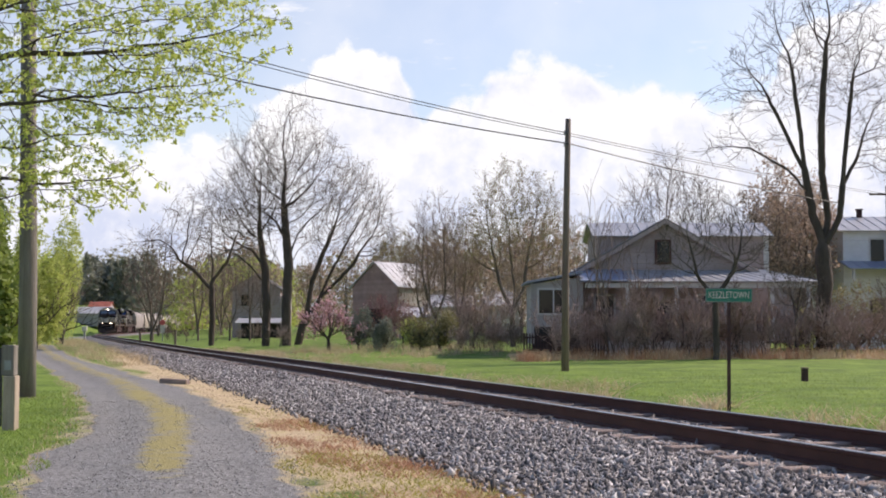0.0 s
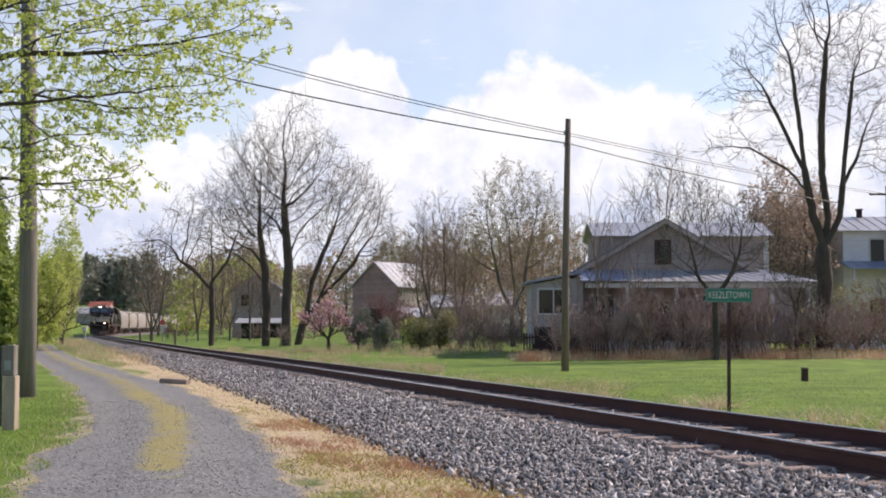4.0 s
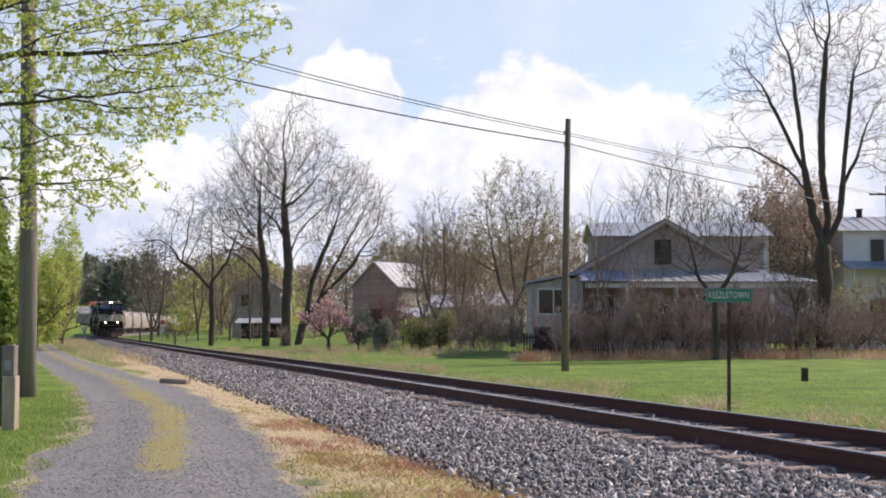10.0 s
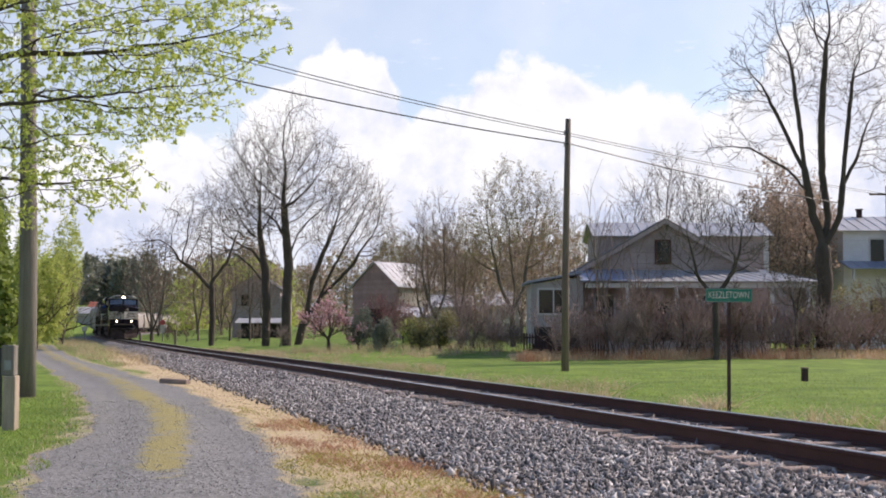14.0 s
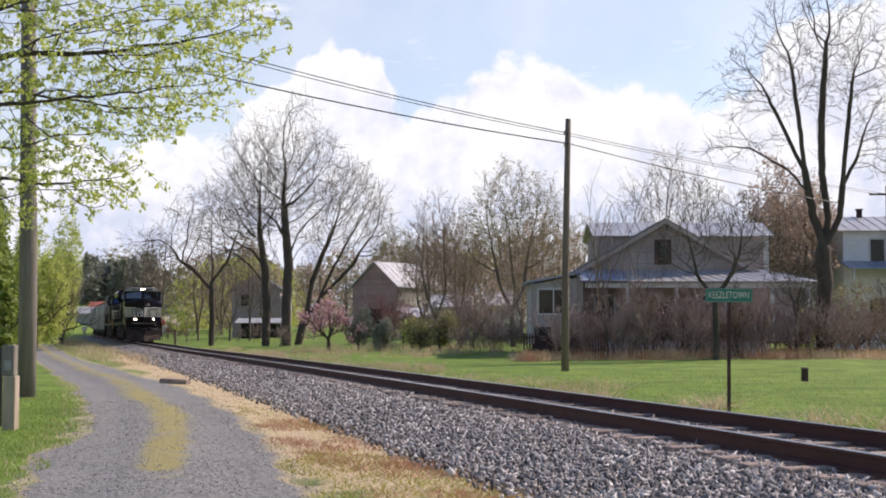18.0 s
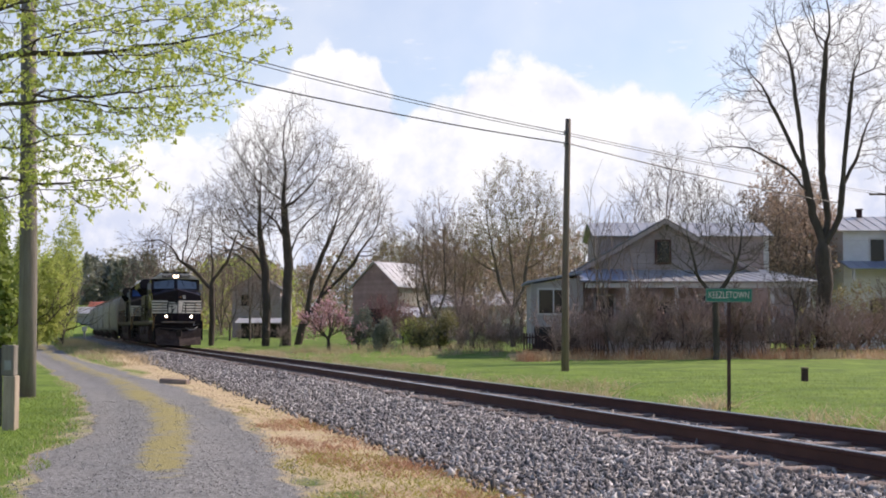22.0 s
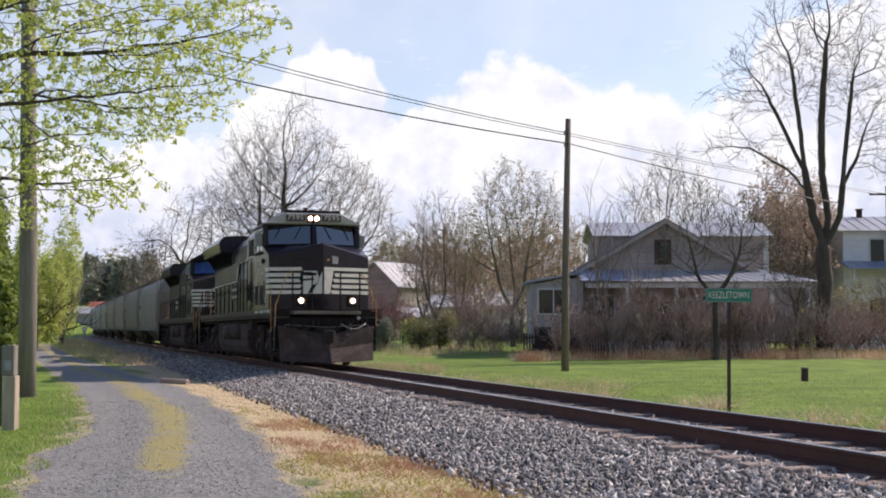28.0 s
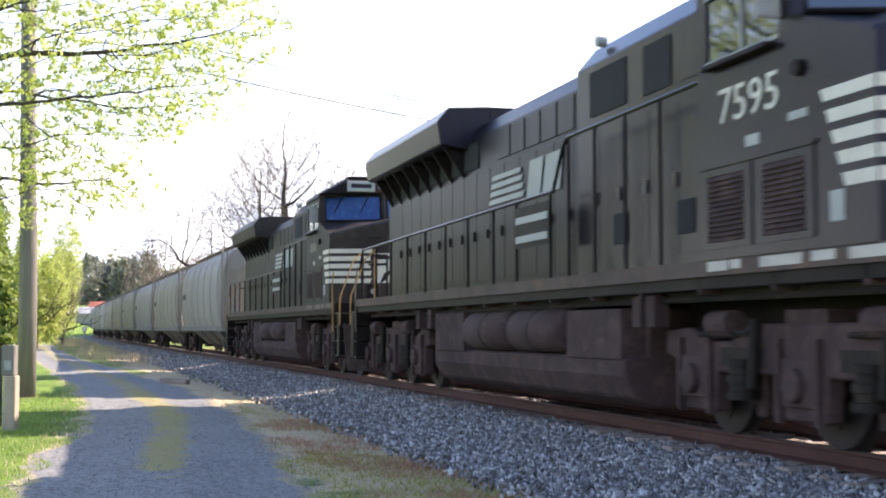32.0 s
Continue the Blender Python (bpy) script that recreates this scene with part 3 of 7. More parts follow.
def lane_material():
    m, N, L = nodes_of("gravel_lane")
    b = N["Principled BSDF"]
    co = N.new("ShaderNodeTexCoord").outputs["Object"]
    big, mid = noise_node(N, L, co, 0.5), noise_node(N, L, co, 3.0)
    vor = N.new("ShaderNodeTexVoronoi")
    vor.inputs["Scale"].default_value = 26.0
    L.new(co, vor.inputs["Vector"])
    fine = noise_node(N, L, co, 42.0, 6.0, 0.75)
    stone = mix(N, L, vor.outputs["Color"], (0.10, 0.10, 0.097), (0.42, 0.415, 0.40))
    stone = mix(N, L, ramp(N, L, fine, 0.35, 0.65), mix(N, L, 0.5, stone, (0.09, 0.09, 0.09)), stone)
    stone = mix(N, L, maths(N, L, "MULTIPLY", ramp(N, L, big, 0.42, 0.68), 0.45), stone, (0.29, 0.28, 0.265))
    grass = mix(N, L, ramp(N, L, fine, 0.36, 0.62), (0.20, 0.18, 0.065), (0.42, 0.36, 0.16))
    soil = mix(N, L, ramp(N, L, fine, 0.36, 0.62), (0.25, 0.20, 0.12), (0.50, 0.42, 0.27))
    col = stone
    for name, other in (("median", grass), ("edge", soil)):
        at = N.new("ShaderNodeAttribute")
        at.attribute_name = name
        k = maths(N, L, "ADD", at.outputs["Fac"], maths(N, L, "MULTIPLY", maths(N, L, "SUBTRACT", maths(N, L, "ADD", maths(N, L, "MULTIPLY", mid, 0.6), maths(N, L, "MULTIPLY", fine, 0.4)), 0.5), 2.4))
        col = mix(N, L, ramp(N, L, k, 0.34, 0.66), col, other)
    L.new(col, b.inputs["Base Color"])
    b.inputs["Roughness"].default_value = 0.92
    b.inputs["Specular IOR Level"].default_value = 0.25
    h = maths(N, L, "ADD", maths(N, L, "MULTIPLY", vor.outputs["Distance"], 0.6), maths(N, L, "MULTIPLY", fine, 0.4))
    L.new(bump(N, L, h, 0.8, 0.03), b.inputs["Normal"])
    return m


def build_lane():
    ys = np.concatenate([np.arange(-20, 9, 1.0), np.arange(9, 50, 0.2), np.arange(50, 130, 1.0)])
    us = np.linspace(-1, 1, 25)
    U, Y = np.meshgrid(us, ys)
    rng = np.random.default_rng(5)
    half = np.interp(ys, [-20, 12, 20, 35, 60, 130], [1.6, 1.5, 1.33, 1.4, 1.35, 1.3])
    wob = np.convolve(rng.normal(0, 0.5, len(ys)), np.ones(13) / 13, "same"), np.convolve(rng.normal(0, 0.5, len(ys)), np.ones(13) / 13, "same")
    W = half[:, None] + np.where(U < 0, wob[0][:, None], wob[1][:, None]) * np.abs(U)
    X = lane_x(Y) + U * W
    Z = ground_z(X, Y) + 0.012 + 0.03 * (np.exp(-(U * 2.6) ** 2) - 0.5 * np.exp(-((np.abs(U) - 0.55) * 5) ** 2)) - 0.03 * smooth(np.abs(U), 0.85, 1)
    Z = np.maximum(Z, ground_z(X, Y) + 0.004 - 0.03 * smooth(np.abs(U), 0.97, 1.0))
    d = np.abs(U * W - 0.06 - 0.1 * np.sin(Y * 0.35))
    wide = np.interp(Y, [12, 16, 22, 32, 60], [0.26, 0.30, 0.36, 0.46, 0.5])
    median = (0.74 + 0.09 * np.sin(Y * 0.9) + 0.06 * np.sin(Y * 2.3)) * (1 - smooth(d, wide * 0.1, wide * 1.7)) * smooth(Y, 11.6, 14.2) * (1 - 0.25 * smooth(Y, 24, 40))
    edge = 0.95 * smooth(np.abs(U), np.where(U < 0, 0.8, 0.7), 1.0)
    ob = grid_object("lane", X, Y, Z, lane_material(), {"median": median, "edge": edge})
    rng = np.random.default_rng(15)
    n = 7000
    y = 9.5 + 18 * rng.random(n) ** 1.5
    u = rng.uniform(-1.45, 1.45, n)
    x = lane_x(y) + u
    bare = rng.random(n) < 1 - 0.85 * np.exp(-((u - 0.06) / 0.32) ** 2) * smooth(y, 11.6, 14.2)
    k = np.abs(u) / np.interp(y, [9, 12, 20, 35], [1.5, 1.5, 1.33, 1.4])
    up = 0.016 + 0.03 * (np.exp(-(k * 2.6) ** 2) - 0.5 * np.exp(-((k - 0.55) * 5) ** 2)) - 0.03 * smooth(k, 0.85, 1)
    c = np.stack([x, y, ground_z(x, y) + np.maximum(up, 0.006)], 1)[bare]
    tagged(part("lane_gravel", stones_mesh("lane_gravel", rng, c, 0.0095, M["gravel"]), M["gravel"], ob), "loose grey gravel", kind="stuff")
    tagged(ob, "grey gravel lane with a grassy strip between the wheel tracks", "lane", kind="structure")


def build_track():
    track = thing("railway_track", "single railway track with rusty rails on weathered ties", "railway track", kind="structure")
    s0, s1 = arc_at(-60), arc_at(690)
    stations = list(np.arange(s0, arc_at(120), 2.0)) + list(np.arange(arc_at(120), s1, 6.0))
    web = [(-0.07, -0.172), (0.07, -0.172), (0.07, -0.160), (0.012, -0.135), (0.010, -0.045), (0.035, -0.035), (0.036, -0.006), (-0.036, -0.006), (-0.035, -0.035), (-0.010, -0.045), (-0.012, -0.135), (-0.07, -0.160)]
    head = [(-0.034, -0.0055), (0.034, -0.0055), (0.030, 0.0), (-0.030, 0.0)]
    for side in (0.752, -0.752):
        rail = part("rail", Geo().loft([[on_track(s, side + a, z)[0] for a, z in web] for s in stations]), M["rail_side"], track)
        part("rail_head", Geo().loft([[on_track(s, side + a, z)[0] for a, z in head] for s in stations]), M["rail_head"], rail, "polished bright running surface")
    bed = Geo()
    rings = []
    rng = np.random.default_rng(3)
    for s in stations:
        w1, w2 = 2.75 + rng.normal(0, 0.12), 2.5 + rng.normal(0, 0.1)
        prof = [(w1, -0.50), (w1 - 0.5, -0.36), (1.75, -0.25), (1.3, -0.235), (0.95, -0.215), (0, -0.205), (-1.3, -0.21), (-1.6, -0.23), (-w2 + 0.3, -0.37), (-w2, -0.50)]
        rings.append([on_track(s, a, z)[0] for a, z in prof])
    k = len(rings[0])
    vs = [p for r in rings for p in r]
    bed.add(vs, [(j * k + i, j * k + i + 1, (j + 1) * k + i + 1, (j + 1) * k + i) for j in range(len(rings) - 1) for i in range(k - 1)])
    part("ballast_bed", bed, M["bed"], track, "bed of crushed grey stone")
    # stones: thick near the camera, thinner further off
    rng = np.random.default_rng(11)
    cs = []
    for ya, yb, n, size in ((7, 20, 38000, 0.037), (20, 36, 36000, 0.039), (36, 60, 23000, 0.042), (60, 110, 12000, 0.055)):
        s = rng.uniform(arc_at(ya), arc_at(yb), n)
        a = np.where(rng.random(n) < 0.74, 1.0 + 2.75 * rng.uniform(0, 1, n) ** 1.12 + 0.12 * np.sin(s * 1.3) + 0.1 * np.sin(s * 3.7), rng.uniform(-2.4, 1.0, n))
        thin = rng.random(n) < 1 - smooth(a, 2.55, 3.75)
        y = np.interp(s, TS, TY)
        th = np.arctan(np.interp(y, SLOPE_Y, SLOPE_M))
        top = np.interp(np.abs(a), [0, 0.9, 1.15, 1.32, 1.75, 2.55, 3.05, 3.3], [-0.215, -0.22, -0.215, -0.235, -0.255, -0.365, -0.42, -0.42])
        c = np.stack([np.interp(s, TS, TX) - np.cos(th) * a, y - np.sin(th) * a, RAIL_TOP + rise(y) + top + rng.uniform(0, 0.03, n)], 1)
        keep = (np.abs(np.abs(a) - 0.752) > 0.1) & thin
        cs.append((c[keep], size))
    for c, size in cs:
        ob = part("ballast_stones", stones_mesh("ballast_stones", rng, c, size, M["stone"]), M["stone"], track)
        tagged(ob, "loose angular grey ballast stones", kind="stuff")
    return track


def build_ties(track):
    g = Geo().box(-0.115, 0.115, -1.3, 1.3, -0.34, -0.168)
    me = g.mesh("tie", bevel=0.012)
    me.materials.append(M["tie"])
    rng = random.Random(4)
    s = arc_at(4)
    n = 0
    rest = Geo()
    while s < arc_at(230):
        p, th = on_track(s, rng.uniform(-0.08, 0.08), 0.004 + rng.uniform(-0.012, 0.012))
        turn = Matrix.Translation(p) @ Matrix.Rotation(math.atan2(-math.cos(th), math.sin(th)) + rng.uniform(-0.02, 0.02), 4, "Z")
        if n < 170:
            part("tie", me, M["tie"], track, at=turn)
        else:
            vs = [turn @ Vector(v) for v in g.v]
            rest.add(vs, g.f)
        n += 1
        s += 0.56 + rng.uniform(-0.03, 0.03)
    tagged(part("far_ties", rest, M["tie"], track), kind="stuff")


build_ground()
build_lane()
TRACK = build_track()

# ---- trees and shrubs ----
class Growth:
    """Grows a branching plant and keeps its limbs (thick) and twigs (thin) apart, with the twig tips for buds and leaves."""

    def __init__(self, seed, fork=(4, 5, 5, 4), shrink=0.62, angle=0.75, lift=0.25, wobble=0.16, twig_level=3, levels=4, seg=(1.0, 0.8, 0.5, 0.35, 0.25), thin=0.0045, mid_buds=True, thick=(0.45, 0.7)):
        self.r = random.Random(seed)
        self.fork, self.shrink, self.angle, self.lift, self.wobble = fork, shrink, angle, lift, wobble
        self.twig_level, self.levels, self.seg, self.thin = twig_level, levels, seg, thin
        self.mid_buds, self.thick = mid_buds, thick
        self.limbs, self.twigs, self.tips = Geo(), Geo(), []

    def branch(self, p, d, length, radius, level, lift=None):
        r = self.r
        lift = self.lift if lift is None else lift
        n = max(2, int(length / self.seg[min(level, len(self.seg) - 1)]))
        pts, dirs = [Vector(p)], [Vector(d).normalized()]
        for i in range(n):
            k = Vector((r.gauss(0, 1), r.gauss(0, 1), r.gauss(0, 1))) * self.wobble
            k.z += lift * 0.35
            dirs.append((dirs[-1] + k).normalized())
            pts.append(pts[-1] + dirs[-1] * (length / n))
        end = max(self.thin, radius * (0.45 if level < self.levels else 0.3))
        rad = [radius + (end - radius) * i / n for i in range(n + 1)]
        if level < self.twig_level:
            self.limbs.pipe(pts, rad, 8 if level == 0 else 5, False)
        else:
            self.twigs.pipe(pts, rad, 3, False)
        if level >= self.levels:
            self.tips.append(tuple(pts[-1]))
            if self.mid_buds:
                self.tips.append(tuple(pts[len(pts) // 2]))
            return
        count = self.fork[min(level, len(self.fork) - 1)]
        for i in range(count):
            t = r.uniform(0.28, 1.0) if i else 1.0
            j = min(int(t * n), n - 1)
            q = pts[j].lerp(pts[j + 1], t * n - j) if j < n else pts[-1]
            ax = dirs[j + 1].orthogonal().normalized()
            ax.rotate(Matrix.Rotation(r.uniform(0, 2 * math.pi), 3, dirs[j + 1]))
            turn = self.angle * r.uniform(0.55, 1.2) * (0.45 if i == 0 else 1.0)
            nd = (dirs[j + 1] * math.cos(turn) + ax * math.sin(turn))
            rr = rad[j] * (0.85 if i == 0 else r.uniform(*self.thick))
            self.branch(q, nd, length * self.shrink * r.uniform(0.75, 1.2) * (1.0 - 0.25 * t + 0.1), max(rr, self.thin), level + 1, lift)


class Crown:
    """A tree grown into the volume of its crown: limbs reach for scattered points of the lobes and fork where the points part."""

    def __init__(self, seed, starts, lobes, n, step=0.5, kill=0.9, base=0.35, tip=0.012, thick=0.04, up=0.08, wobble=0.12, twig=0.5, per=2, reach=6.0, hollow=0.25, droop=0.0, steps=140, bud_radius=3.0, inner=True, hold=0.35, spray=3):
        rng = np.random.default_rng(seed)
        self.limbs, self.twigs, self.tips = Geo(), Geo(), []
        pos, parent = [], []
        for line in starts:
            pts = [np.array(p, dtype=float) for p in line]
            last = -1
            if pos:
                last = int(np.argmin(np.linalg.norm(np.array(pos) - pts[0], axis=1)))
                pts[0] = pos[last]
            else:
                pos.append(pts[0])
                parent.append(-1)
                last = 0
            for p, q in zip(pts[:-1], pts[1:]):
                k = max(1, int(round(np.linalg.norm(q - p) / step)))
                for i in range(1, k + 1):
                    pos.append(p + (q - p) * i / k + rng.normal(0, 0.04 * step, 3))
                    parent.append(last)
                    last = len(pos) - 1
        size = np.array([l[3] * l[4] * l[5] for l in lobes]) ** 0.8
        pick = rng.choice(len(lobes), n, p=size / size.sum())
        L = np.array(lobes, dtype=float)[pick]
        d = rng.normal(0, 1, (n, 3))
        d /= np.linalg.norm(d, axis=1)[:, None]
        w = rng.uniform(0, 6.28, 4)
        hull = 1 + 0.16 * np.sin(3.1 * d[:, 0] + 2.3 * d[:, 2] + w[0]) + 0.13 * np.sin(6.3 * d[:, 0] - 4.7 * d[:, 2] + w[1]) + 0.1 * np.sin(9.1 * d[:, 2] + 5.0 * d[:, 1] + w[2])
        A = L[:, :3] + d * L[:, 3:] * ((hollow + (1 - hollow) * rng.random(n) ** 0.4) * hull)[:, None]
        near, who = np.full(n, 1e9), np.zeros(n, dtype=int)

        def visit(first, A, near, who):
            block = np.array(pos[first:])
            for j in range(0, len(block), 400):
                dd = np.linalg.norm(A[:, None] - block[None, j:j + 400], axis=2)
                m = dd.argmin(1)
                v = dd[np.arange(len(A)), m]
                better = v < near
                near[better], who[better] = v[better], first + j + m[better]

        visit(0, A, near, who)
        kids = {}
        for _ in range(steps):
            keep = near > kill
            A, near, who = A[keep], near[keep], who[keep]
            live = near < reach
            if not live.any():
                break
            idx = who[live]
            P = np.array(pos)
            pull = np.zeros_like(P)
            v = A[live] - P[idx]
            np.add.at(pull, idx, v / np.linalg.norm(v, axis=1)[:, None])
            first = len(pos)
            for i in np.unique(idx):
                if kids.get(i, 0) >= 3:
                    continue
                g = pull[i] / (np.linalg.norm(pull[i]) + 1e-9) + rng.normal(0, wobble, 3)
                back = P[i] - P[parent[i]] if parent[i] >= 0 else np.array([0, 0, 1.0])
                g = g + hold * back / (np.linalg.norm(back) + 1e-9)
                g[2] += up
                kids[i] = kids.get(i, 0) + 1
                pos.append(P[i] + step * g / np.linalg.norm(g))
                parent.append(i)
            if len(pos) == first:
                break
            visit(first, A, near, who)
        m = len(pos)
        tree = [[] for _ in range(m)]
        for i in range(1, m):
            tree[parent[i]].append(i)
        load = np.ones(m)
        for i in range(m - 1, 0, -1):
            if tree[i]:
                load[i] = sum(load[c] for c in tree[i])
        load[0] = sum(load[c] for c in tree[0])
        power = math.log(max(load[0], 2)) / math.log(base / tip)
        rad = tip * load ** (1 / power)
        rad[0] *= 1.25
        P = [Vector(p) for p in pos]
        todo = [(0, None)]
        while todo:
            i, start = todo.pop()
            chain, rr = ([start] if start is not None else []), []
            while True:
                chain.append(i)
                c = sorted(tree[i], key=lambda k: -load[k])
                todo += [(k, i) for k in c[1:]]
                if not c:
                    break
                i = c[0]
            rr = [rad[k] for k in chain]
            if start is not None:
                rr[0] = rr[1]
            cut = next((k for k, r in enumerate(rr) if r < thick), len(rr))
            if cut >= 2:
                self.limbs.pipe([P[k] for k in chain[:cut]], rr[:cut], 9 if rr[0] > 0.2 else 6, False)
            rest = chain[max(cut - 1, 0):]
            if len(rest) >= 2:
                self.twigs.pipe([P[k] for k in rest], rr[max(cut - 1, 0):], 3, False)
        for i in range(1, m):
            if rad[i] > tip * bud_radius:
                continue
            out = (P[i] - P[parent[i]]).normalized()
            end = not tree[i]
            for _ in range(per + (1 if end else 0)):
                w = out + Vector(rng.normal(0, 0.55, 3))
                w.z += 0.12 - droop
                w.normalize()
                ln = twig * rng.uniform(0.5, 1.3)
                run = [P[i]]
                for k in range(3):
                    w = (w + Vector(rng.normal(0, 0.17, 3)) + Vector((0, 0, 0.06 - droop))).normalized()
                    run.append(run[-1] + w * ln / 3)
                self.twigs.pipe(run, [tip * 0.95, tip * 0.85, tip * 0.7, tip * 0.5], 3, False)
                self.tips.append(tuple(run[-1]))
                for k in range(spray):
                    j = 1 + k % 3
                    v = (w + Vector(rng.normal(0, 0.6, 3))).normalized()
                    e = run[j] + v * ln * rng.uniform(0.3, 0.6)
                    self.twigs.pipe([run[j], e], [tip * 0.7, tip * 0.45], 3, False)
                    self.tips.append(tuple(e))
            if inner:
                self.tips.append(tuple(P[i]))


def limb_tree(name, label, at, growth, bark, twig, leaf=None, leaf_size=0.05, leaf_spread=0.05, leaf_count=2, group=""):
    t = thing(name, label, "tree", at, group)
    part("trunk", growth.limbs, bark, t, smooth=True)
    crown = part("crown", growth.twigs, twig, t)
    if leaf:
        rng = np.random.default_rng(7)
        part("leaves", quads_mesh("leaves", leaves_at(rng, growth.tips, leaf_size, leaf_spread, leaf_count), leaf), leaf, crown)
    return t


def straight_tree(seed, height, trunk, radius, bend=0.03, taper=0.25, **kw):
    """Trunk up to the first fork, then limbs that rise and spread."""
    g = Growth(seed, **kw)
    r = g.r
    pts = [Vector((0, 0, -0.4))]
    n = 6
    for i in range(1, n + 1):
        pts.append(Vector((r.gauss(0, bend) * trunk, r.gauss(0, bend) * trunk, trunk * i / n)))
    rad = [radius * (1.35 - 0.35 * min(1, i / 1.5)) * (1 - taper * i / n) for i in range(n + 1)]
    g.limbs.pipe(pts, rad, 10, False)
    return g, pts[-1], rad[-1]


def vase_tree(seed, height, trunk, radius, limbs=6, spread=0.5, lift=0.25, first=0.5, limb=(0.5, 0.75), low=0.35, **kw):
    g, top, rt = straight_tree(seed, height, trunk, radius, lift=lift, **kw)
    a0 = g.r.uniform(0, 6.28)
    for i in range(limbs):
        a = a0 + 2 * math.pi * i / limbs + g.r.uniform(-0.35, 0.35)
        sp = spread * g.r.uniform(0.35, 1.25)
        d = Vector((math.cos(a) * math.sin(sp), math.sin(a) * math.sin(sp), math.cos(sp)))
        start = top - Vector((0, 0, trunk * g.r.uniform(0, low)))
        if low > 0.4 and i == 0:
            g.branch(top - Vector((0, 0, 0.05)), (0.06, 0.05, 1), (height - trunk) * first * 1.1, rt, 1)
        g.branch(start, d, (height - trunk) * first * g.r.uniform(0.8, 1.15), rt * g.r.uniform(*limb), 1)
    return g


def place(x, y, turn=0.0, scale=1.0, z=0.0):
    return pose(x, y, float(ground_z(x, y)) + z, 0, 0, turn) @ Matrix.Scale(scale, 4)


def build_near_tree():
    """The maple in young leaf whose limbs reach in over the lane."""
    base = Vector((-10.4, 23.5, 0))
    starts = [[(0, 0, -0.3), (0.05, 0, 1.5), (0, 0.1, 3.4), (0.1, 0, 5.5), (0.2, 0.1, 8.5)]]
    for z, reach, up, side in ((3.2, 2.3, 0.3, -0.6), (3.6, 2.6, 0.5, 0.5), (4.0, 2.4, 0.6, 0), (4.4, 2.8, 0.8, -0.7), (4.8, 2.6, 0.9, 0.6), (5.2, 2.8, 1.0, 0), (5.6, 2.6, 1.2, -0.6), (6.1, 2.6, 1.2, 0.6), (6.7, 2.4, 1.0, 0)):
        starts.append([(0.05, 0, z), (reach * 0.5, side * 0.5, z + up * 0.6), (reach, side, z + up)])
    lobes = [(4.0, 0, 6.7, 3.3, 1.8, 1.25), (5.5, 0, 5.9, 1.5, 1.3, 1.0), (4.0, 0, 5.2, 2.2, 1.5, 0.75), (3.4, 0, 4.0, 1.9, 1.2, 0.75), (6.6, 0, 6.9, 1.1, 0.7, 0.45), (-2.5, 0.5, 6.5, 2.0, 2.5, 2.0), (3, 0, 8.2, 3.2, 1.6, 0.8)]
    g = Crown(21, starts, lobes, 6000, 0.15, 0.23, 0.19, 0.0042, 0.012, 0.0, 0.14, 0.17, 1, 5.0, 0.0, 0.12, 160, 1.5, False, 0.45, 0)
    limb_tree("maple_tree", "maple in fresh yellow-green spring leaf reaching over the lane", pose(base.x, base.y, float(ground_z(base.x, base.y))), g, M["bark_dark"], M["bark_dark"], M["leaf_spring"], 0.044, 0.034, 8)


def leafy_mass(rng, n, size, count, leaf, spread):
    """Centres of leaf clumps over an uneven crown of several lobes."""
    lobes = [(rng.uniform(-0.55, 0.55), rng.uniform(-0.5, 0.5), rng.uniform(0.35, 0.95), rng.uniform(0.3, 0.55)) for _ in range(9)]
    pts = []
    while len(pts) < n:
        lx, ly, lz, lr = lobes[rng.integers(len(lobes))]
        d = rng.normal(0, 1, 3)
        d /= np.linalg.norm(d)
        p = np.array([lx, ly, lz]) + d * lr * rng.uniform(0.75, 1.08)
        if p[2] > 0.06:
            pts.append(p * np.array(size))
    return leaves_at(rng, pts, leaf, spread, count)


def leafy_tree(name, label, at, size, leaf_material, seed=1, clumps=700, leaf=0.16, count=5, category="tree", group=""):
    """A short trunk with limbs and a crown of many small leaves in uneven lobes."""
    rng = np.random.default_rng(seed)
    t = thing(name, label, category, at, group)
    g = Growth(seed, fork=(5, 4, 3), levels=2, twig_level=2, angle=0.8, lift=0.2)
    g.limbs.pipe([(0, 0, -0.3), (0.03, 0.02, size[2] * 0.3)], [0.06 * size[0] ** 0.6 + 0.03, 0.05 * size[0] ** 0.6 + 0.02], 7, False)
    for i in range(6):
        a = i * 1.05 + seed
        g.branch((0, 0, size[2] * (0.08 + 0.04 * i)), (math.cos(a) * 0.8, math.sin(a) * 0.8, 0.9), size[2] * 0.45, 0.05 * size[0] ** 0.6, 0)
    part("trunk", g.limbs, M["bark_dark"], t)
    part("crown", quads_mesh("crown", leafy_mass(rng, clumps, size, count, leaf, leaf * 1.1), leaf_material), leaf_material, t)
    return t


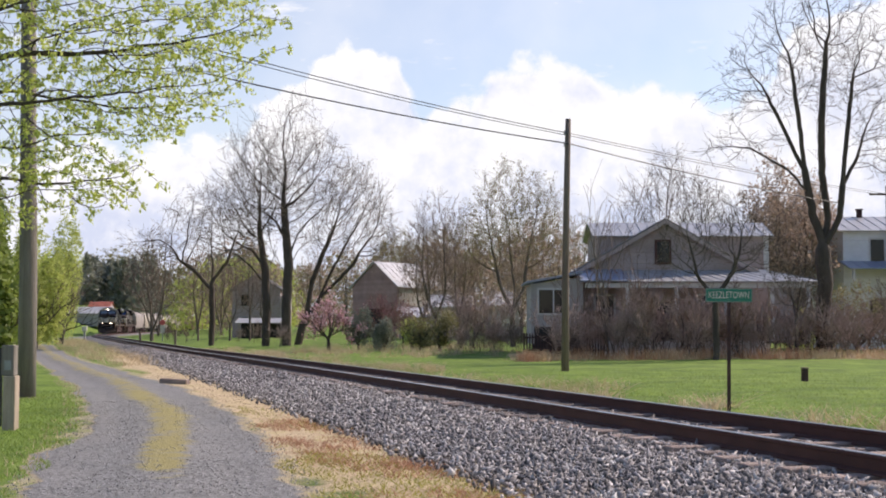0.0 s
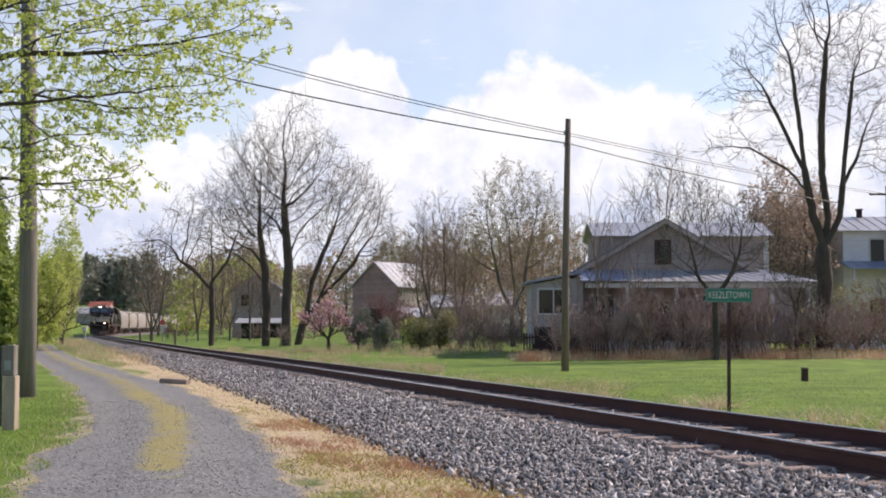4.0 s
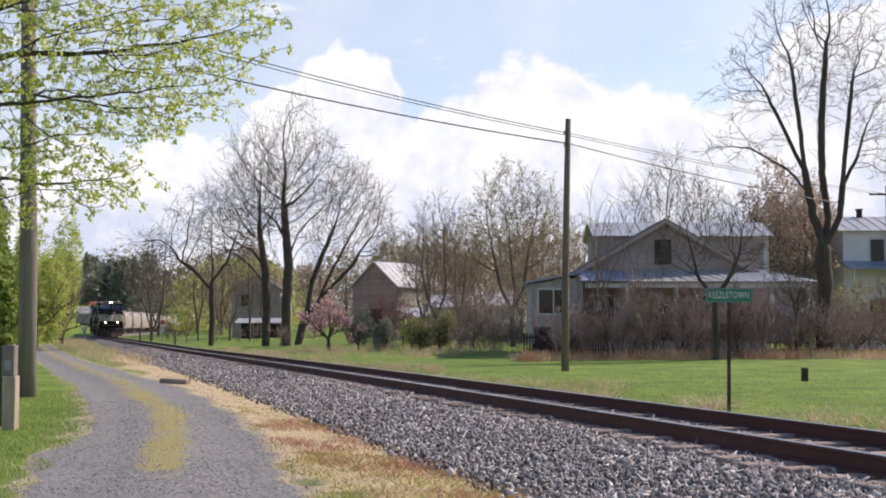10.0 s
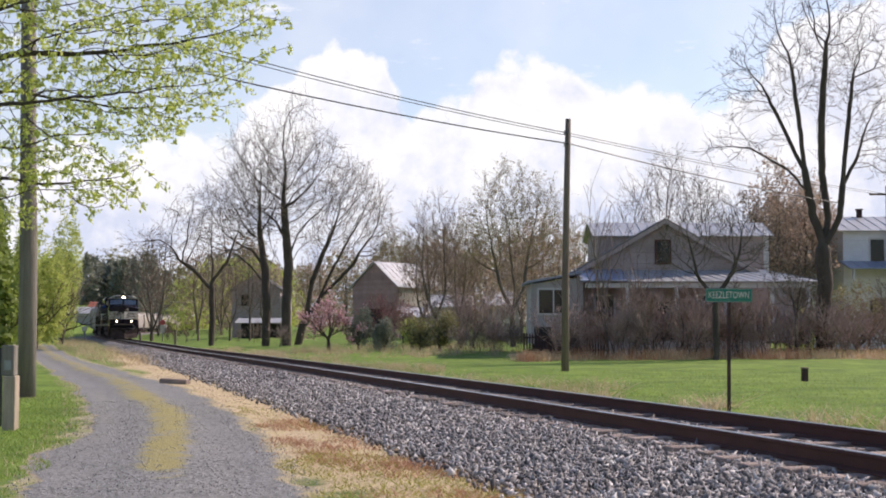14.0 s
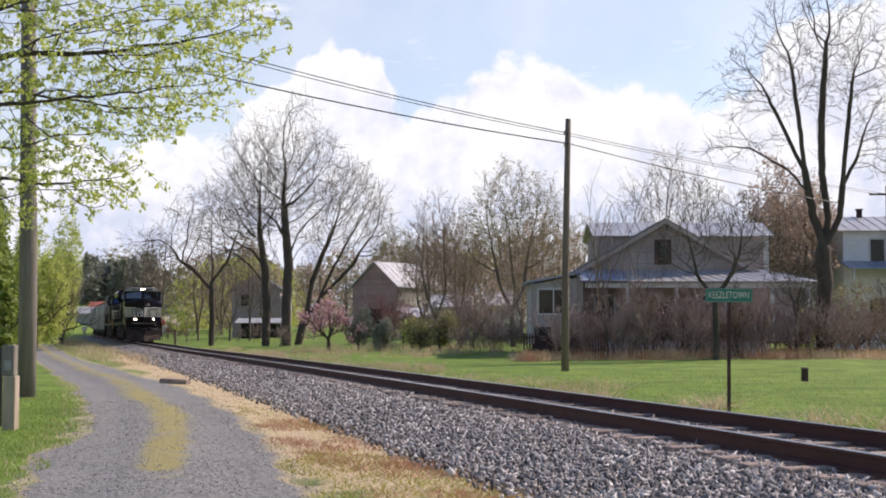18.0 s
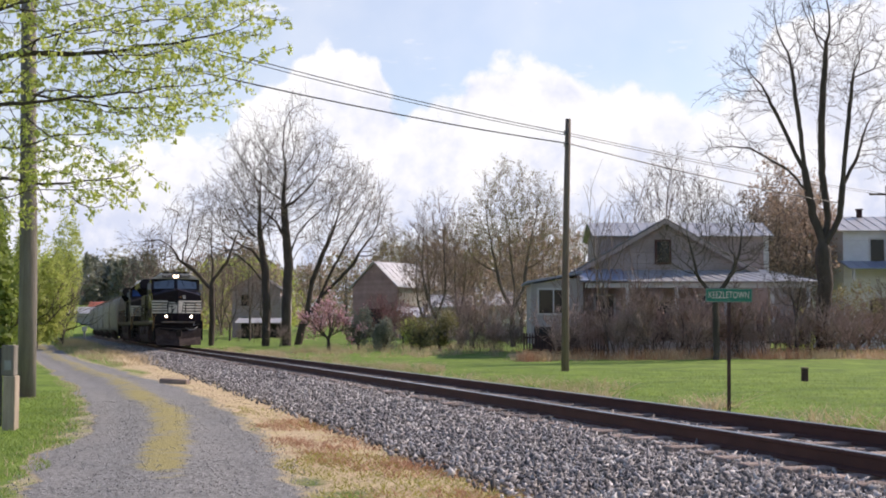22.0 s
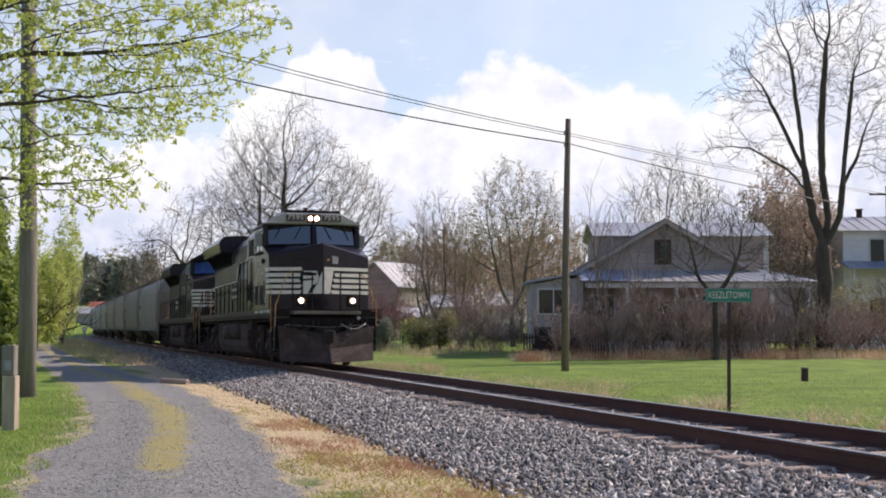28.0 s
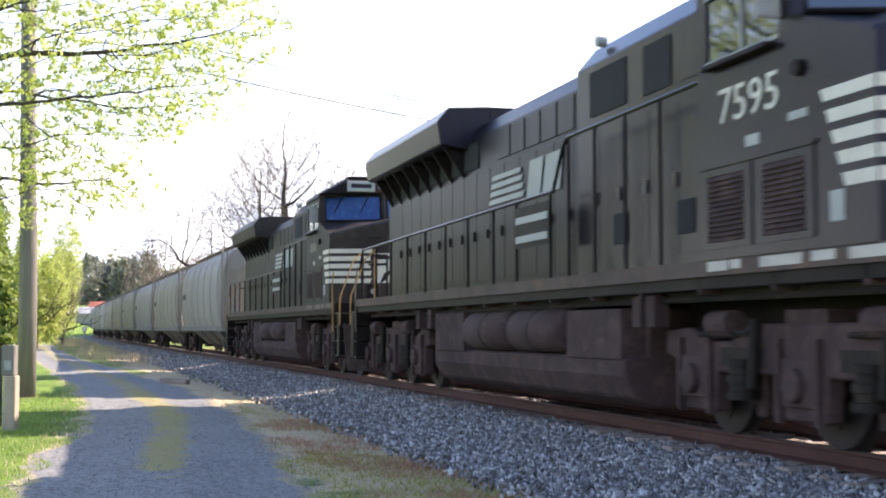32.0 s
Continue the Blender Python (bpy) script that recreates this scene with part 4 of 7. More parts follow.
def build_trees():
    # three tall old trees on the lawn beyond the track, their crowns grown into one another
    g = Crown(31, [[(0, 0, -0.4), (-0.05, 0, 3), (0.1, 0.1, 6.5), (-0.15, 0, 9.2), (-0.3, 0, 11.4)], [(0, 0, 7.0), (0.8, 0.3, 8.8)], [(0, 0, 6.0), (1.0, -0.6, 7.6)], [(0, 0, 8.2), (-0.9, 0.4, 9.8)], [(0, 0, 5.4), (-0.8, -0.8, 7.0)]],
              [(-0.6, 0, 14.0, 4.0, 3.4, 4.8), (1.8, 0, 12.4, 3.0, 2.8, 3.6), (-2.4, 0, 11.4, 2.2, 2.4, 2.8), (0, 0, 9.8, 2.6, 2.2, 1.6), (1.4, -0.6, 8.2, 1.8, 1.4, 0.9)], 2200, 0.4, 0.58, 0.38, 0.0125, 0.045, 0.10, 0.15, 1.1, 1, 9.0, 0.0)
    limb_tree("bare_tree", "tall bare deciduous tree with dark branching limbs on the lawn", place(-12.3, 107), g, M["bark_dark"], M["bark"], group="bare trees")
    g = Crown(47, [[(0, 0, -0.4), (0.05, 0, 3), (-0.1, 0.1, 6), (-0.5, 0, 8.6)], [(-0.1, 0, 6.2), (-1.1, 0.2, 7.6)], [(0, 0, 5.6), (0.7, -0.6, 7.2)], [(0, 0, 5.0), (-1.2, -0.5, 6.4)]],
              [(-1.8, 0, 11.8, 3.2, 2.8, 3.8), (-3.6, 0, 9.6, 2.4, 2.2, 2.2), (0, -0.5, 12.2, 2.2, 2.4, 3.6), (-1.8, -0.3, 8.0, 2.4, 1.6, 1.1)], 1500, 0.4, 0.58, 0.33, 0.0125, 0.045, 0.10, 0.15, 1.0, 1, 9.0, 0.0)
    limb_tree("bare_tree", "tall bare deciduous tree with dark branching limbs on the lawn", place(-14.2, 109), g, M["bark_dark"], M["bark"], group="bare trees")
    g = Crown(52, [[(0, 0, -0.4), (0.4, 0, 1.5), (2.0, 0.2, 4.0), (4.0, 0.2, 6.0)], [(0.6, 0, 1.9), (1.2, 0.2, 5.2), (2.0, 0.2, 7.4)], [(1.4, 0, 3.2), (3.0, 0.4, 6.6)]],
              [(4.6, 0, 11.0, 3.4, 2.8, 3.6), (6.2, 0, 8.8, 2.1, 2.2, 2.4), (3.0, 0, 8.6, 2.0, 2.0, 2.4)], 1300, 0.4, 0.58, 0.33, 0.0125, 0.045, 0.10, 0.15, 1.0, 1, 9.0, 0.0)
    limb_tree("bare_tree", "spreading bare tree with limbs leaning out from a low fork", place(-11.9, 111), g, M["bark_dark"], M["bark"], M["leaf_bronze"], 0.05, 0.1, 1, group="bare trees")
    g = Crown(64, [[(0, 0, -0.4), (0.1, 0, 2.5), (0, 0, 5.2), (0.1, 0, 7)], [(0, 0, 4.8), (-1.6, 0.3, 6.6), (-3.0, 0.3, 7.6)], [(0, 0, 5.6), (1.2, 0.3, 7.2)]],
              [(-0.6, 0, 10.8, 3.4, 2.8, 3.0), (-4.8, 0, 8.9, 2.8, 2.0, 1.5), (2.4, 0, 9.4, 1.9, 2.0, 2.6)], 950, 0.4, 0.6, 0.26, 0.012, 0.04, 0.05, 0.15, 1.0, 1, 9.0, 0.0, droop=0.15)
    limb_tree("bare_tree", "bare roadside tree with wide drooping twigs", place(-20.3, 119), g, M["bark_dark"], M["bark"], group="bare trees")
    # the giant right of the house: a thick trunk that splits into long upright limbs
    starts = [[(0, 0, -0.4), (-0.1, 0, 1.8), (0.05, 0, 3.6), (-0.05, 0, 5.6), (-0.5, 0.1, 7.0), (-0.85, 0, 9.0), (-1.15, 0, 12.0), (-1.5, 0, 14.6)],
              [(0, 0, 5.3), (0.3, 0.2, 6.8), (0.05, 0.3, 9.0), (0.1, 0.3, 12.0), (0.35, 0.2, 15.5)], [(0.1, 0, 5.4), (0.75, -0.2, 6.8), (0.95, -0.3, 9.0), (1.25, -0.2, 11.6), (1.6, 0, 14.0)],
              [(-0.15, 0, 6.0), (-0.3, -0.6, 8.4), (-0.5, -0.9, 11.0)], [(-0.85, 0, 9.0), (-1.8, 0.3, 11.2), (-2.8, 0.4, 13.4)], [(-0.7, 0, 8.0), (-1.8, -0.4, 9.1), (-3.0, -0.4, 9.8)], [(0.95, 0, 8.4), (1.8, 0.3, 9.8), (2.3, 0.3, 11.4)]]
    g = Crown(77, starts, [(-1.2, 0, 15.0, 2.6, 2.4, 4.0), (0.6, 0, 15.0, 2.0, 2.2, 4.0), (-3.8, 0, 13.2, 2.0, 1.8, 2.2), (-4.2, 0, 10.2, 2.4, 1.3, 0.8), (2.4, 0, 13.2, 1.9, 2.0, 3.8), (3.0, 0, 9.6, 1.3, 1.4, 1.2)],
              1900, 0.36, 0.5, 0.38, 0.0095, 0.03, 0.18, 0.16, 0.6, 1, 3.5, 0.0, hold=0.4)
    limb_tree("bare_tree", "very tall bare old tree with a thick forked trunk", place(18.55, 66), g, M["bark_dark"], M["bark_dark"], group="bare trees")
    # pale many-stemmed trees round the crossing
    g = Crown(81, [[(0, 0, -0.4), (0, 0, 1.2), (0.4, 0, 4)], [(0, 0, 0.8), (-0.9, 0.2, 4.2)], [(0, 0, 1.0), (1.3, -0.2, 4.4)], [(0, 0, 1.1), (-0.3, 0.4, 4.6)]],
              [(0, 0, 8.4, 3.0, 2.6, 4.8), (-1.6, 0, 6.4, 1.6, 1.8, 3.0), (1.8, 0, 6.4, 1.6, 1.8, 3.0)], 900, 0.45, 0.62, 0.24, 0.017, 0.05, 0.14, 0.15, 1.1, 1, 9.0, 0.0)
    proto = limb_tree("bare_tree", "many-stemmed pale bare tree by the level crossing", place(-36.0, 168), g, M["bark"], M["twig"], group="bare trees")
    for x, y, turn, k in ((-37, 205, 80, 1.0), (-31, 190, 150, 0.8), (-45, 215, 220, 0.85)):
        copy_thing(proto, place(x, y, turn, k))
    # budding trees in the gardens
    g = Crown(93, [[(0, 0, -0.4), (0, 0, 2.2), (0.2, 0, 4)], [(0, 0, 2.4), (-0.7, 0.2, 4)], [(0, 0, 2.6), (0.8, -0.2, 4.2)]],
              [(0, 0, 9.4, 2.6, 2.4, 3.2), (-1.8, 0, 8.2, 1.9, 2.0, 3.0), (1.9, 0, 8.4, 1.8, 2.0, 3.0)], 1100, 0.34, 0.5, 0.2, 0.0115, 0.04, 0.12, 0.15, 0.8, 1, 9.0, 0.0)
    bud = limb_tree("budding_tree", "garden tree with pale olive-green buds on its twigs", place(4.9, 96), g, M["bark"], M["twig"], M["leaf_olive"], 0.06, 0.1, 3, group="garden trees")
    g = Crown(95, [[(0, 0, -0.4), (0, 0, 1.6), (0.1, 0, 3.4)], [(0, 0, 1.8), (-0.6, 0.2, 3.6)], [(0, 0, 2.0), (0.7, -0.2, 3.8)]],
              [(0, 0, 8.2, 2.0, 2.0, 3.8), (-1.2, 0, 6.0, 1.5, 1.6, 2.8), (1.2, 0, 6.0, 1.5, 1.6, 2.8)], 900, 0.34, 0.5, 0.16, 0.012, 0.035, 0.2, 0.15, 0.9, 1, 9.0, 0.0)
    twiggy = limb_tree("twiggy_tree", "thin grey-brown leafless garden tree", place(-0.6, 108), g, M["bark"], M["twig"], group="garden trees")
    for x, y, turn, k in ((-1.8, 124, 60, 0.95), (1.4, 116, 130, 0.95), (-4.0, 178, 10, 1.0), (22, 96, 240, 0.9), (-13, 182, 100, 1.0), (-17, 180, 33, 1.0), (-9, 190, 70, 1.1), (-19.6, 138, 120, 0.85), (-22.4, 143, 15, 0.8), (-17.6, 134, 250, 0.7)):
        copy_thing(twiggy, place(x, y, turn, k))
    g = Crown(96, [[(0, 0, -0.4), (0, 0, 1.5), (0.1, 0, 4)], [(0, 0, 1.6), (-1.2, 0.2, 4.2)], [(0, 0, 1.7), (1.3, -0.2, 4.2)], [(0, 0, 1.5), (-0.5, 0.6, 4.4)]],
              [(0, 0, 9.2, 3.0, 2.2, 3.2), (-2.4, 0, 7.2, 1.9, 1.8, 3.0), (2.4, 0, 7.2, 1.9, 1.8, 3.0)], 1700, 0.34, 0.46, 0.2, 0.0105, 0.035, 0.2, 0.15, 0.9, 1, 9.0, 0.0)
    limb_tree("twiggy_tree", "broad leafless tree rising behind the grey house", place(14.6, 86), g, M["bark_dark"], M["bark"], group="garden trees")
    g = Crown(97, [[(0, 0, -0.4), (0, 0, 1.8), (0.1, 0, 3.2)], [(0, 0, 1.9), (-0.8, 0.2, 3.4)], [(0, 0, 2.0), (0.9, -0.2, 3.6)]],
              [(0, 0, 6.6, 2.2, 2.2, 3.2), (-1.2, 0, 5.0, 1.5, 1.6, 2.4), (1.2, 0, 5.0, 1.5, 1.6, 2.4)], 700, 0.34, 0.5, 0.16, 0.012, 0.035, 0.12, 0.15, 0.7, 1, 9.0, 0.0)
    brown = limb_tree("bronze_tree", "garden tree with bronze-brown buds", place(8.2, 108), g, M["bark"], M["twig"], M["leaf_bronze"], 0.09, 0.13, 4, group="garden trees")
    for x, y, turn, k in ((6.6, 114, 70, 1.0), (25.2, 100, 140, 1.1), (22.0, 86, 220, 1.18), (23.4, 90, 40, 1.1), (3.0, 128, 11, 0.95), (28, 105, 10, 1.0), (0.4, 150, 10, 1.2)):
        copy_thing(brown, place(x, y, turn, k))
    for x, y, turn, k in ((-6.5, 185, 70, 1.1), (-1, 160, 140, 1.0), (13.5, 130, 20, 0.9), (6, 140, 200, 0.9)):
        copy_thing(bud, place(x, y, turn, k))
    # bare saplings in front of the house
    g = vase_tree(99, 9.4, 1.0, 0.07, 5, 0.22, 0.35, 0.6, fork=(4, 4, 3), levels=3, twig_level=2, shrink=0.55, angle=0.5, thin=0.008)
    sap = limb_tree("sapling", "slim bare sapling among the brush by the house", place(7.95, 65.6), g, M["bark"], M["twig"], group="saplings")
    copy_thing(sap, place(6.9, 70, 130, 0.85))
    copy_thing(sap, place(9.3, 68, 220, 0.75))
    g = Crown(101, [[(0, 0, -0.3), (0.05, 0, 1.4), (0, 0, 3.0)], [(0, 0, 2.6), (-0.8, 0.2, 3.9)], [(0, 0, 2.8), (0.8, -0.2, 4.0)]],
              [(0.2, 0, 5.8, 2.2, 1.9, 2.0), (-1.6, 0, 5.0, 1.3, 1.5, 1.5), (1.8, 0, 5.2, 1.4, 1.5, 1.5)], 900, 0.28, 0.4, 0.15, 0.009, 0.03, 0.05, 0.15, 0.5, 1, 9.0, 0.0)
    ap = limb_tree("fruit_tree", "low spreading bare fruit tree in front of the house", place(12.4, 61.9), g, M["bark_dark"], M["bark"], group="fruit trees")
    copy_thing(ap, place(16.8, 64.6, 100, 0.62))
    # pink cherry and dusky red tree
    g = vase_tree(103, 3.1, 0.75, 0.1, 7, 1.0, 0.12, 0.55, fork=(5, 5, 4), levels=3, twig_level=2, shrink=0.62, thin=0.012)
    limb_tree("cherry_tree", "small flowering cherry covered in pink blossom", place(-7.4, 88, 0, 1.28), g, M["bark_dark"], M["twig_red"], M["blossom"], 0.06, 0.1, 7)
    g = vase_tree(105, 4.8, 1.0, 0.1, 8, 0.85, 0.2, 0.55, fork=(5, 5, 4), levels=3, twig_level=2, shrink=0.62, thin=0.010)
    rb = limb_tree("redbud_tree", "small tree hazed with dusky red buds", place(-5.0, 112), g, M["bark_dark"], M["twig_red"], M["redbud"], 0.055, 0.12, 5, group="redbuds")
    copy_thing(rb, place(-3.2, 110, 140, 0.85))


def shrub_mesh(seed, height, width, stems, thin=0.011):
    g = Growth(seed, fork=(5, 4, 3), levels=3, twig_level=1, shrink=0.5, angle=0.55, lift=0.15, wobble=0.2, seg=(0.4, 0.3, 0.25, 0.2), thin=thin)
    for _ in range(stems):
        a, rr = g.r.uniform(0, 6.28), g.r.uniform(0, 1) ** 0.7
        p = Vector((math.cos(a) * rr * width * 0.35, math.sin(a) * rr * width * 0.35, -0.1))
        g.branch(p, (math.cos(a) * 0.4 * rr + g.r.gauss(0, 0.2), math.sin(a) * 0.4 * rr + g.r.gauss(0, 0.2), 1), height * g.r.uniform(0.45, 0.7), 0.018, 0)
    return g


def build_shrubs():
    # leafless brush along the edge of the lawn before the house
    protos = []
    for k, (seed, h, w, n, mat) in enumerate(((201, 4.6, 2.4, 11, "brush_twig"), (202, 3.8, 2.6, 11, "brush_twig"), (203, 4.2, 2.0, 9, "twig"))):
        g = shrub_mesh(seed, h, w, n)
        t = thing("shrub", "tangled leafless shrub in the brush before the house", "shrub", place(9.0 + 2.4 * k, 64.5 + k * 0.4), "brush before the house")
        part("stem_clump", g.limbs, M["bark_dark"], t)
        part("brushwood", g.twigs, M[mat], t)
        protos.append(t)
    rng = random.Random(9)
    for i in range(16):
        copy_thing(protos[(i + 1) % 3], place(6.0 + 0.95 * i + rng.uniform(-0.3, 0.3), 67.2 + rng.uniform(-0.8, 1.0), rng.uniform(0, 360), rng.uniform(0.6, 0.92)))
    for i in range(17):
        x = 6.2 + 0.86 * i + rng.uniform(-0.3, 0.3)
        copy_thing(protos[i % 3], place(x, 64.3 + rng.uniform(-0.6, 2.0), rng.uniform(0, 360), rng.uniform(0.5, 0.85)))
    for i in range(11):
        copy_thing(protos[i % 3], place(0.9 + 0.42 * i, 79.5 + rng.uniform(-1.2, 1.2), rng.uniform(0, 360), rng.uniform(0.38, 0.58)))
    for x, y, k in ((-5.5, 100, 0.6), (-1.9, 86, 0.9), (-30.0, 152, 0.55), (-27.4, 146, 0.45), (-24.0, 142, 0.5), (-33.5, 166, 0.6), (-20.5, 136, 0.45), (-17.5, 128, 0.5), (1.2, 84, 1.0), (2.2, 85.5, 1.1), (-12.6, 104, 0.55), (24, 72, 1.1), (27, 78, 1.2), (3.1, 83, 0.95), (21.5, 68, 0.7), (22.6, 69, 0.9)):
        copy_thing(protos[rng.randrange(3)], place(x, y, rng.uniform(0, 360), k))
    # evergreen and green bushes
    for x, y, sx, sz, key, lab in ((-5.6, 90, 0.95, 2.1, "leaf_dark", "dark rounded evergreen shrub on the lawn"), (-3.7, 86, 0.8, 1.5, "leaf_dark", "dark rounded evergreen shrub on the lawn"),
                                   (-0.2, 82, 1.3, 2.0, "leaf_olive", "loose olive-green shrub by the brush"), (-1.4, 84, 1.2, 1.6, "leaf_olive", "loose olive-green shrub by the brush"),
                                   (22.5, 74, 2.4, 3.0, "leaf_olive", "loose olive-green shrub by the brush"), (25.5, 76, 2.6, 3.2, "leaf_olive", "loose olive-green shrub by the brush"), (20.2, 79, 1.6, 2.0, "leaf_green", "loose green shrub on the lawn edge"),
                                   (-2.2, 94, 1.4, 1.5, "leaf_green", "loose green shrub on the lawn edge")):
        leafy_tree("bush", lab, place(x, y), (sx, sx, sz), M[key], int(x * 7 + 400), 520, 0.07, 6, "bush", "bushes on the lawn")
    # young-leaved growth along the lane
    for x, y, sx, sz, key, seed in ((-20.2, 60, 1.7, 6.4, "leaf_deep", 2), (-24.5, 70, 2.0, 7.0, "leaf_deep", 3), (-31.4, 105, 2.2, 7.2, "leaf_green", 4), (-38.5, 125, 2.6, 8.2, "leaf_green", 5),
                                    (-39.9, 142, 2.5, 9.6, "leaf_green", 6), (-14.2, 42, 0.9, 3.2, "leaf_deep", 7), (-34.5, 112, 2.0, 5.0, "leaf_green", 8)):
        leafy_tree("leafing_tree", "tree in fresh green spring leaf growing wild beside the lane", place(x, y), (sx, sx, sz), M[key], seed + 50, 2100, 0.12, 6, "tree", "leafing trees by the lane")
    g = vase_tree(111, 8.2, 1.2, 0.14, 8, 0.5, 0.2, 0.55, fork=(5, 5, 4), levels=3, twig_level=2, shrink=0.6, thin=0.014)
    t = limb_tree("bare_tree", "greyish bare tree in the thicket by the line", place(-37.5, 132), g, M["bark"], M["twig"], group="bare trees")
    copy_thing(t, place(-35.2, 126, 90, 0.8))


def build_far_woods():
    """Wooded rise in the distance: dark conifers with a paler fringe, and the thin woods behind the village."""
    rng = np.random.default_rng(77)

    def woods(name, label, spots, material, leaf, clumps, shape):
        c = []
        for x, y, h in spots:
            z0 = float(ground_z(x, y))
            n = clumps
            t = rng.uniform(0.05, 1, n)
            rad = h * (0.26 * (1 - t) + 0.03 if shape == "cone" else 0.33 * np.sqrt(np.clip(1 - (2 * t - 1.05) ** 2, 0.02, 1)))
            a = rng.uniform(0, 6.28, n)
            rr = rad * np.sqrt(rng.uniform(0.2, 1, n))
            c.append(np.stack([x + np.cos(a) * rr, y + np.sin(a) * rr, z0 + h * t], 1))
        me = quads_mesh(name, leaves_at(rng, np.concatenate(c), leaf, leaf * 0.5, 2), material)
        tagged(part(name, me, material), label, "woods", kind="stuff")

    spots = []
    for _ in range(170):
        x, y = rng.uniform(-165, -56), rng.uniform(405, 465)
        if abs(float(beside(x, y))) < 8:
            continue
        spots.append((x, y, 24.0 + rng.uniform(-3.0, 1.5) - float(ground_z(x, y))))
    woods("conifer_woods", "dark conifer woods on the distant rise", spots, M["leaf_dark"], 0.8, 190, "cone")
    spots = [(rng.uniform(-108, -88), rng.uniform(270, 320), rng.uniform(9, 13)) for _ in range(14)]
    woods("pale_woods", "pale green spring woods on the near slope", spots, M["leaf_spring"], 0.5, 260, "round")
    spots = [(-60 + 2.4 * i + rng.uniform(-2, 2), rng.uniform(195, 265), rng.uniform(9, 15)) for i in range(60)]
    spots = [p for p in spots if p[0] / p[1] > -0.19]
    woods("bare_woods", "hazy bare woods behind the village", spots, M["leaf_bronze"], 0.27, 420, "round")
    spots = [(-56 + 5.4 * i + rng.uniform(-2, 2), rng.uniform(240, 290), rng.uniform(10, 16)) for i in range(30)]
    spots = [p for p in spots if p[0] / p[1] > -0.19]
    for _ in range(46):
        x, y = rng.uniform(-118, -20), rng.uniform(470, 510)
        if abs(float(beside(x, y))) > 7:
            spots.append((x, y, rng.uniform(17, 24)))
    for _ in range(40):
        x, y = rng.uniform(-165, -70), rng.uniform(590, 670)
        if abs(float(beside(x, y))) > 9:
            spots.append((x, y, rng.uniform(13, 20)))
    woods("green_woods", "mixed leafing woods behind the village", spots, M["leaf_olive"], 0.45, 260, "round")
    spots = [(x, y, rng.uniform(9, 12)) for x, y in ((-34, 215), (-38, 222), (-29, 212), (-42, 228), (-46, 236), (-25, 216))]
    woods("leafing_woods", "fresh green trees behind the crossing", spots, M["leaf_green"], 0.3, 420, "round")
    # added trees, out of view on the left, to darken the train side's reflections
    spots = []
    for i in range(26):
        y = 62 + 3.4 * i
        spots.append((-0.37 * y - 6 - rng.uniform(0, 9), y, rng.uniform(12, 16)))
    woods("hedgerow_trees", "dark trees added out of view to darken reflections in the train", spots, M["leaf_dark"], 0.45, 160, "round")


build_near_tree()
build_trees()
build_shrubs()
build_far_woods()

# ---- houses ----
def window(parent, x0, x1, z0, z1, y, panes=2, frame=M["trim_white"]):
    """A framed window that faces -y, with separate panes."""
    g = Geo()
    g.box(x0 - 0.09, x1 + 0.09, y - 0.06, y + 0.02, z1, z1 + 0.1).box(x0 - 0.09, x1 + 0.09, y - 0.1, y + 0.02, z0 - 0.09, z0)
    g.box(x0 - 0.09, x0, y - 0.06, y + 0.02, z0, z1).box(x1, x1 + 0.09, y - 0.06, y + 0.02, z0, z1)
    w = part("window", g, frame, parent)
    for i in range(panes):
        a, b = x0 + (x1 - x0) * i / panes, x0 + (x1 - x0) * (i + 1) / panes
        part("pane", Geo().box(a + 0.025, b - 0.025, y - 0.02, y - 0.005, z0 + 0.02, z1 - 0.02), M["house_glass"], w)
        if i:
            part("mullion", Geo().box(a - 0.03, a + 0.03, y - 0.05, y, z0, z1), frame, w)
    return w


def boards(parent, x0, x1, z0, z1, y, material, step=0.2, top=None):
    """Overlapping siding boards on a wall that faces -y; top(z) may narrow them to a gable."""
    z = z0
    while z < z1 - 0.02:
        h = min(step, z1 - z)
        a, b = (x0, x1) if top is None else top(z + h / 2)
        if b - a > 0.15:
            part("siding_board", Geo().prism([(y, z), (y - 0.03, z + 0.004), (y - 0.006, z + h), (y, z + h)], "x", a, b), material, parent)
        z += step


def roof_slope(parent, p, q, r, s, material, ribs=8, thick=0.07):
    """A metal roof slope: eave p to q, ridge s to r, with standing seams."""
    P, Q, R, S = (Vector(v) for v in (p, q, r, s))
    n = (Q - P).cross(S - P).normalized()
    n = n if n.z > 0 else -n
    t = n * thick
    g = Geo().loft([[P, Q, R, S], [P + t, Q + t, R + t, S + t]])
    roof = part("roof", g, material, parent)
    for i in range(ribs + 1):
        a, b = P.lerp(Q, i / ribs) + t, S.lerp(R, i / ribs) + t
        part("seam", Geo().pipe([a + n * 0.015, b + n * 0.015], 0.022, 4), material, roof)
    return roof


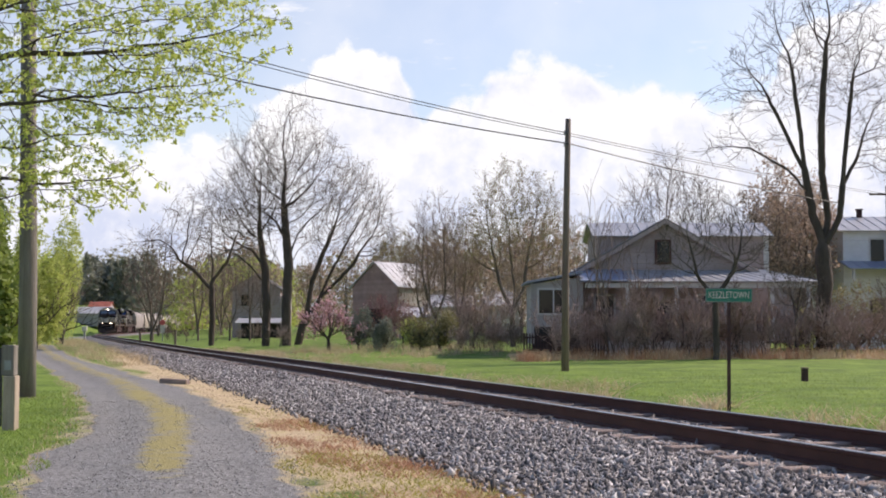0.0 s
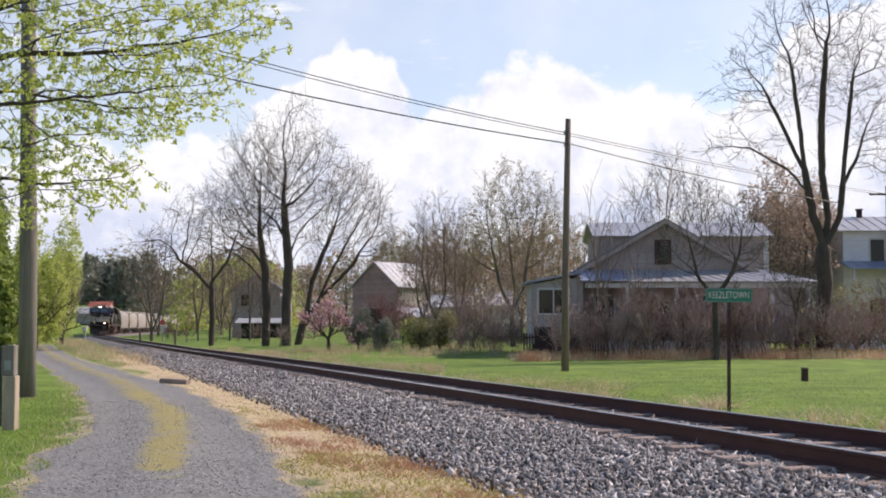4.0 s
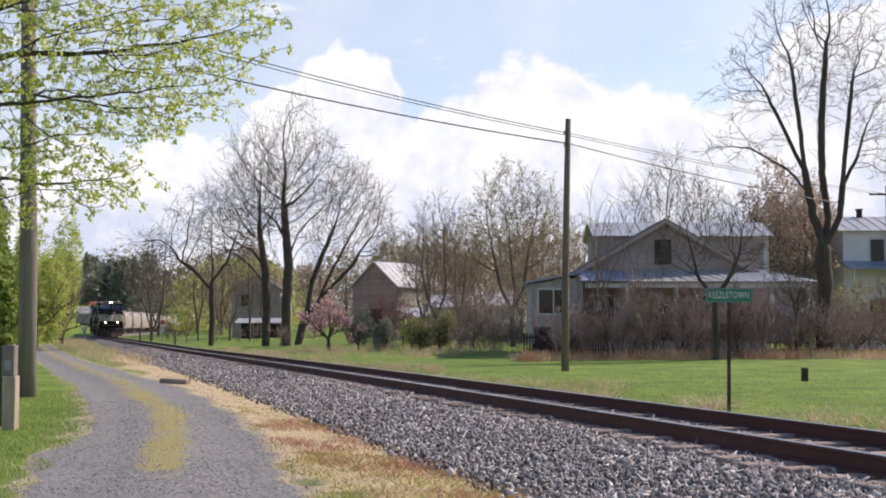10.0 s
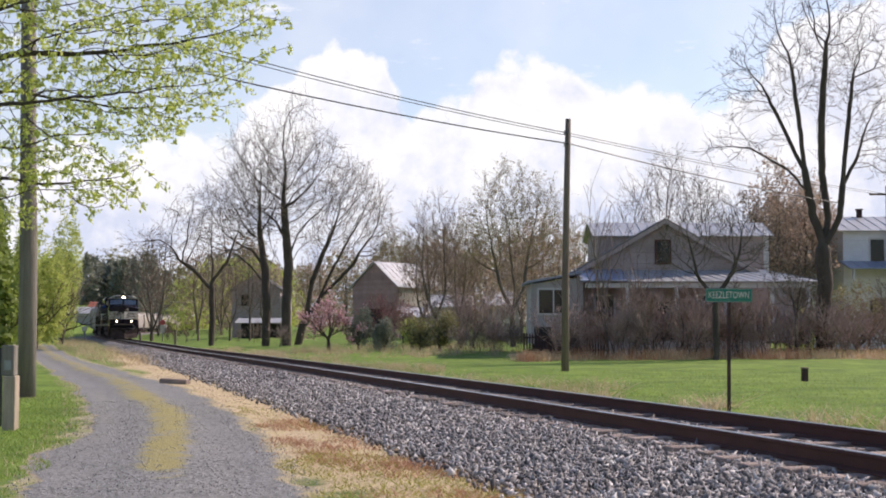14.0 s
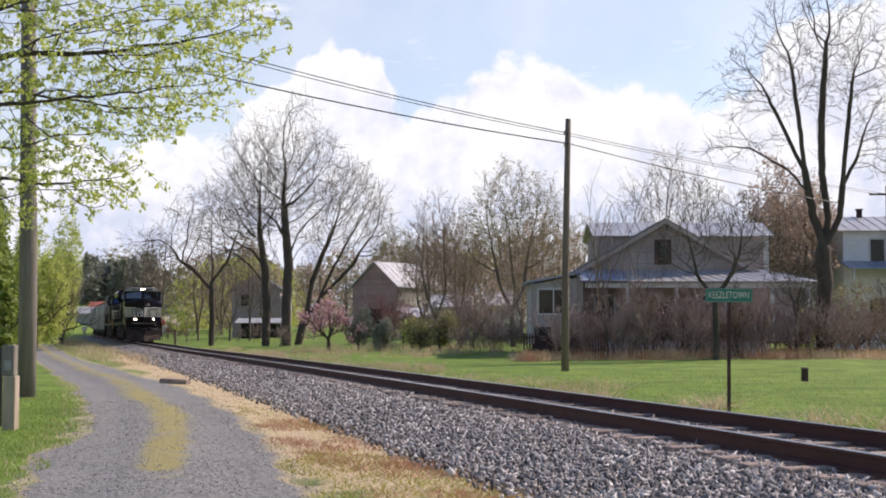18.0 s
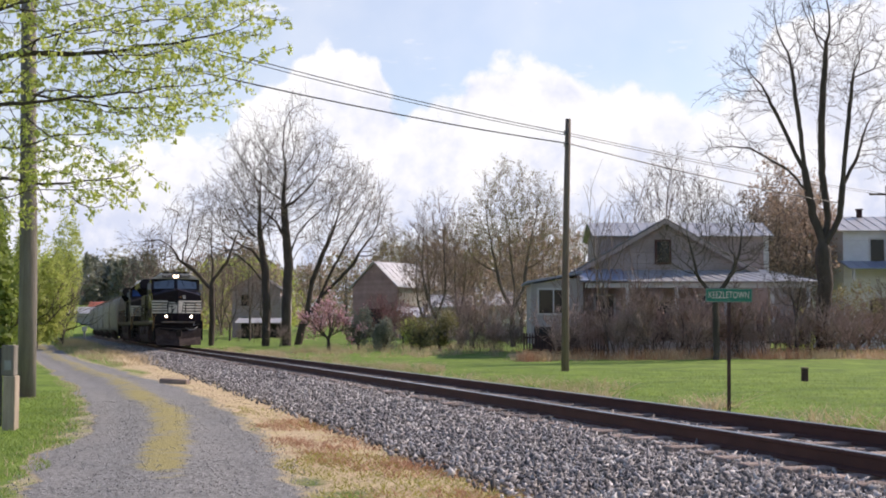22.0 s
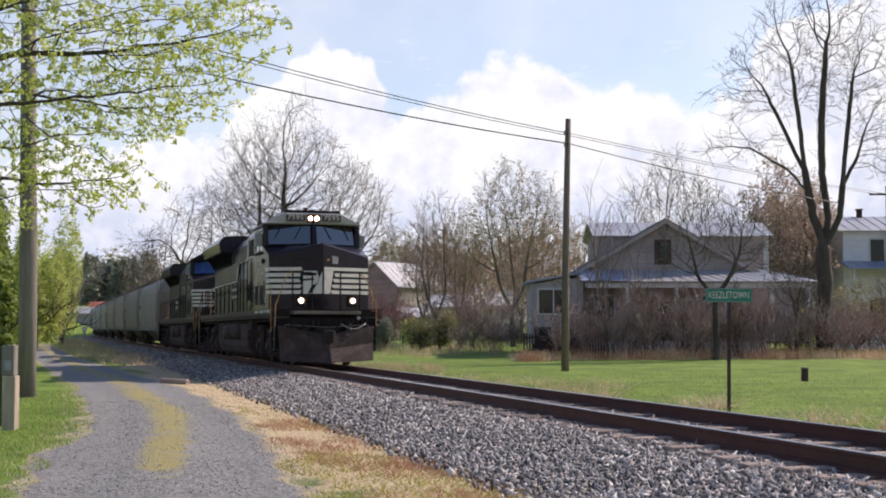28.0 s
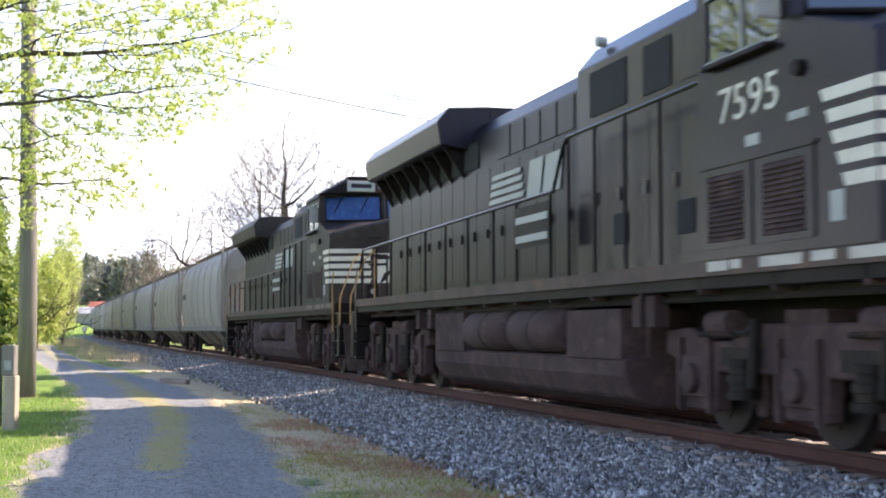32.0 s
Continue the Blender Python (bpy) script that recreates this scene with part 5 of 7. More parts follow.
def gable_house(name, label, at, w, d, eave, ridge, wall, roof_mat, along="x", overhang=0.35, board=0.22):
    """A house with its front to -y. along: the ridge's direction."""
    h = thing(name, label, "house", at)
    if along == "x":
        g = Geo().prism([(0, -0.3), (d, -0.3), (d, eave), (d / 2, ridge), (0, eave)], "x", 0, w)
        part("wall", g, wall, h)
        boards(h, 0, w, 0.1, eave, 0, wall, board)
        o, k = overhang, (ridge - eave) / (d / 2)
        roof_slope(h, (-o, -o, eave - o * k + 0.03), (w + o, -o, eave - o * k + 0.03), (w + o, d / 2, ridge + 0.03), (-o, d / 2, ridge + 0.03), roof_mat, 14)
        roof_slope(h, (-o, d + o, eave - o * k + 0.03), (w + o, d + o, eave - o * k + 0.03), (w + o, d / 2, ridge + 0.03), (-o, d / 2, ridge + 0.03), roof_mat, 10)
    else:
        g = Geo().prism([(0, -0.3), (w, -0.3), (w, eave), (w / 2, ridge), (0, eave)], "y", 0, d)
        part("wall", g, wall, h)
        k = (ridge - eave) / (w / 2)
        boards(h, 0, w, 0.1, ridge, 0, wall, board, lambda z: (max(0, (z - eave) / k), w - max(0, (z - eave) / k)))
        o = overhang
        roof_slope(h, (-o, -o, eave - o * k + 0.03), (-o, d + o, eave - o * k + 0.03), (w / 2, d + o, ridge + 0.03), (w / 2, -o, ridge + 0.03), roof_mat, 12)
        roof_slope(h, (w + o, -o, eave - o * k + 0.03), (w + o, d + o, eave - o * k + 0.03), (w / 2, d + o, ridge + 0.03), (w / 2, -o, ridge + 0.03), roof_mat, 12)
    return h


def build_grey_house():
    """The grey house with a broad front gable, a porch across the front and a glazed sun room."""
    x0, y0 = 7.3, 74.0
    z0 = float(ground_z(x0, y0))
    h = thing("grey_house", "weathered grey house with tin roofs, front porch and sun room", "house", pose(x0, y0, z0))
    wall, tin = M["siding_grey"], M["tin_roof"]
    w = 9.6
    part("foundation", Geo().box(-0.05, w + 0.05, -2.6, 3.2, -0.4, 0.75).box(1.5, 11.25, 3.2, 8.4, -0.4, 0.75), M["brick_chimney"], h)
    part("wall", Geo().prism([(0, 0.7), (w, 0.7), (w, 4.5), (w / 2 + 0.1, 7.25), (0, 4.5)], "y", 0, 3.2), wall, h)
    part("rear_wall", Geo().prism([(3.2, 0.7), (8.4, 0.7), (8.4, 6.7), (5.8, 7.5), (3.2, 6.7)], "x", 1.5, 11.2), wall, h)
    part("corner_board", Geo().box(10.95, 11.24, 3.12, 3.19, 4.4, 6.65), M["trim_white"], h, "sunlit white corner board")
    k = 2.75 / (w / 2)
    boards(h, 0, w, 0.75, 7.25, 0, wall, 0.2, lambda z: (max(0, (z - 4.5) / k), w - max(0, (z - 4.5) / k)))
    o = 0.45
    for a in (-1, 1):
        ex = -o if a < 0 else w + o
        roof_slope(h, (ex, -0.5, 4.5 - o * k + 0.04), (ex, 3.3, 4.5 - o * k + 0.04), (w / 2, 3.3, 7.30), (w / 2, -0.5, 7.30), M["old_roof"], 9)
        part("rake_board", Geo().loft([[Vector((ex, -0.53, 4.33 - o * k)), Vector((ex, -0.48, 4.33 - o * k)), Vector((ex, -0.48, 4.55 - o * k)), Vector((ex, -0.53, 4.55 - o * k))],
                                       [Vector((w / 2, -0.53, 7.10)), Vector((w / 2, -0.48, 7.10)), Vector((w / 2, -0.48, 7.33)), Vector((w / 2, -0.53, 7.33))]]), M["siding_grey"], h)
    roof_slope(h, (1.2, 2.95, 6.62), (11.5, 2.95, 6.62), (11.5, 5.8, 7.58), (1.2, 5.8, 7.58), tin, 18)
    roof_slope(h, (1.2, 8.65, 6.62), (11.5, 8.65, 6.62), (11.5, 5.8, 7.58), (1.2, 5.8, 7.58), tin, 12)
    window(h, 4.35, 5.05, 5.0, 6.15, -0.08, 1, M["rail_side"])
    for a in (1.0, 6.6):
        window(h, a, a + 1.0, 1.7, 3.2, -0.06, 1)
    part("front_door", Geo().box(4.3, 5.25, -0.08, 0.02, 0.8, 2.85), M["dark_inside"], h, "dark front door under the porch", 0.01)
    # porch
    part("porch_floor", Geo().box(0.6, w + 2.4, -2.5, 0, 0.62, 0.78), M["sill_grey"], h, "grey porch floor", 0.01)
    roof_slope(h, (2.4, -2.9, 3.82), (w + 2.9, -2.9, 3.82), (w + 0.4, 0.1, 4.55), (2.4, 0.1, 4.55), tin, 16)
    roof_slope(h, (-0.1, -2.9, 3.86), (2.4, -2.9, 3.86), (2.4, 0.1, 4.6), (-0.1, 0.1, 4.6), M["blue_roof"], 5)
    part("porch_beam", Geo().box(0.2, w + 2.5, -2.7, -2.5, 3.55, 3.8), M["trim_white"], h, "white porch beam")
    for a in (2.4, 5.0, 7.6, 10.0, 11.9):
        part("porch_post", Geo().box(a - 0.09, a + 0.09, -2.7, -2.5, 0.75, 3.57), M["trim_white"], h, "", 0.015)
    part("porch_panel", Geo().box(w + 0.35, w + 1.6, -2.55, -2.5, 0.78, 3.5), M["siding_pale"], h, "pale porch screen")
    for i in range(34):
        a = 2.5 + i * 0.27
        part("baluster", Geo().box(a, a + 0.05, -2.66, -2.61, 0.9, 1.65), M["sill_grey"], h)
    part("porch_rail", Geo().box(2.4, 11.9, -2.68, -2.58, 1.65, 1.73), M["sill_grey"], h)
    # sun room
    sun = part("sun_room", Geo().prism([(-2.6, 0.6), (0.0, 0.6), (0.0, 4.1), (-2.6, 3.75)], "y", -2.4, 2.4), M["siding_pale"], h, "pale glazed sun room")
    roof_slope(h, (-2.9, -2.75, 3.78), (-2.9, 2.6, 3.78), (0.1, 2.6, 4.32), (0.1, -2.75, 4.32), M["blue_roof"], 6)
    window(h, -2.25, -0.7, 2.2, 3.45, -2.42, 2)
    part("corner_board", Geo().box(-2.66, -2.5, -2.46, -2.3, 0.6, 3.8), M["siding_pale"], h)
    part("corner_board", Geo().box(-0.1, 0.08, -2.46, -2.3, 0.6, 4.1), M["siding_pale"], h)
    part("skirting", Geo().box(-2.6, 0.0, -2.44, -2.38, 0.0, 1.5), M["dark_inside"], h, "dark lattice skirting")
    # yard fence in the brush
    f = thing("picket_fence", "dark low picket fence half hidden in brush", "fence", pose(x0 - 3.2, y0 - 4.6, z0 - 0.05))
    for i in range(30):
        part("picket", Geo().prism([(i * 0.14, 0.0), (i * 0.14 + 0.085, 0.0), (i * 0.14 + 0.085, 1.15), (i * 0.14 + 0.042, 1.25), (i * 0.14, 1.15)], "y", 0, 0.02), M["underframe"], f)
    for z in (0.3, 0.95):
        part("fence_rail", Geo().box(0, 4.3, 0.02, 0.06, z, z + 0.09), M["underframe"], f)


def build_white_house():
    x0, y0 = 25.4, 86.0
    z0 = float(ground_z(x0, y0))
    h = gable_house("white_house", "tall white-sided house with a pale metal roof", pose(x0, y0, z0), 9.0, 7.5, 7.55, 8.65, M["siding_white"], M["tin_roof"], "x", 0.4)
    for a in (1.7, 4.6):
        window(h, a, a + 0.9, 5.55, 7.0, -0.04, 1)
    window(h, 1.6, 2.6, 1.5, 3.2, -0.04, 1)
    roof_slope(h, (-0.3, -2.3, 5.0), (7, -2.3, 5.0), (7, 0, 5.55), (-0.3, 0, 5.55), M["blue_roof"], 10)
    for a in (0.0, 2.3, 4.6):
        part("porch_post", Geo().box(a - 0.07, a + 0.07, -2.2, -2.06, 0, 5.0), M["trim_white"], h)
    part("cross_gable", Geo().prism([(3.2, 7.2), (8.2, 7.2), (5.7, 8.9)], "y", -0.3, 3.0), M["siding_white"], h, "white cross gable")
    roof_slope(h, (2.9, -0.6, 7.15), (2.9, 3.2, 7.15), (5.7, 3.2, 9.05), (5.7, -0.6, 9.05), M["blue_roof"], 8)
    roof_slope(h, (8.5, -0.6, 7.15), (8.5, 3.2, 7.15), (5.7, 3.2, 9.05), (5.7, -0.6, 9.05), M["blue_roof"], 8)
    part("chimney", Geo().box(2.0, 2.3, 3.4, 3.7, 8.2, 9.15).box(1.95, 2.35, 3.35, 3.75, 9.15, 9.25), M["underframe"], h, "small dark chimney", 0.01)


def build_village():
    # brown barn with a tin roof
    z = float(ground_z(-8.5, 150))
    b = gable_house("barn", "brown board barn with a bright tin roof", pose(-10.2, 153.5, z, 0, 0, -38), 6.6, 10.5, 5.7, 8.4, M["siding_barn"], M["tin_roof"], "y", 0.3, 0.3)
    part("barn_door", Geo().box(2.2, 4.4, -0.12, -0.04, 0, 3.2), M["dark_inside"], b, "dark barn door")
    part("side_wall", Geo().box(6.61, 6.67, 0.1, 10.4, 2.6, 5.4), M["siding_pale"], b, "pale painted side wall")
    # grey two-storey house among the tall trees
    z = float(ground_z(-22, 160))
    h = gable_house("village_house", "grey two-storey house behind the tall trees", pose(-24.8, 160, z), 5.6, 7.0, 5.6, 7.3, M["siding_mauve"], M["old_roof"], "y", 0.35, 0.26)
    window(h, 1.0, 1.9, 3.6, 5.0, -0.04, 1, M["siding_pale"])
    window(h, 3.6, 4.5, 3.6, 5.0, -0.04, 1, M["siding_pale"])
    window(h, 1.0, 1.9, 0.9, 2.3, -0.04, 1, M["siding_pale"])
    part("white_annex", Geo().box(3.9, 6.4, 0.5, 5, -0.2, 4.9), M["siding_pale"], h, "pale annex")
    s = thing("open_shed", "low dark carport with a white tin roof", "shed", pose(-22.6, 150, float(ground_z(-22, 150)) - 0.1))
    part("back_wall", Geo().box(0, 5.0, 2.4, 2.5, 0, 1.9), M["dark_inside"], s)
    for a in (0.05, 1.6, 3.2, 4.85):
        part("post", Geo().box(a, a + 0.12, 0, 0.12, 0, 1.9), M["post_wood"], s)
    roof_slope(s, (-0.3, -0.4, 1.8), (5.3, -0.4, 1.8), (5.3, 2.7, 2.35), (-0.3, 2.7, 2.35), M["tin_roof"], 9)
    # sheds between the gardens
    for x, y, w, d, e, r, lab in ((-1.2, 130, 3.8, 4.0, 3.2, 4.3, "small white-roofed garden shed"), (4.2, 132, 3.2, 4.0, 3.4, 4.7, "pale garage with a tin roof"), (-4.5, 138, 3.4, 3.0, 2.3, 3.2, "low white wooden shed")):
        g = gable_house("shed", lab, pose(x, y, float(ground_z(x, y))), w, d, e, r, M["siding_pale"], M["tin_roof"], "x", 0.25, 0.25)
        tagged(g, category="shed")
        part("shed_door", Geo().box(w * 0.4, w * 0.7, -0.1, -0.04, 0, 2.0), M["trim_white"], g)
    # farm buildings beyond the crossing
    g = gable_house("farm_shed", "long pale farm building beyond the line", pose(-82.5, 300, float(ground_z(-83, 300)) - 1.7), 8.5, 7, 2.6, 4.0, M["siding_pale"], M["tin_roof"], "x", 0.4, 0.4)
    tagged(g, category="shed")
    g = gable_house("red_barn", "small red-roofed barn on the slope", pose(-86.0, 330, float(ground_z(-86, 330)) - 1.1), 4.8, 5, 2.2, 3.4, M["siding_barn"], M["red_roof"], "x", 0.3, 0.4)
    tagged(g, category="barn")
    g = gable_house("far_house", "pale house beyond the crossing", pose(-88.0, 392, float(ground_z(-88, 392)) - 0.3), 5.0, 6, 1.4, 2.9, M["siding_pale"], M["tin_roof"], "x", 0.4, 0.4)


build_grey_house()
build_white_house()
build_village()

# ---- poles, wires, sign, fence ----
def build_poles():
    p = thing("utility_pole", "tall weathered wooden utility pole on the lawn", "utility pole", place(4.2, 46.8))
    part("shaft", Geo().pipe([(0, 0, -0.3), (0.02, 0, 3), (0.08, 0, 6), (0.15, 0, 8.73)], [0.135, 0.125, 0.11, 0.095], 12), M["pole"], p, smooth=True)
    for z in (8.25, 7.85):
        part("insulator", Geo().drum((0.02, -0.12, z), "z", 0.035, 0.06, 8), M["hose"], p)
        part("bracket", Geo().box(-0.02, 0.08, -0.14, 0.0, z - 0.09, z - 0.06), M["galvanised"], p)
    q = thing("near_pole", "thick grey wooden pole beside the lane", "utility pole", place(-8.8, 28.8))
    part("shaft", Geo().pipe([(0, 0, -0.3), (0, 0, 2.5), (-0.05, 0, 5), (-0.12, 0, 9.6)], [0.2, 0.185, 0.17, 0.15], 14), M["pole_near"], q, smooth=True)
    # far pole past the white house
    r = thing("far_pole", "utility pole by the white house", "utility pole", place(27.6, 84))
    part("shaft", Geo().pipe([(0, 0, -0.3), (0, 0, 10.2)], [0.14, 0.1], 8), M["pole"], r)
    part("crossarm", Geo().box(-1.1, 1.1, -0.06, 0.06, 9.6, 9.72), M["pole"], r)


def build_wires():
    a = Vector((4.3, 46.7, float(ground_z(4.2, 46.8))))
    near = [((-7.68, 38.0, 9.72), 8.2, 0.015, -0.12), ((-7.68, 38.0, 9.6), 8.16, 0.013, 0.12), ((-7.68, 38.0, 8.92), 7.84, 0.022, -0.12)]
    far = [((27.6, 83.9, 9.92), 8.2, 0.014), ((26.9, 83.9, 9.92), 8.16, 0.014), ((19.4, 66.0, 7.65), 7.84, 0.022)]
    for (e, z, r, dy), (f, z2, r2) in zip(near, far):
        for end, zz, rad in ((Vector(e), z, r), (Vector(f), z2, r2)):
            s = a + Vector((0.05, dy, zz))
            pts = []
            for i in range(17):
                t = i / 16
                q = s.lerp(end, t)
                q.z -= 4 * t * (1 - t) * 0.14
                pts.append(q)
            w = part("power_line", Geo().pipe(pts, rad, 5), M["wire"])
            tagged(w, "black overhead wire slung between poles", "wire", "overhead wires")


def build_station_sign():
    x, y = 5.03, 24.0
    z = float(ground_z(x, y))
    s = thing("station_sign", "small green place-name sign on a thin steel post", "sign", pose(x, y, z, 0, 0.6, -12))
    part("post", Geo().prism([(-0.032, 0.0), (0.032, 0.0), (0.032, 0.018), (0.012, 0.018), (0.012, 0.035), (-0.012, 0.035), (-0.012, 0.018), (-0.032, 0.018)], "z", -0.3, 2.15), M["underframe"], s)
    board = part("board", Geo().box(-0.405, 0.405, -0.006, -0.001, 1.955, 2.2), M["sign_green"], s, "green board with pale border", 0.001)
    g = Geo()
    g.box(-0.40, 0.40, -0.008, -0.006, 2.188, 2.196).box(-0.40, 0.40, -0.008, -0.006, 1.959, 1.967).box(-0.40, -0.392, -0.008, -0.006, 1.967, 2.188).box(0.392, 0.40, -0.008, -0.006, 1.967, 2.188)
    part("border", g, M["grey_logo"], board)
    me = letters("KEEZLETOWN", 0.125)
    xs = [v.co.x for v in me.vertices]
    k = 0.70 / (max(xs) - min(xs))
    me.transform(Matrix.Translation((0, -0.009, 2.078)) @ Matrix.Diagonal((k, 1, 1, 1)))
    part("lettering", me, M["white_paint"], board, "white capital letters")
    for zz in (2.0, 2.15):
        part("bolt", Geo().drum((0, -0.01, zz), "y", 0.008, 0.004, 6), M["galvanised"], s)


def build_fixtures():
    m = thing("marker_post", "short dark square marker post in the lawn", "post", place(10.25, 38.6, 20))
    part("body", Geo().box(-0.075, 0.075, -0.075, 0.075, -0.2, 0.36), M["underframe"], m, bevel=0.01)
    part("cap", Geo().box(-0.09, 0.09, -0.09, 0.09, 0.36, 0.40), M["pole"], m, bevel=0.01)
    # corner of a mesh fence at the lane
    f = thing("fence", "wooden-posted garden fence with dark wire mesh", "fence", place(-6.3, 19.6, -4))
    part("post", Geo().box(0.0, 0.185, -0.09, 0.09, -0.3, 0.78), M["post_wood"], f, "pale squared wooden post", 0.012)
    part("post_top", Geo().box(-0.03, 0.16, -0.08, 0.08, 0.78, 1.22), M["pole_near"], f, "darker weathered upper post", 0.012)
    part("plate", Geo().box(0.02, 0.12, -0.086, -0.08, 0.86, 1.0), M["galvanised"], f, "small metal plate")
    part("frame_bar", Geo().box(-0.1, -0.05, -0.03, 0.03, 0.05, 1.18), M["mesh_fence"], f)
    for i in range(14):
        part("mesh_wire", Geo().pipe([(-0.06, 0, 0.08 + i * 0.08), (-2.6, 0.2, 0.08 + i * 0.08)], 0.006, 4), M["mesh_fence"], f)
    for i in range(30):
        part("mesh_wire", Geo().pipe([(-0.12 - i * 0.085, 0.007 * i, 0.04), (-0.12 - i * 0.085, 0.007 * i, 1.16)], 0.006, 4), M["mesh_fence"], f)
    part("far_post", Geo().box(-2.75, -2.6, 0.1, 0.25, -0.3, 1.2), M["post_wood"], f, "", 0.012)
    # crossing furniture far down the line
    c = thing("crossing_sign", "red panel over a white board at the level crossing", "sign", place(-33.0, 160))
    part("post", Geo().box(-0.05, 0.05, 0, 0.08, 0, 2.4), M["galvanised"], c)
    part("red_panel", Geo().prism([(math.cos(a) * 0.34, 2.2 + math.sin(a) * 0.34) for a in (math.pi / 8 + i * math.pi / 4 for i in range(8))], "y", -0.03, 0.0), M["sign_red"], c)
    part("white_board", Geo().prism([(-0.22, 0.95), (0.22, 0.95), (0.3, 1.82), (-0.3, 1.82)], "y", -0.03, 0.0), M["white_paint"], c)
    d = thing("signal_post", "short grey signal box on a post beside the line", "signal", place(-46.4, 176))
    part("post", Geo().box(-0.12, 0.12, -0.1, 0.1, -0.1, 1.3), M["hose"], d, "", 0.01)
    part("lamp_head", Geo().box(-0.3, 0.3, -0.16, 0.16, 1.3, 1.9), M["white_paint"], d, "pale lamp head", 0.03)
    for x, y, h in ((-28.5, 128, 1.4), (-24.4, 124, 1.5), (-27.0, 150, 1.5), (-21.5, 126, 1.2)):
        g = thing("field_post", "short dark wooden field post", "post", place(x, y), "field posts")
        part("body", Geo().box(-0.09, 0.09, -0.09, 0.09, -0.2, h), M["pole"], g, "", 0.01)
    # an old tie lying on the verge and a clod of weeds
    t = thing("old_tie", "broken dark tie lying in the dry verge", "tie", pose(-7.25, 36.8, float(ground_z(-7.25, 36.8)) + 0.05, 3, 2, -20))
    part("timber", Geo().box(-0.42, 0.42, -0.1, 0.1, -0.07, 0.08), M["tie"], t, bevel=0.02)


build_poles()
build_wires()
build_station_sign()
build_fixtures()

# ---- the train ----
def wheelset(parent, x, radius, z=None, half=0.72, sides=28):
    """Two flanged wheels on an axle; it turns about its own centre."""
    g = Geo()
    for s in (-1, 1):
        g.drum((0, s * (half + 0.065), 0), "y", radius * 0.93, 0.062, sides)
        g.drum((0, s * (half + 0.135), 0), "y", radius * 0.30, 0.03, 12)
        for k in range(6):
            a = k * math.pi / 3
            g.box(math.cos(a) * radius * 0.6 - 0.05, math.cos(a) * radius * 0.6 + 0.05, s * (half + 0.128) - 0.012, s * (half + 0.128) + 0.012, math.sin(a) * radius * 0.6 - 0.05, math.sin(a) * radius * 0.6 + 0.05)
        g.drum((0, s * (half + 0.07), 0), "y", radius, 0.055, sides)
        g.drum((0, s * half, 0), "y", radius + 0.026, 0.012, sides)
    g.drum((0, 0, 0), "y", 0.09, half, 10)
    w = part("wheelset", g, M["wheel"], parent, at=pose(x, 0, radius if z is None else z))
    return w


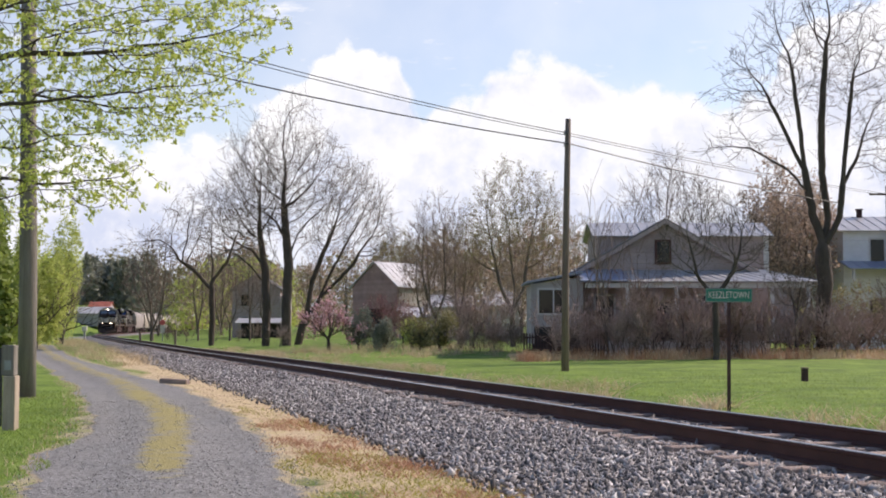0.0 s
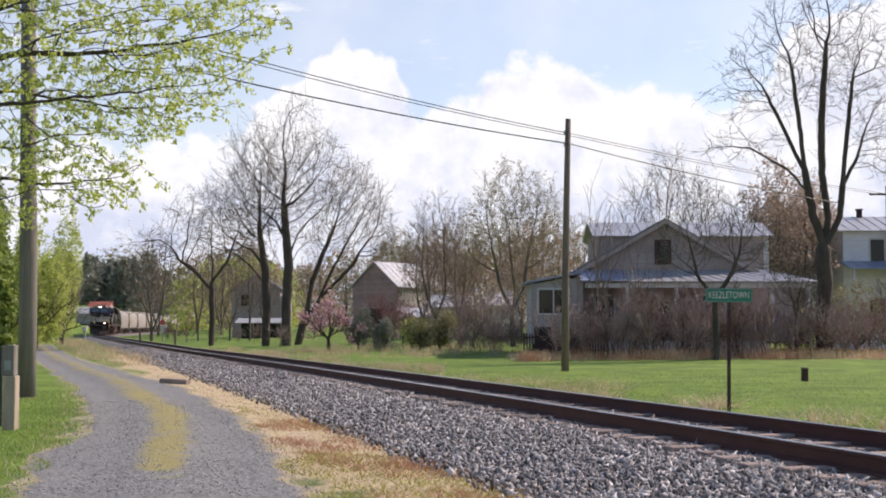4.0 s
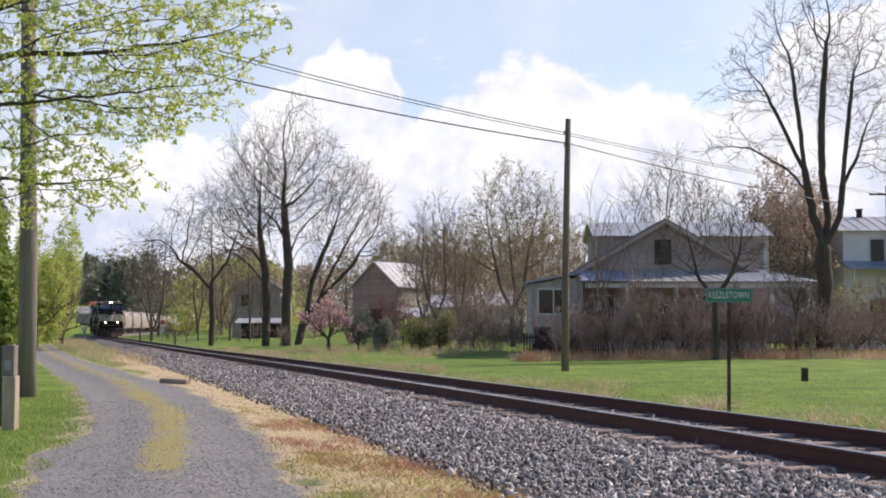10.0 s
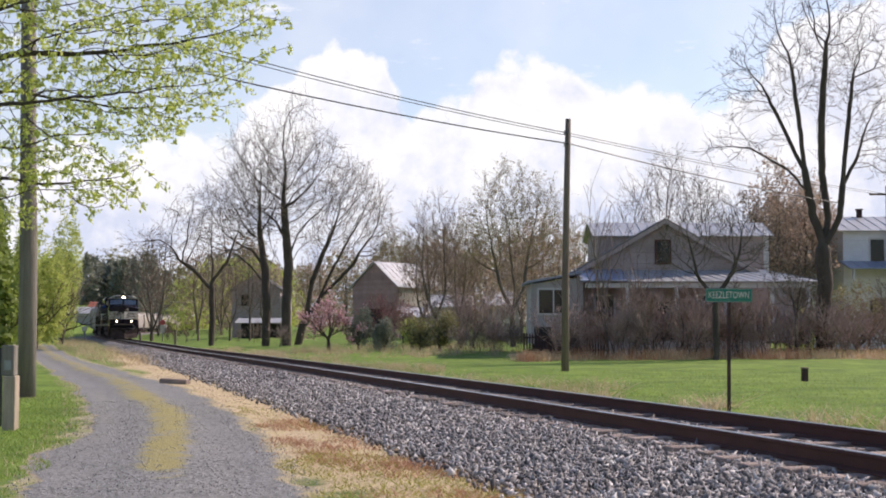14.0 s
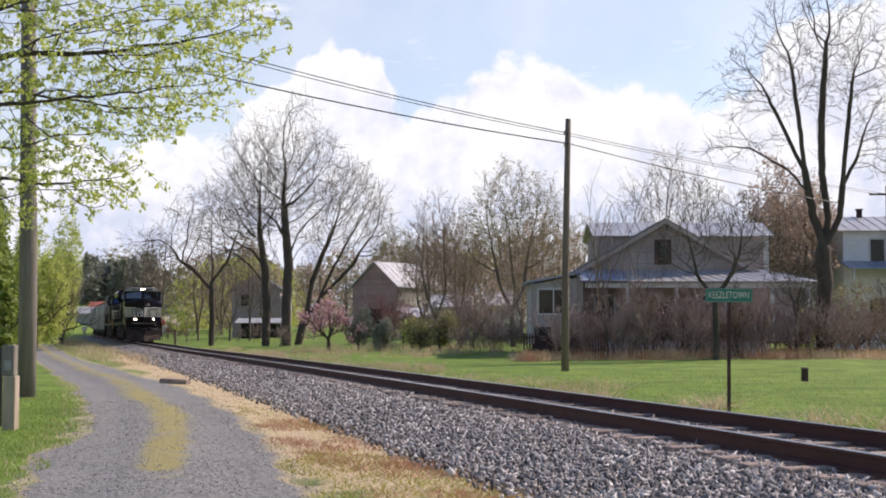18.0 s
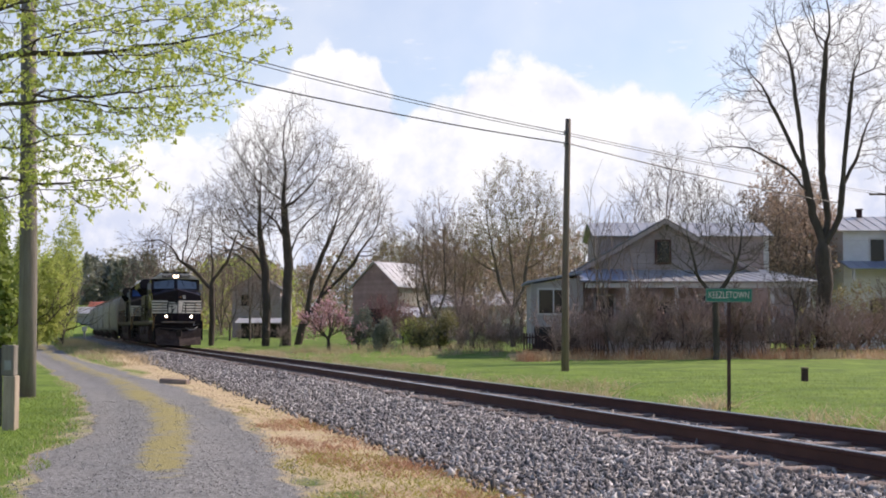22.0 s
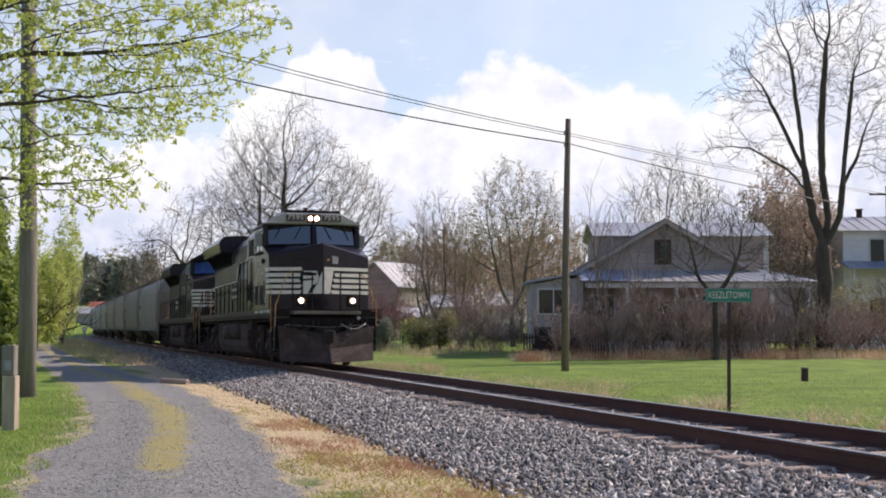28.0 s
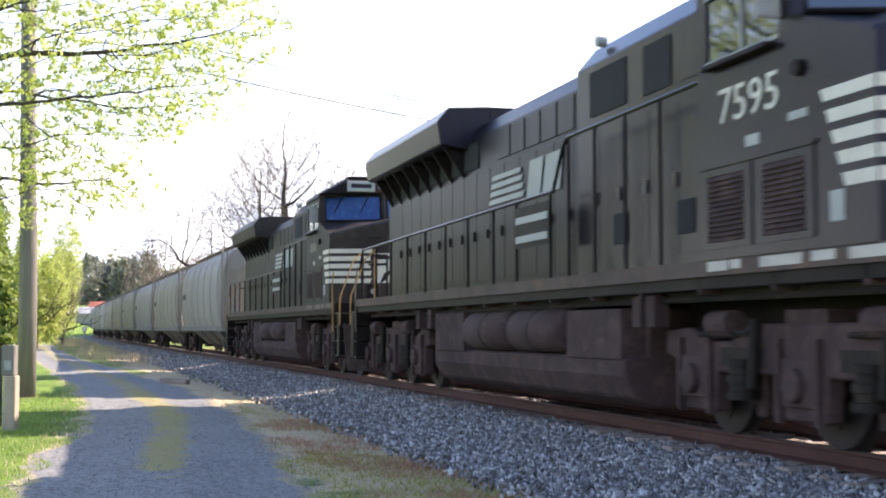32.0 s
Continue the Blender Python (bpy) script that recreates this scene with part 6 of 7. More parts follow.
def loco_truck(parent, cx):
    t = part("truck", Geo().box(cx - 2.5, cx + 2.5, -0.55, 0.55, 0.55, 0.95).box(cx - 0.35, cx + 0.35, -1.15, 1.15, 0.8, 1.2), M["underframe"], parent, "dusty three-axle truck")
    for s in (-1, 1):
        y0, y1 = (s * 1.02, s * 1.2) if s > 0 else (s * 1.2, s * 1.02)
        outline = [(-2.75, 0.78), (-2.72, 1.02), (-2.2, 1.05), (-1.7, 0.92), (-1.3, 0.92), (-0.9, 1.08), (0.9, 1.08), (1.3, 0.92), (1.7, 0.92), (2.2, 1.05), (2.72, 1.02), (2.75, 0.78),
                   (2.45, 0.72), (2.4, 0.24), (1.62, 0.24), (1.58, 0.62), (0.42, 0.62), (0.38, 0.24), (-0.38, 0.24), (-0.42, 0.62), (-1.58, 0.62), (-1.62, 0.24), (-2.4, 0.24), (-2.45, 0.72)]
        f = t
        part("side_frame", Geo().prism([(cx + a, b) for a, b in outline], "y", y0, y1), M["underframe"], t, "", 0.02)
        for k in (-2.0, 0.0, 2.0):
            part("journal_box", Geo().box(cx + k - 0.26, cx + k + 0.26, s * 1.21 - 0.04, s * 1.21 + 0.06, 0.36, 0.78).drum((cx + k, s * 1.28, 0.55), "y", 0.15, 0.05, 14), M["underframe"], f, "", 0.015)
        for k in (-1.05, 1.05):
            g = Geo()
            for j in range(5):
                g.drum((cx + k, s * 1.2, 0.42 + 0.075 * j), "z", 0.12 if j % 2 else 0.145, 0.036, 12)
            part("spring", g, M["steel_dark"], f)
            part("damper", Geo().pipe([(cx + k + 0.28, s * 1.26, 0.5), (cx + k + 0.36, s * 1.26, 1.12)], 0.05, 8), M["steel_dark"], f)
        # dark panels laid on the side frame in place of shaded openings
        for k in (-1.05, 1.05):
            part("frame_recess", Geo().box(cx + k - 0.42, cx + k + 0.42, s * 1.2 - 0.006, s * 1.2 + 0.006, 0.68, 0.86), M["steel_dark"], f, "dark panel standing in for a shaded opening in the side frame", 0.004)
        for k in (-2.0, 0.0, 2.0):
            part("axle_guide", Geo().box(cx + k - 0.36, cx + k - 0.29, s * 1.23 - 0.03, s * 1.23 + 0.04, 0.22, 0.95), M["underframe"], f)
            part("axle_guide", Geo().box(cx + k + 0.29, cx + k + 0.36, s * 1.23 - 0.03, s * 1.23 + 0.04, 0.22, 0.95), M["underframe"], f)
        for k in (-1.35, 1.35):
            part("brake_cylinder", Geo().drum((cx + k, s * 1.22, 1.08), "x", 0.13, 0.22, 12), M["underframe"], f)
            part("brake_rod", Geo().pipe([(cx + k - 0.5, s * 1.24, 0.98), (cx + k + 0.5, s * 1.24, 1.0)], 0.03, 6), M["steel_dark"], f)
            part("brake_shoe", Geo().box(cx + k * 0.74 - 0.09, cx + k * 0.74 + 0.09, s * 0.95 - 0.1, s * 0.95 + 0.1, 0.22, 0.68), M["underframe"], f, "", 0.02)
        part("sand_pipe", Geo().pipe([(cx + 2.6, s * 1.1, 1.2), (cx + 2.7, s * 1.0, 0.7), (cx + 2.55, s * 0.8, 0.25)], 0.03, 6), M["steel_dark"], f)
    for k in (-2.0, 0.0, 2.0):
        wheelset(t, cx + k, 0.533)
        part("traction_motor", Geo().box(cx + k + 0.14, cx + k + 0.9, -0.66, 0.66, 0.16, 0.95), M["steel_dark"], t, "grimy traction motor", 0.06)


def nose_face(y, z, out=0.0):
    """A point on the wedge-shaped front of the nose."""
    return Vector((9.4 + 0.68 * (1 - abs(y) / 1.52) + out, y, z))


def front_bar(parent, name, ya, yb, z0, z1, material, slant=0.0, label="", out=0.004):
    """A flat painted bar on one half of the nose's front."""
    g = Geo()
    ring = lambda o: [nose_face(ya, z0, o), nose_face(yb + slant, z0, o), nose_face(yb, z1, o), nose_face(ya, z1, o)]
    g.loft([ring(0.0005), ring(out)])
    return part(name, g, material, parent, label)


def build_locomotive(first):
    lab = "dusty black diesel locomotive with white nose stripes and lit headlamps" if first else "second black diesel locomotive with striped nose, dull paint"
    t = thing("locomotive", lab, "locomotive", group="locomotives")
    black = M["black_paint"] if first else M["faded_black"]
    worn = M["black_hood"] if first else M["faded_black"]
    # frame and deck
    part("frame", Geo().box(-10.2, 10.2, -0.6, 0.6, 1.0, 1.5).box(-9.9, 9.9, -1.48, 1.48, 1.4, 1.655), M["black_dull"], t, "", 0.01)
    for s in (-1, 1):
        part("side_sill", Geo().box(-9.9, 9.9, s * 1.50 - 0.02, s * 1.50 + 0.02, 1.52, 1.67), M["sill_dark"], t, "scuffed and rusty sill edge")
        for k, (a, b) in enumerate(((6.6, 7.0), (7.05, 7.25), (7.6, 8.3), (8.45, 8.8), (9.0, 9.6))):
            part("reflective_strip", Geo().box(a, b, s * 1.522 - 0.002, s * 1.522 + 0.002, 1.56 + 0.01 * (k % 2), 1.65), M["cream"] if first else M["sill_grey"], t, "peeling pale reflective strip")
        part("under_sill", Geo().box(-9.6, 9.6, s * 1.24 - 0.02, s * 1.24 + 0.02, 1.3, 1.5), M["steel_dark"], t)
        for k in range(14):
            part("sill_bracket", Geo().box(-9.2 + 1.41 * k, -9.14 + 1.41 * k, s * 1.36 - 0.12, s * 1.36 + 0.12, 1.36, 1.52), M["underframe"], t)
    # pilot, plough and coupler at both ends
    for e in (1, -1):
        top = [Vector((e * 10.60, -1.42, 1.18)), Vector((e * 10.95, 0, 0.90)), Vector((e * 10.60, 1.42, 1.18))]
        low = [Vector((e * 10.78, -1.36, 0.15)), Vector((e * 11.42, 0, 0.10)), Vector((e * 10.78, 1.36, 0.15))]
        back = Vector((-e * 0.06, 0, 0))
        if e > 0:
            g = Geo()
            for a, b in ((0, 1), (1, 2)):
                mid = lambda p, q: (p + q) / 2 + Vector((-e * 0.06, 0, 0))
                ring1 = [low[a], mid(low[a], top[a]), top[a], top[a] + back, mid(low[a], top[a]) + back, low[a] + back]
                ring2 = [low[b], mid(low[b], top[b]), top[b], top[b] + back, mid(low[b], top[b]) + back, low[b] + back]
                g.loft([ring1, ring2])
            part("snow_plough", g, M["plough_steel"], t, "dusty curved steel plough")
        part("pilot", Geo().box(min(e * 10.2, e * 10.5), max(e * 10.2, e * 10.5), -1.5, 1.5, 0.45, 1.42), M["black_dull"], t, "", 0.02)
        part("end_deck", Geo().box(min(e * 9.8, e * 10.72), max(e * 9.8, e * 10.72), -1.0, 1.0, 1.50, 1.6), M["sill_grey"], t, "scuffed anti-climber deck", 0.015)
        cp = part("coupler", Geo().box(min(e * 10.4, e * 10.95), max(e * 10.4, e * 10.95), -0.09, 0.09, 0.74, 0.98).box(min(e * 10.88, e * 11.12), max(e * 10.88, e * 11.12), -0.17, 0.13, 0.68, 1.04), M["steel_dark"], t, "worn steel coupler", 0.03)
        part("knuckle", Geo().drum((e * 11.08, 0.08, 0.86), "z", 0.08, 0.15, 10), M["steel_dark"], cp)
        for k, (ya, yb, sag) in enumerate(((0.4, 1.15, 0.16), (-0.4, -1.1, 0.2), (0.25, 0.7, 0.3), (-0.25, -0.75, 0.34))):
            pts = [Vector((e * (10.66 + 0.16 * math.sin(math.pi * i / 8)), ya + (yb - ya) * i / 8, 1.24 - 4 * sag * (i / 8) * (1 - i / 8))) for i in range(9)]
            part("air_hose", Geo().pipe(pts, 0.02, 7), M["hose"] if k == 0 else M["steel_dark"], t, smooth=True)
            part("hose_end", Geo().drum((e * 10.66, ya, 1.27), "z", 0.035, 0.05, 8), M["steel_dark"], t)
        part("uncoupling_lever", Geo().pipe([(e * 10.58, -1.35, 1.05), (e * 10.62, -1.2, 1.2), (e * 10.64, 0.0, 1.12), (e * 10.62, 1.2, 1.2), (e * 10.58, 1.35, 1.05)], 0.018, 6), M["sill_grey"], t, "bent uncoupling lever")
        part("draft_gear", Geo().box(min(e * 10.45, e * 10.75), max(e * 10.45, e * 10.75), -0.3, 0.3, 0.62, 1.1), M["steel_dark"], t, "", 0.03)
        for k in range(5):
            y = 0.62 + 0.14 * k
            part("brake_hose", Geo().pipe([(e * 10.53, y, 1.38), (e * 10.60, y + 0.02, 1.32), (e * 10.62, y + 0.03, 1.2), (e * 10.58, y - 0.02, 1.08 + 0.03 * (k % 3))], 0.02, 6), M["steel_dark"], t, smooth=True)
            part("hose_coupling", Geo().drum((e * 10.58, y - 0.02, 1.06 + 0.03 * (k % 3)), "z", 0.032, 0.05, 8), M["hose"] if k % 2 else M["steel_dark"], t)
        part("valve_cap", Geo().drum((e * 10.66, 0.95, 1.4), "x", 0.055, 0.03, 12), M["hose"], t, "pale round valve cap")
        # steps at the corners
        for s in (-1, 1):
            x0, x1 = sorted((e * 9.92, e * 10.5))
            w = part("step_well", Geo().box(x0, x0 + 0.025, s * 1.28 - 0.22, s * 1.28 + 0.22, 0.42, 1.6).box(x1 - 0.025, x1, s * 1.28 - 0.22, s * 1.28 + 0.22, 0.42, 1.6), M["black_dull"], t)
            for z in (0.45, 0.78, 1.1, 1.4):
                part("tread", Geo().box(x0, x1, s * 1.28 - 0.2, s * 1.28 + 0.22, z, z + 0.03), M["sill_grey"], w)
            part("grab_rail", Geo().pipe([(e * 9.86, s * 1.52, 1.0), (e * 9.86, s * 1.54, 2.0), (e * 9.8, s * 1.5, 2.35)], 0.016, 7), M["yellow_paint"] if e > 0 else M["sill_grey"], t, "yellow grab rail")
            part("grab_rail", Geo().pipe([(e * 10.55, s * 1.5, 1.15), (e * 10.55, s * 1.5, 1.75), (e * 10.5, s * 1.2, 2.55), (e * 10.4, s * 1.0, 2.75)], 0.017, 7), M["yellow_paint"], t, "yellow grab rail")
    # front platform rails
    for y in (-1.0, -0.42, 0.42, 1.0):
        part("rail_post", Geo().pipe([(10.55, y, 1.58), (10.55, y, 2.72)], 0.024, 7), M["black_dull"], t)
    for y0, y1 in ((-1.0, -0.42), (0.42, 1.0)):
        part("end_rail", Geo().pipe([(10.55, y0, 2.72), (10.55, y1, 2.72)], 0.022, 7), M["black_dull"], t)
    for s in (-1, 1):
        housing = part("ditch_light", Geo().box(10.42, 10.66, s * 0.765 - 0.15, s * 0.765 + 0.15, 1.72, 2.06), M["black_dull"], t, "boxed ditch light", 0.02)
        part("lens", Geo().drum((10.665, s * 0.765, 1.9), "x", 0.062, 0.014, 18), M["ditchlamp"] if first else M["hose"], housing)
        # on the first locomotive the rim glows to draw the lamp's halo
        part("lamp_rim", Geo().drum((10.663, s * 0.765, 1.9), "x", 0.092, 0.010, 18), M["lamp_halo"] if first else M["steel_dark"], housing)
    # nose: a wedge that slopes up to the windscreen
    ys = [-1.52, -0.76, 0.0, 0.76, 1.52]
    rings = []
    for y in ys:
        k = 1 - abs(y) / 1.52
        zf, zb = 3.27 + 0.36 * k ** 0.9, 3.63 + 0.1 * k
        rings.append([Vector((8.15, y, 1.655)), nose_face(y, 1.655), nose_face(y, zf - 0.05), nose_face(y, zf) - Vector((0.06, 0, 0)), Vector((8.15, y, zb))])
    nose = part("nose", Geo().loft(rings), black, t, "", 0.0)
    part("nose_door", Geo().loft([[nose_face(-0.50, 1.75, 0.002), nose_face(-0.02, 1.75, 0.002), nose_face(-0.02, 3.3, 0.002), nose_face(-0.50, 3.3, 0.002)],
                                  [nose_face(-0.50, 1.75, 0.0035), nose_face(-0.02, 1.75, 0.0035), nose_face(-0.02, 3.3, 0.0035), nose_face(-0.50, 3.3, 0.0035)]]), black, nose)
    part("nose_window", Geo().loft([[nose_face(y, z, o) for y, z in ((0.30, 3.02), (0.48, 3.02), (0.5, 3.22), (0.30, 3.26))] for o in (0.004, 0.015)]), M["hose"], nose, "small framed nose window")
    part("marker_lamp", Geo().loft([[nose_face(y, z, o) for y, z in ((0.12, 3.1), (0.2, 3.1), (0.2, 3.16), (0.12, 3.16))] for o in (0.004, 0.02)]), M["yellow_paint"], nose, "amber marker")
    part("grab_bar", Geo().pipe([nose_face(-0.7, 3.15, 0.05), nose_face(-0.4, 3.15, 0.05)], 0.014, 6), M["black_dull"], nose)
    # painted stripes round the nose
    for i in range(5):
        z1 = 2.91 - 0.172 * i
        z0 = z1 - (0.105 if i else 0.1)
        for s in (-1, 1):
            front_bar(nose, "stripe", s * 1.515, -0.60 if s < 0 else (0.03 if i == 0 else 0.40 - 0.04 * i), z0, z1, M["white_paint"], s * 0.04 if i else 0.0)
            xa = 8.62 + 0.075 * i
            part("stripe", Geo().prism([(xa + 0.05, z0), (9.39, z0), (9.39, z1), (xa, z1)], "y", s * 1.523 - 0.002, s * 1.523 + 0.002), M["white_paint"], nose)
    front_bar(nose, "logo_panel", -0.56, -0.03, 2.12, 2.80, M["white_paint"], 0, "white emblem panel")
    front_bar(nose, "logo_panel", 0.03, 0.34, 2.12, 2.805, M["white_paint"], -0.12, "white emblem panel")
    shape = [(-0.30, 2.10), (-0.16, 2.18), (-0.2, 2.34), (-0.02, 2.45)], [(-0.02, 2.38), (0.26, 2.46), (0.20, 2.62), (0.02, 2.72)], [(0.02, 2.62), (0.16, 2.66), (0.12, 2.88), (-0.06, 2.84)], [(-0.5, 2.5), (-0.12, 2.52), (-0.12, 2.58), (-0.55, 2.56)], [(-0.5, 2.66), (-0.05, 2.66), (-0.05, 2.74), (-0.5, 2.74)]
    for quad in shape:
        part("emblem", Geo().loft([[nose_face(y - 0.14, z, o) for y, z in quad] for o in (0.0045, 0.0075)]), M["black_paint"], nose, "plain black emblem shape")
    # cab: walls with real window openings
    cab = part("cab", Geo().box(6.43, 6.5, -1.47, 1.47, 1.655, 4.25), black, t, "black cab bulkhead")
    for s in (-1, 1):
        part("cab_side", Geo().framed((6.43, 8.15, 1.655, 4.25), (6.62, 7.98, 3.5, 4.1), s * 1.495 - 0.025, s * 1.495 + 0.025), black, cab)
    part("interior", Geo().box(6.5, 8.0, -1.42, 1.42, 1.7, 2.9).box(6.7, 7.3, -1.1, -0.6, 2.9, 3.75).box(6.7, 7.3, 0.6, 1.1, 2.9, 3.75), M["dark_inside"], cab, "dark seats inside")
    # windscreen
    part("screen_frame", Geo().box(8.10, 8.16, -1.5, -1.38, 3.6, 4.30).box(8.10, 8.16, 1.38, 1.5, 3.6, 4.30).box(8.10, 8.16, -1.5, 1.5, 4.27, 4.34).box(8.09, 8.15, -1.5, 1.5, 3.6, 3.72), black, cab, "")
    part("screen_post", Geo().pipe([(8.50, 0, 3.66), (8.36, 0, 4.33)], 0.06, 8), black, cab)
    for s in (-1, 1):
        screen = lambda y, z, o=0.0: Vector((8.50 - 0.26 * abs(y) - 0.235 * (z - 3.71) + o, y, z))
        part("windscreen", Geo().loft([[screen(s * y, z, o) for y, z in ((0.08, 3.68), (1.36, 3.66), (1.36, 4.28), (0.08, 4.28))] for o in (-0.012, 0.0)]), M["blue_shade"] if not first else M["cab_glass"], cab, "dark tinted windscreen")
        rim = [screen(s * y, z, 0.012) for y, z in ((0.08, 3.68), (1.36, 3.66), (1.36, 4.28), (0.08, 4.28), (0.08, 3.68))]
        part("gasket", Geo().pipe(rim, 0.028, 6), M["black_dull"], cab)
        for k in (0.35, 0.95):
            part("wiper", Geo().pipe([screen(s * k, 4.27, 0.03), screen(s * (k + 0.22), 3.85, 0.02)], 0.012, 5), M["black_dull"], cab)
        wf = part("side_window_frame", Geo().box(6.62, 7.98, s * 1.525 - 0.01, s * 1.525 + 0.01, 3.46, 3.5).box(6.62, 7.98, s * 1.525 - 0.01, s * 1.525 + 0.01, 4.08, 4.12).box(7.28, 7.32, s * 1.51 - 0.01, s * 1.51 + 0.01, 3.5, 4.1), M["hose"], t, "framed sliding cab window")
        for a, b in ((6.63, 7.28), (7.32, 7.97)):
            part("pane", Geo().box(a, b, s * 1.495 - 0.004, s * 1.495 + 0.004, 3.51, 4.09), M["cab_glass"], wf)
        part("arm_rest", Geo().box(6.7, 7.9, s * 1.57 - 0.05, s * 1.57 + 0.05, 3.4, 3.45), M["black_dull"], cab, "", 0.01)
        part("mirror", Geo().box(7.98, 8.03, s * 1.62 - 0.12, s * 1.62 + 0.1, 3.62, 4.02), M["hose"], cab, "small wing mirror", 0.01)
        # louvred panel below the number
        for a in (6.52, 7.56):
            lf = part("louvre", Geo().box(a, a + 0.96, s * 1.527 - 0.008, s * 1.527 + 0.008, 1.76, 1.82).box(a, a + 0.96, s * 1.527 - 0.008, s * 1.527 + 0.008, 2.43, 2.49).box(a, a + 0.14, s * 1.527 - 0.008, s * 1.527 + 0.008, 1.82, 2.43).box(a + 0.82, a + 0.96, s * 1.527 - 0.008, s * 1.527 + 0.008, 1.82, 2.43), black, t)
            for j in range(13):
                z = 1.83 + j * 0.046
                part("slat", Geo().prism([(s * 1.52, z), (s * 1.548, z - 0.01), (s * 1.552, z - 0.004), (s * 1.524, z + 0.042)], "x", a + 0.14, a + 0.82), M["underframe"], lf)
        part("panel_ledge", Geo().box(6.45, 8.55, s * 1.53 - 0.015, s * 1.53 + 0.02, 2.5, 2.54), black, cab)
        if first:
            me = letters("7595", 0.33)
            me.transform(Matrix.Translation((7.42, s * 1.524, 3.03)) @ (Matrix.Identity(4) if s < 0 else Matrix.Rotation(math.pi, 4, "Z")) @ Matrix.Diagonal((1.25, 1, 1, 1)))
            part("road_number", me, M["white_paint"], cab, "off-white road number")
        else:
            part("road_number", Geo().box(7.0, 7.85, s * 1.524 - 0.002, s * 1.524 + 0.002, 2.95, 3.16), M["sill_grey"], cab, "faded road number")
        for a, b, c, d in ((7.38, 7.62, 2.62, 2.72), (8.12, 8.42, 2.74, 2.81)):
            part("builder_mark", Geo().box(a, b, s * 1.524 - 0.002, s * 1.524 + 0.002, c, d), M["grey_logo"], cab, "small pale marking")
        part("stencil", Geo().box(8.75, 8.95, s * 1.526 - 0.002, s * 1.526 + 0.002, 1.86, 2.1), M["grey_logo"], cab, "pale stencil patch")
        part("vent_knob", Geo().drum((8.3, s * 1.54, 3.15), "y", 0.07, 0.03, 12), M["black_dull"], cab)
    # roof with slanted shoulders
    prof = [(-1.56, 4.22), (-1.5, 4.32), (-0.88, 4.70), (0.88, 4.70), (1.5, 4.32), (1.56, 4.22)]
    roof = part("cab_roof", Geo().prism(prof, "x", 6.4, 8.1), M["black_dull"], t, "", 0.01)
    part("roof_front", Geo().loft([[Vector((8.1, a, max(b, 4.30))) for a, b in prof], [Vector((8.40, a * 0.97, 4.32 + max(b - 4.30, 0) * 0.82)) for a, b in prof]]), M["cream"] if first else M["black_dull"], roof, "dusty pale roof front" if first else "dark roof front")
    for s in (-1, 1):
        nb = part("number_board", Geo().box(8.36, 8.47, s * 0.56 - 0.34, s * 0.56 + 0.34, 4.36, 4.62), M["grey_logo"], t, "boxed number board", 0.015)
        if first:
            me = letters("7595", 0.15)
            me.transform(Matrix.Translation((8.479, s * 0.56, 4.5)) @ Matrix.Rotation(math.pi / 2, 4, "Z") @ Matrix.Diagonal((1.25, 1, 1, 1)))
            part("board_number", me, M["white_paint"], nb, "pale digits")
            part("board_face", Geo().box(8.468, 8.475, s * 0.56 - 0.3, s * 0.56 + 0.3, 4.39, 4.59), M["sill_dark"], nb, "dark grey board face")
        else:
            part("board_number", Geo().box(8.469, 8.474, s * 0.56 - 0.25, s * 0.56 + 0.25, 4.45, 4.55), M["black_paint"], nb)
    part("roof_lip", Geo().box(8.0, 8.34, -0.86, 0.86, 4.66, 4.74), M["black_dull"], roof, "", 0.01)
    hl = part("headlight", Geo().box(8.36, 8.46, -0.215, 0.215, 4.35, 4.61), M["rail_side"], t, "red-brown headlight housing", 0.02)
    for s in (-1, 1):
        part("lamp", Geo().drum((8.465, s * 0.1, 4.48), "x", 0.06, 0.014, 18), M["headlamp"] if first else M["hose"], hl)
        # glowing rim again stands in for the halo when the lamps are lit
        part("lamp_rim", Geo().drum((8.463, s * 0.1, 4.48), "x", 0.088, 0.010, 18), M["lamp_halo"] if first else M["steel_dark"], hl)
    for x, y, h in ((7.2, 0.3, 0.1), (7.6, -0.5, 0.08), (6.9, 0.7, 0.12), (7.9, 0.05, 0.07)):
        part("roof_fitting", Geo().drum((x, y, 4.72 + h / 2), "z", 0.11, h / 2, 12), M["black_dull"], roof)
    part("horn", Geo().pipe([(6.7, 0.0, 4.74), (6.7, 0.0, 4.85), (7.05, 0.0, 4.88)], [0.03, 0.03, 0.07], 8), M["steel_dark"], roof)
    # hood in sections
    sect = lambda w, top: [(-w, 1.66), (w, 1.66), (w, top - 0.3), (w - 0.25, top), (-w + 0.25, top), (-w, top - 0.3)]
    aux = part("equipment_cabin", Geo().prism(sect(1.2, 4.52), "x", 2.4, 6.43), black, t, "", 0.015)
    hood = part("hood", Geo().prism(sect(0.98, 4.42), "x", -9.1, 2.4), worn, t, "", 0.015)
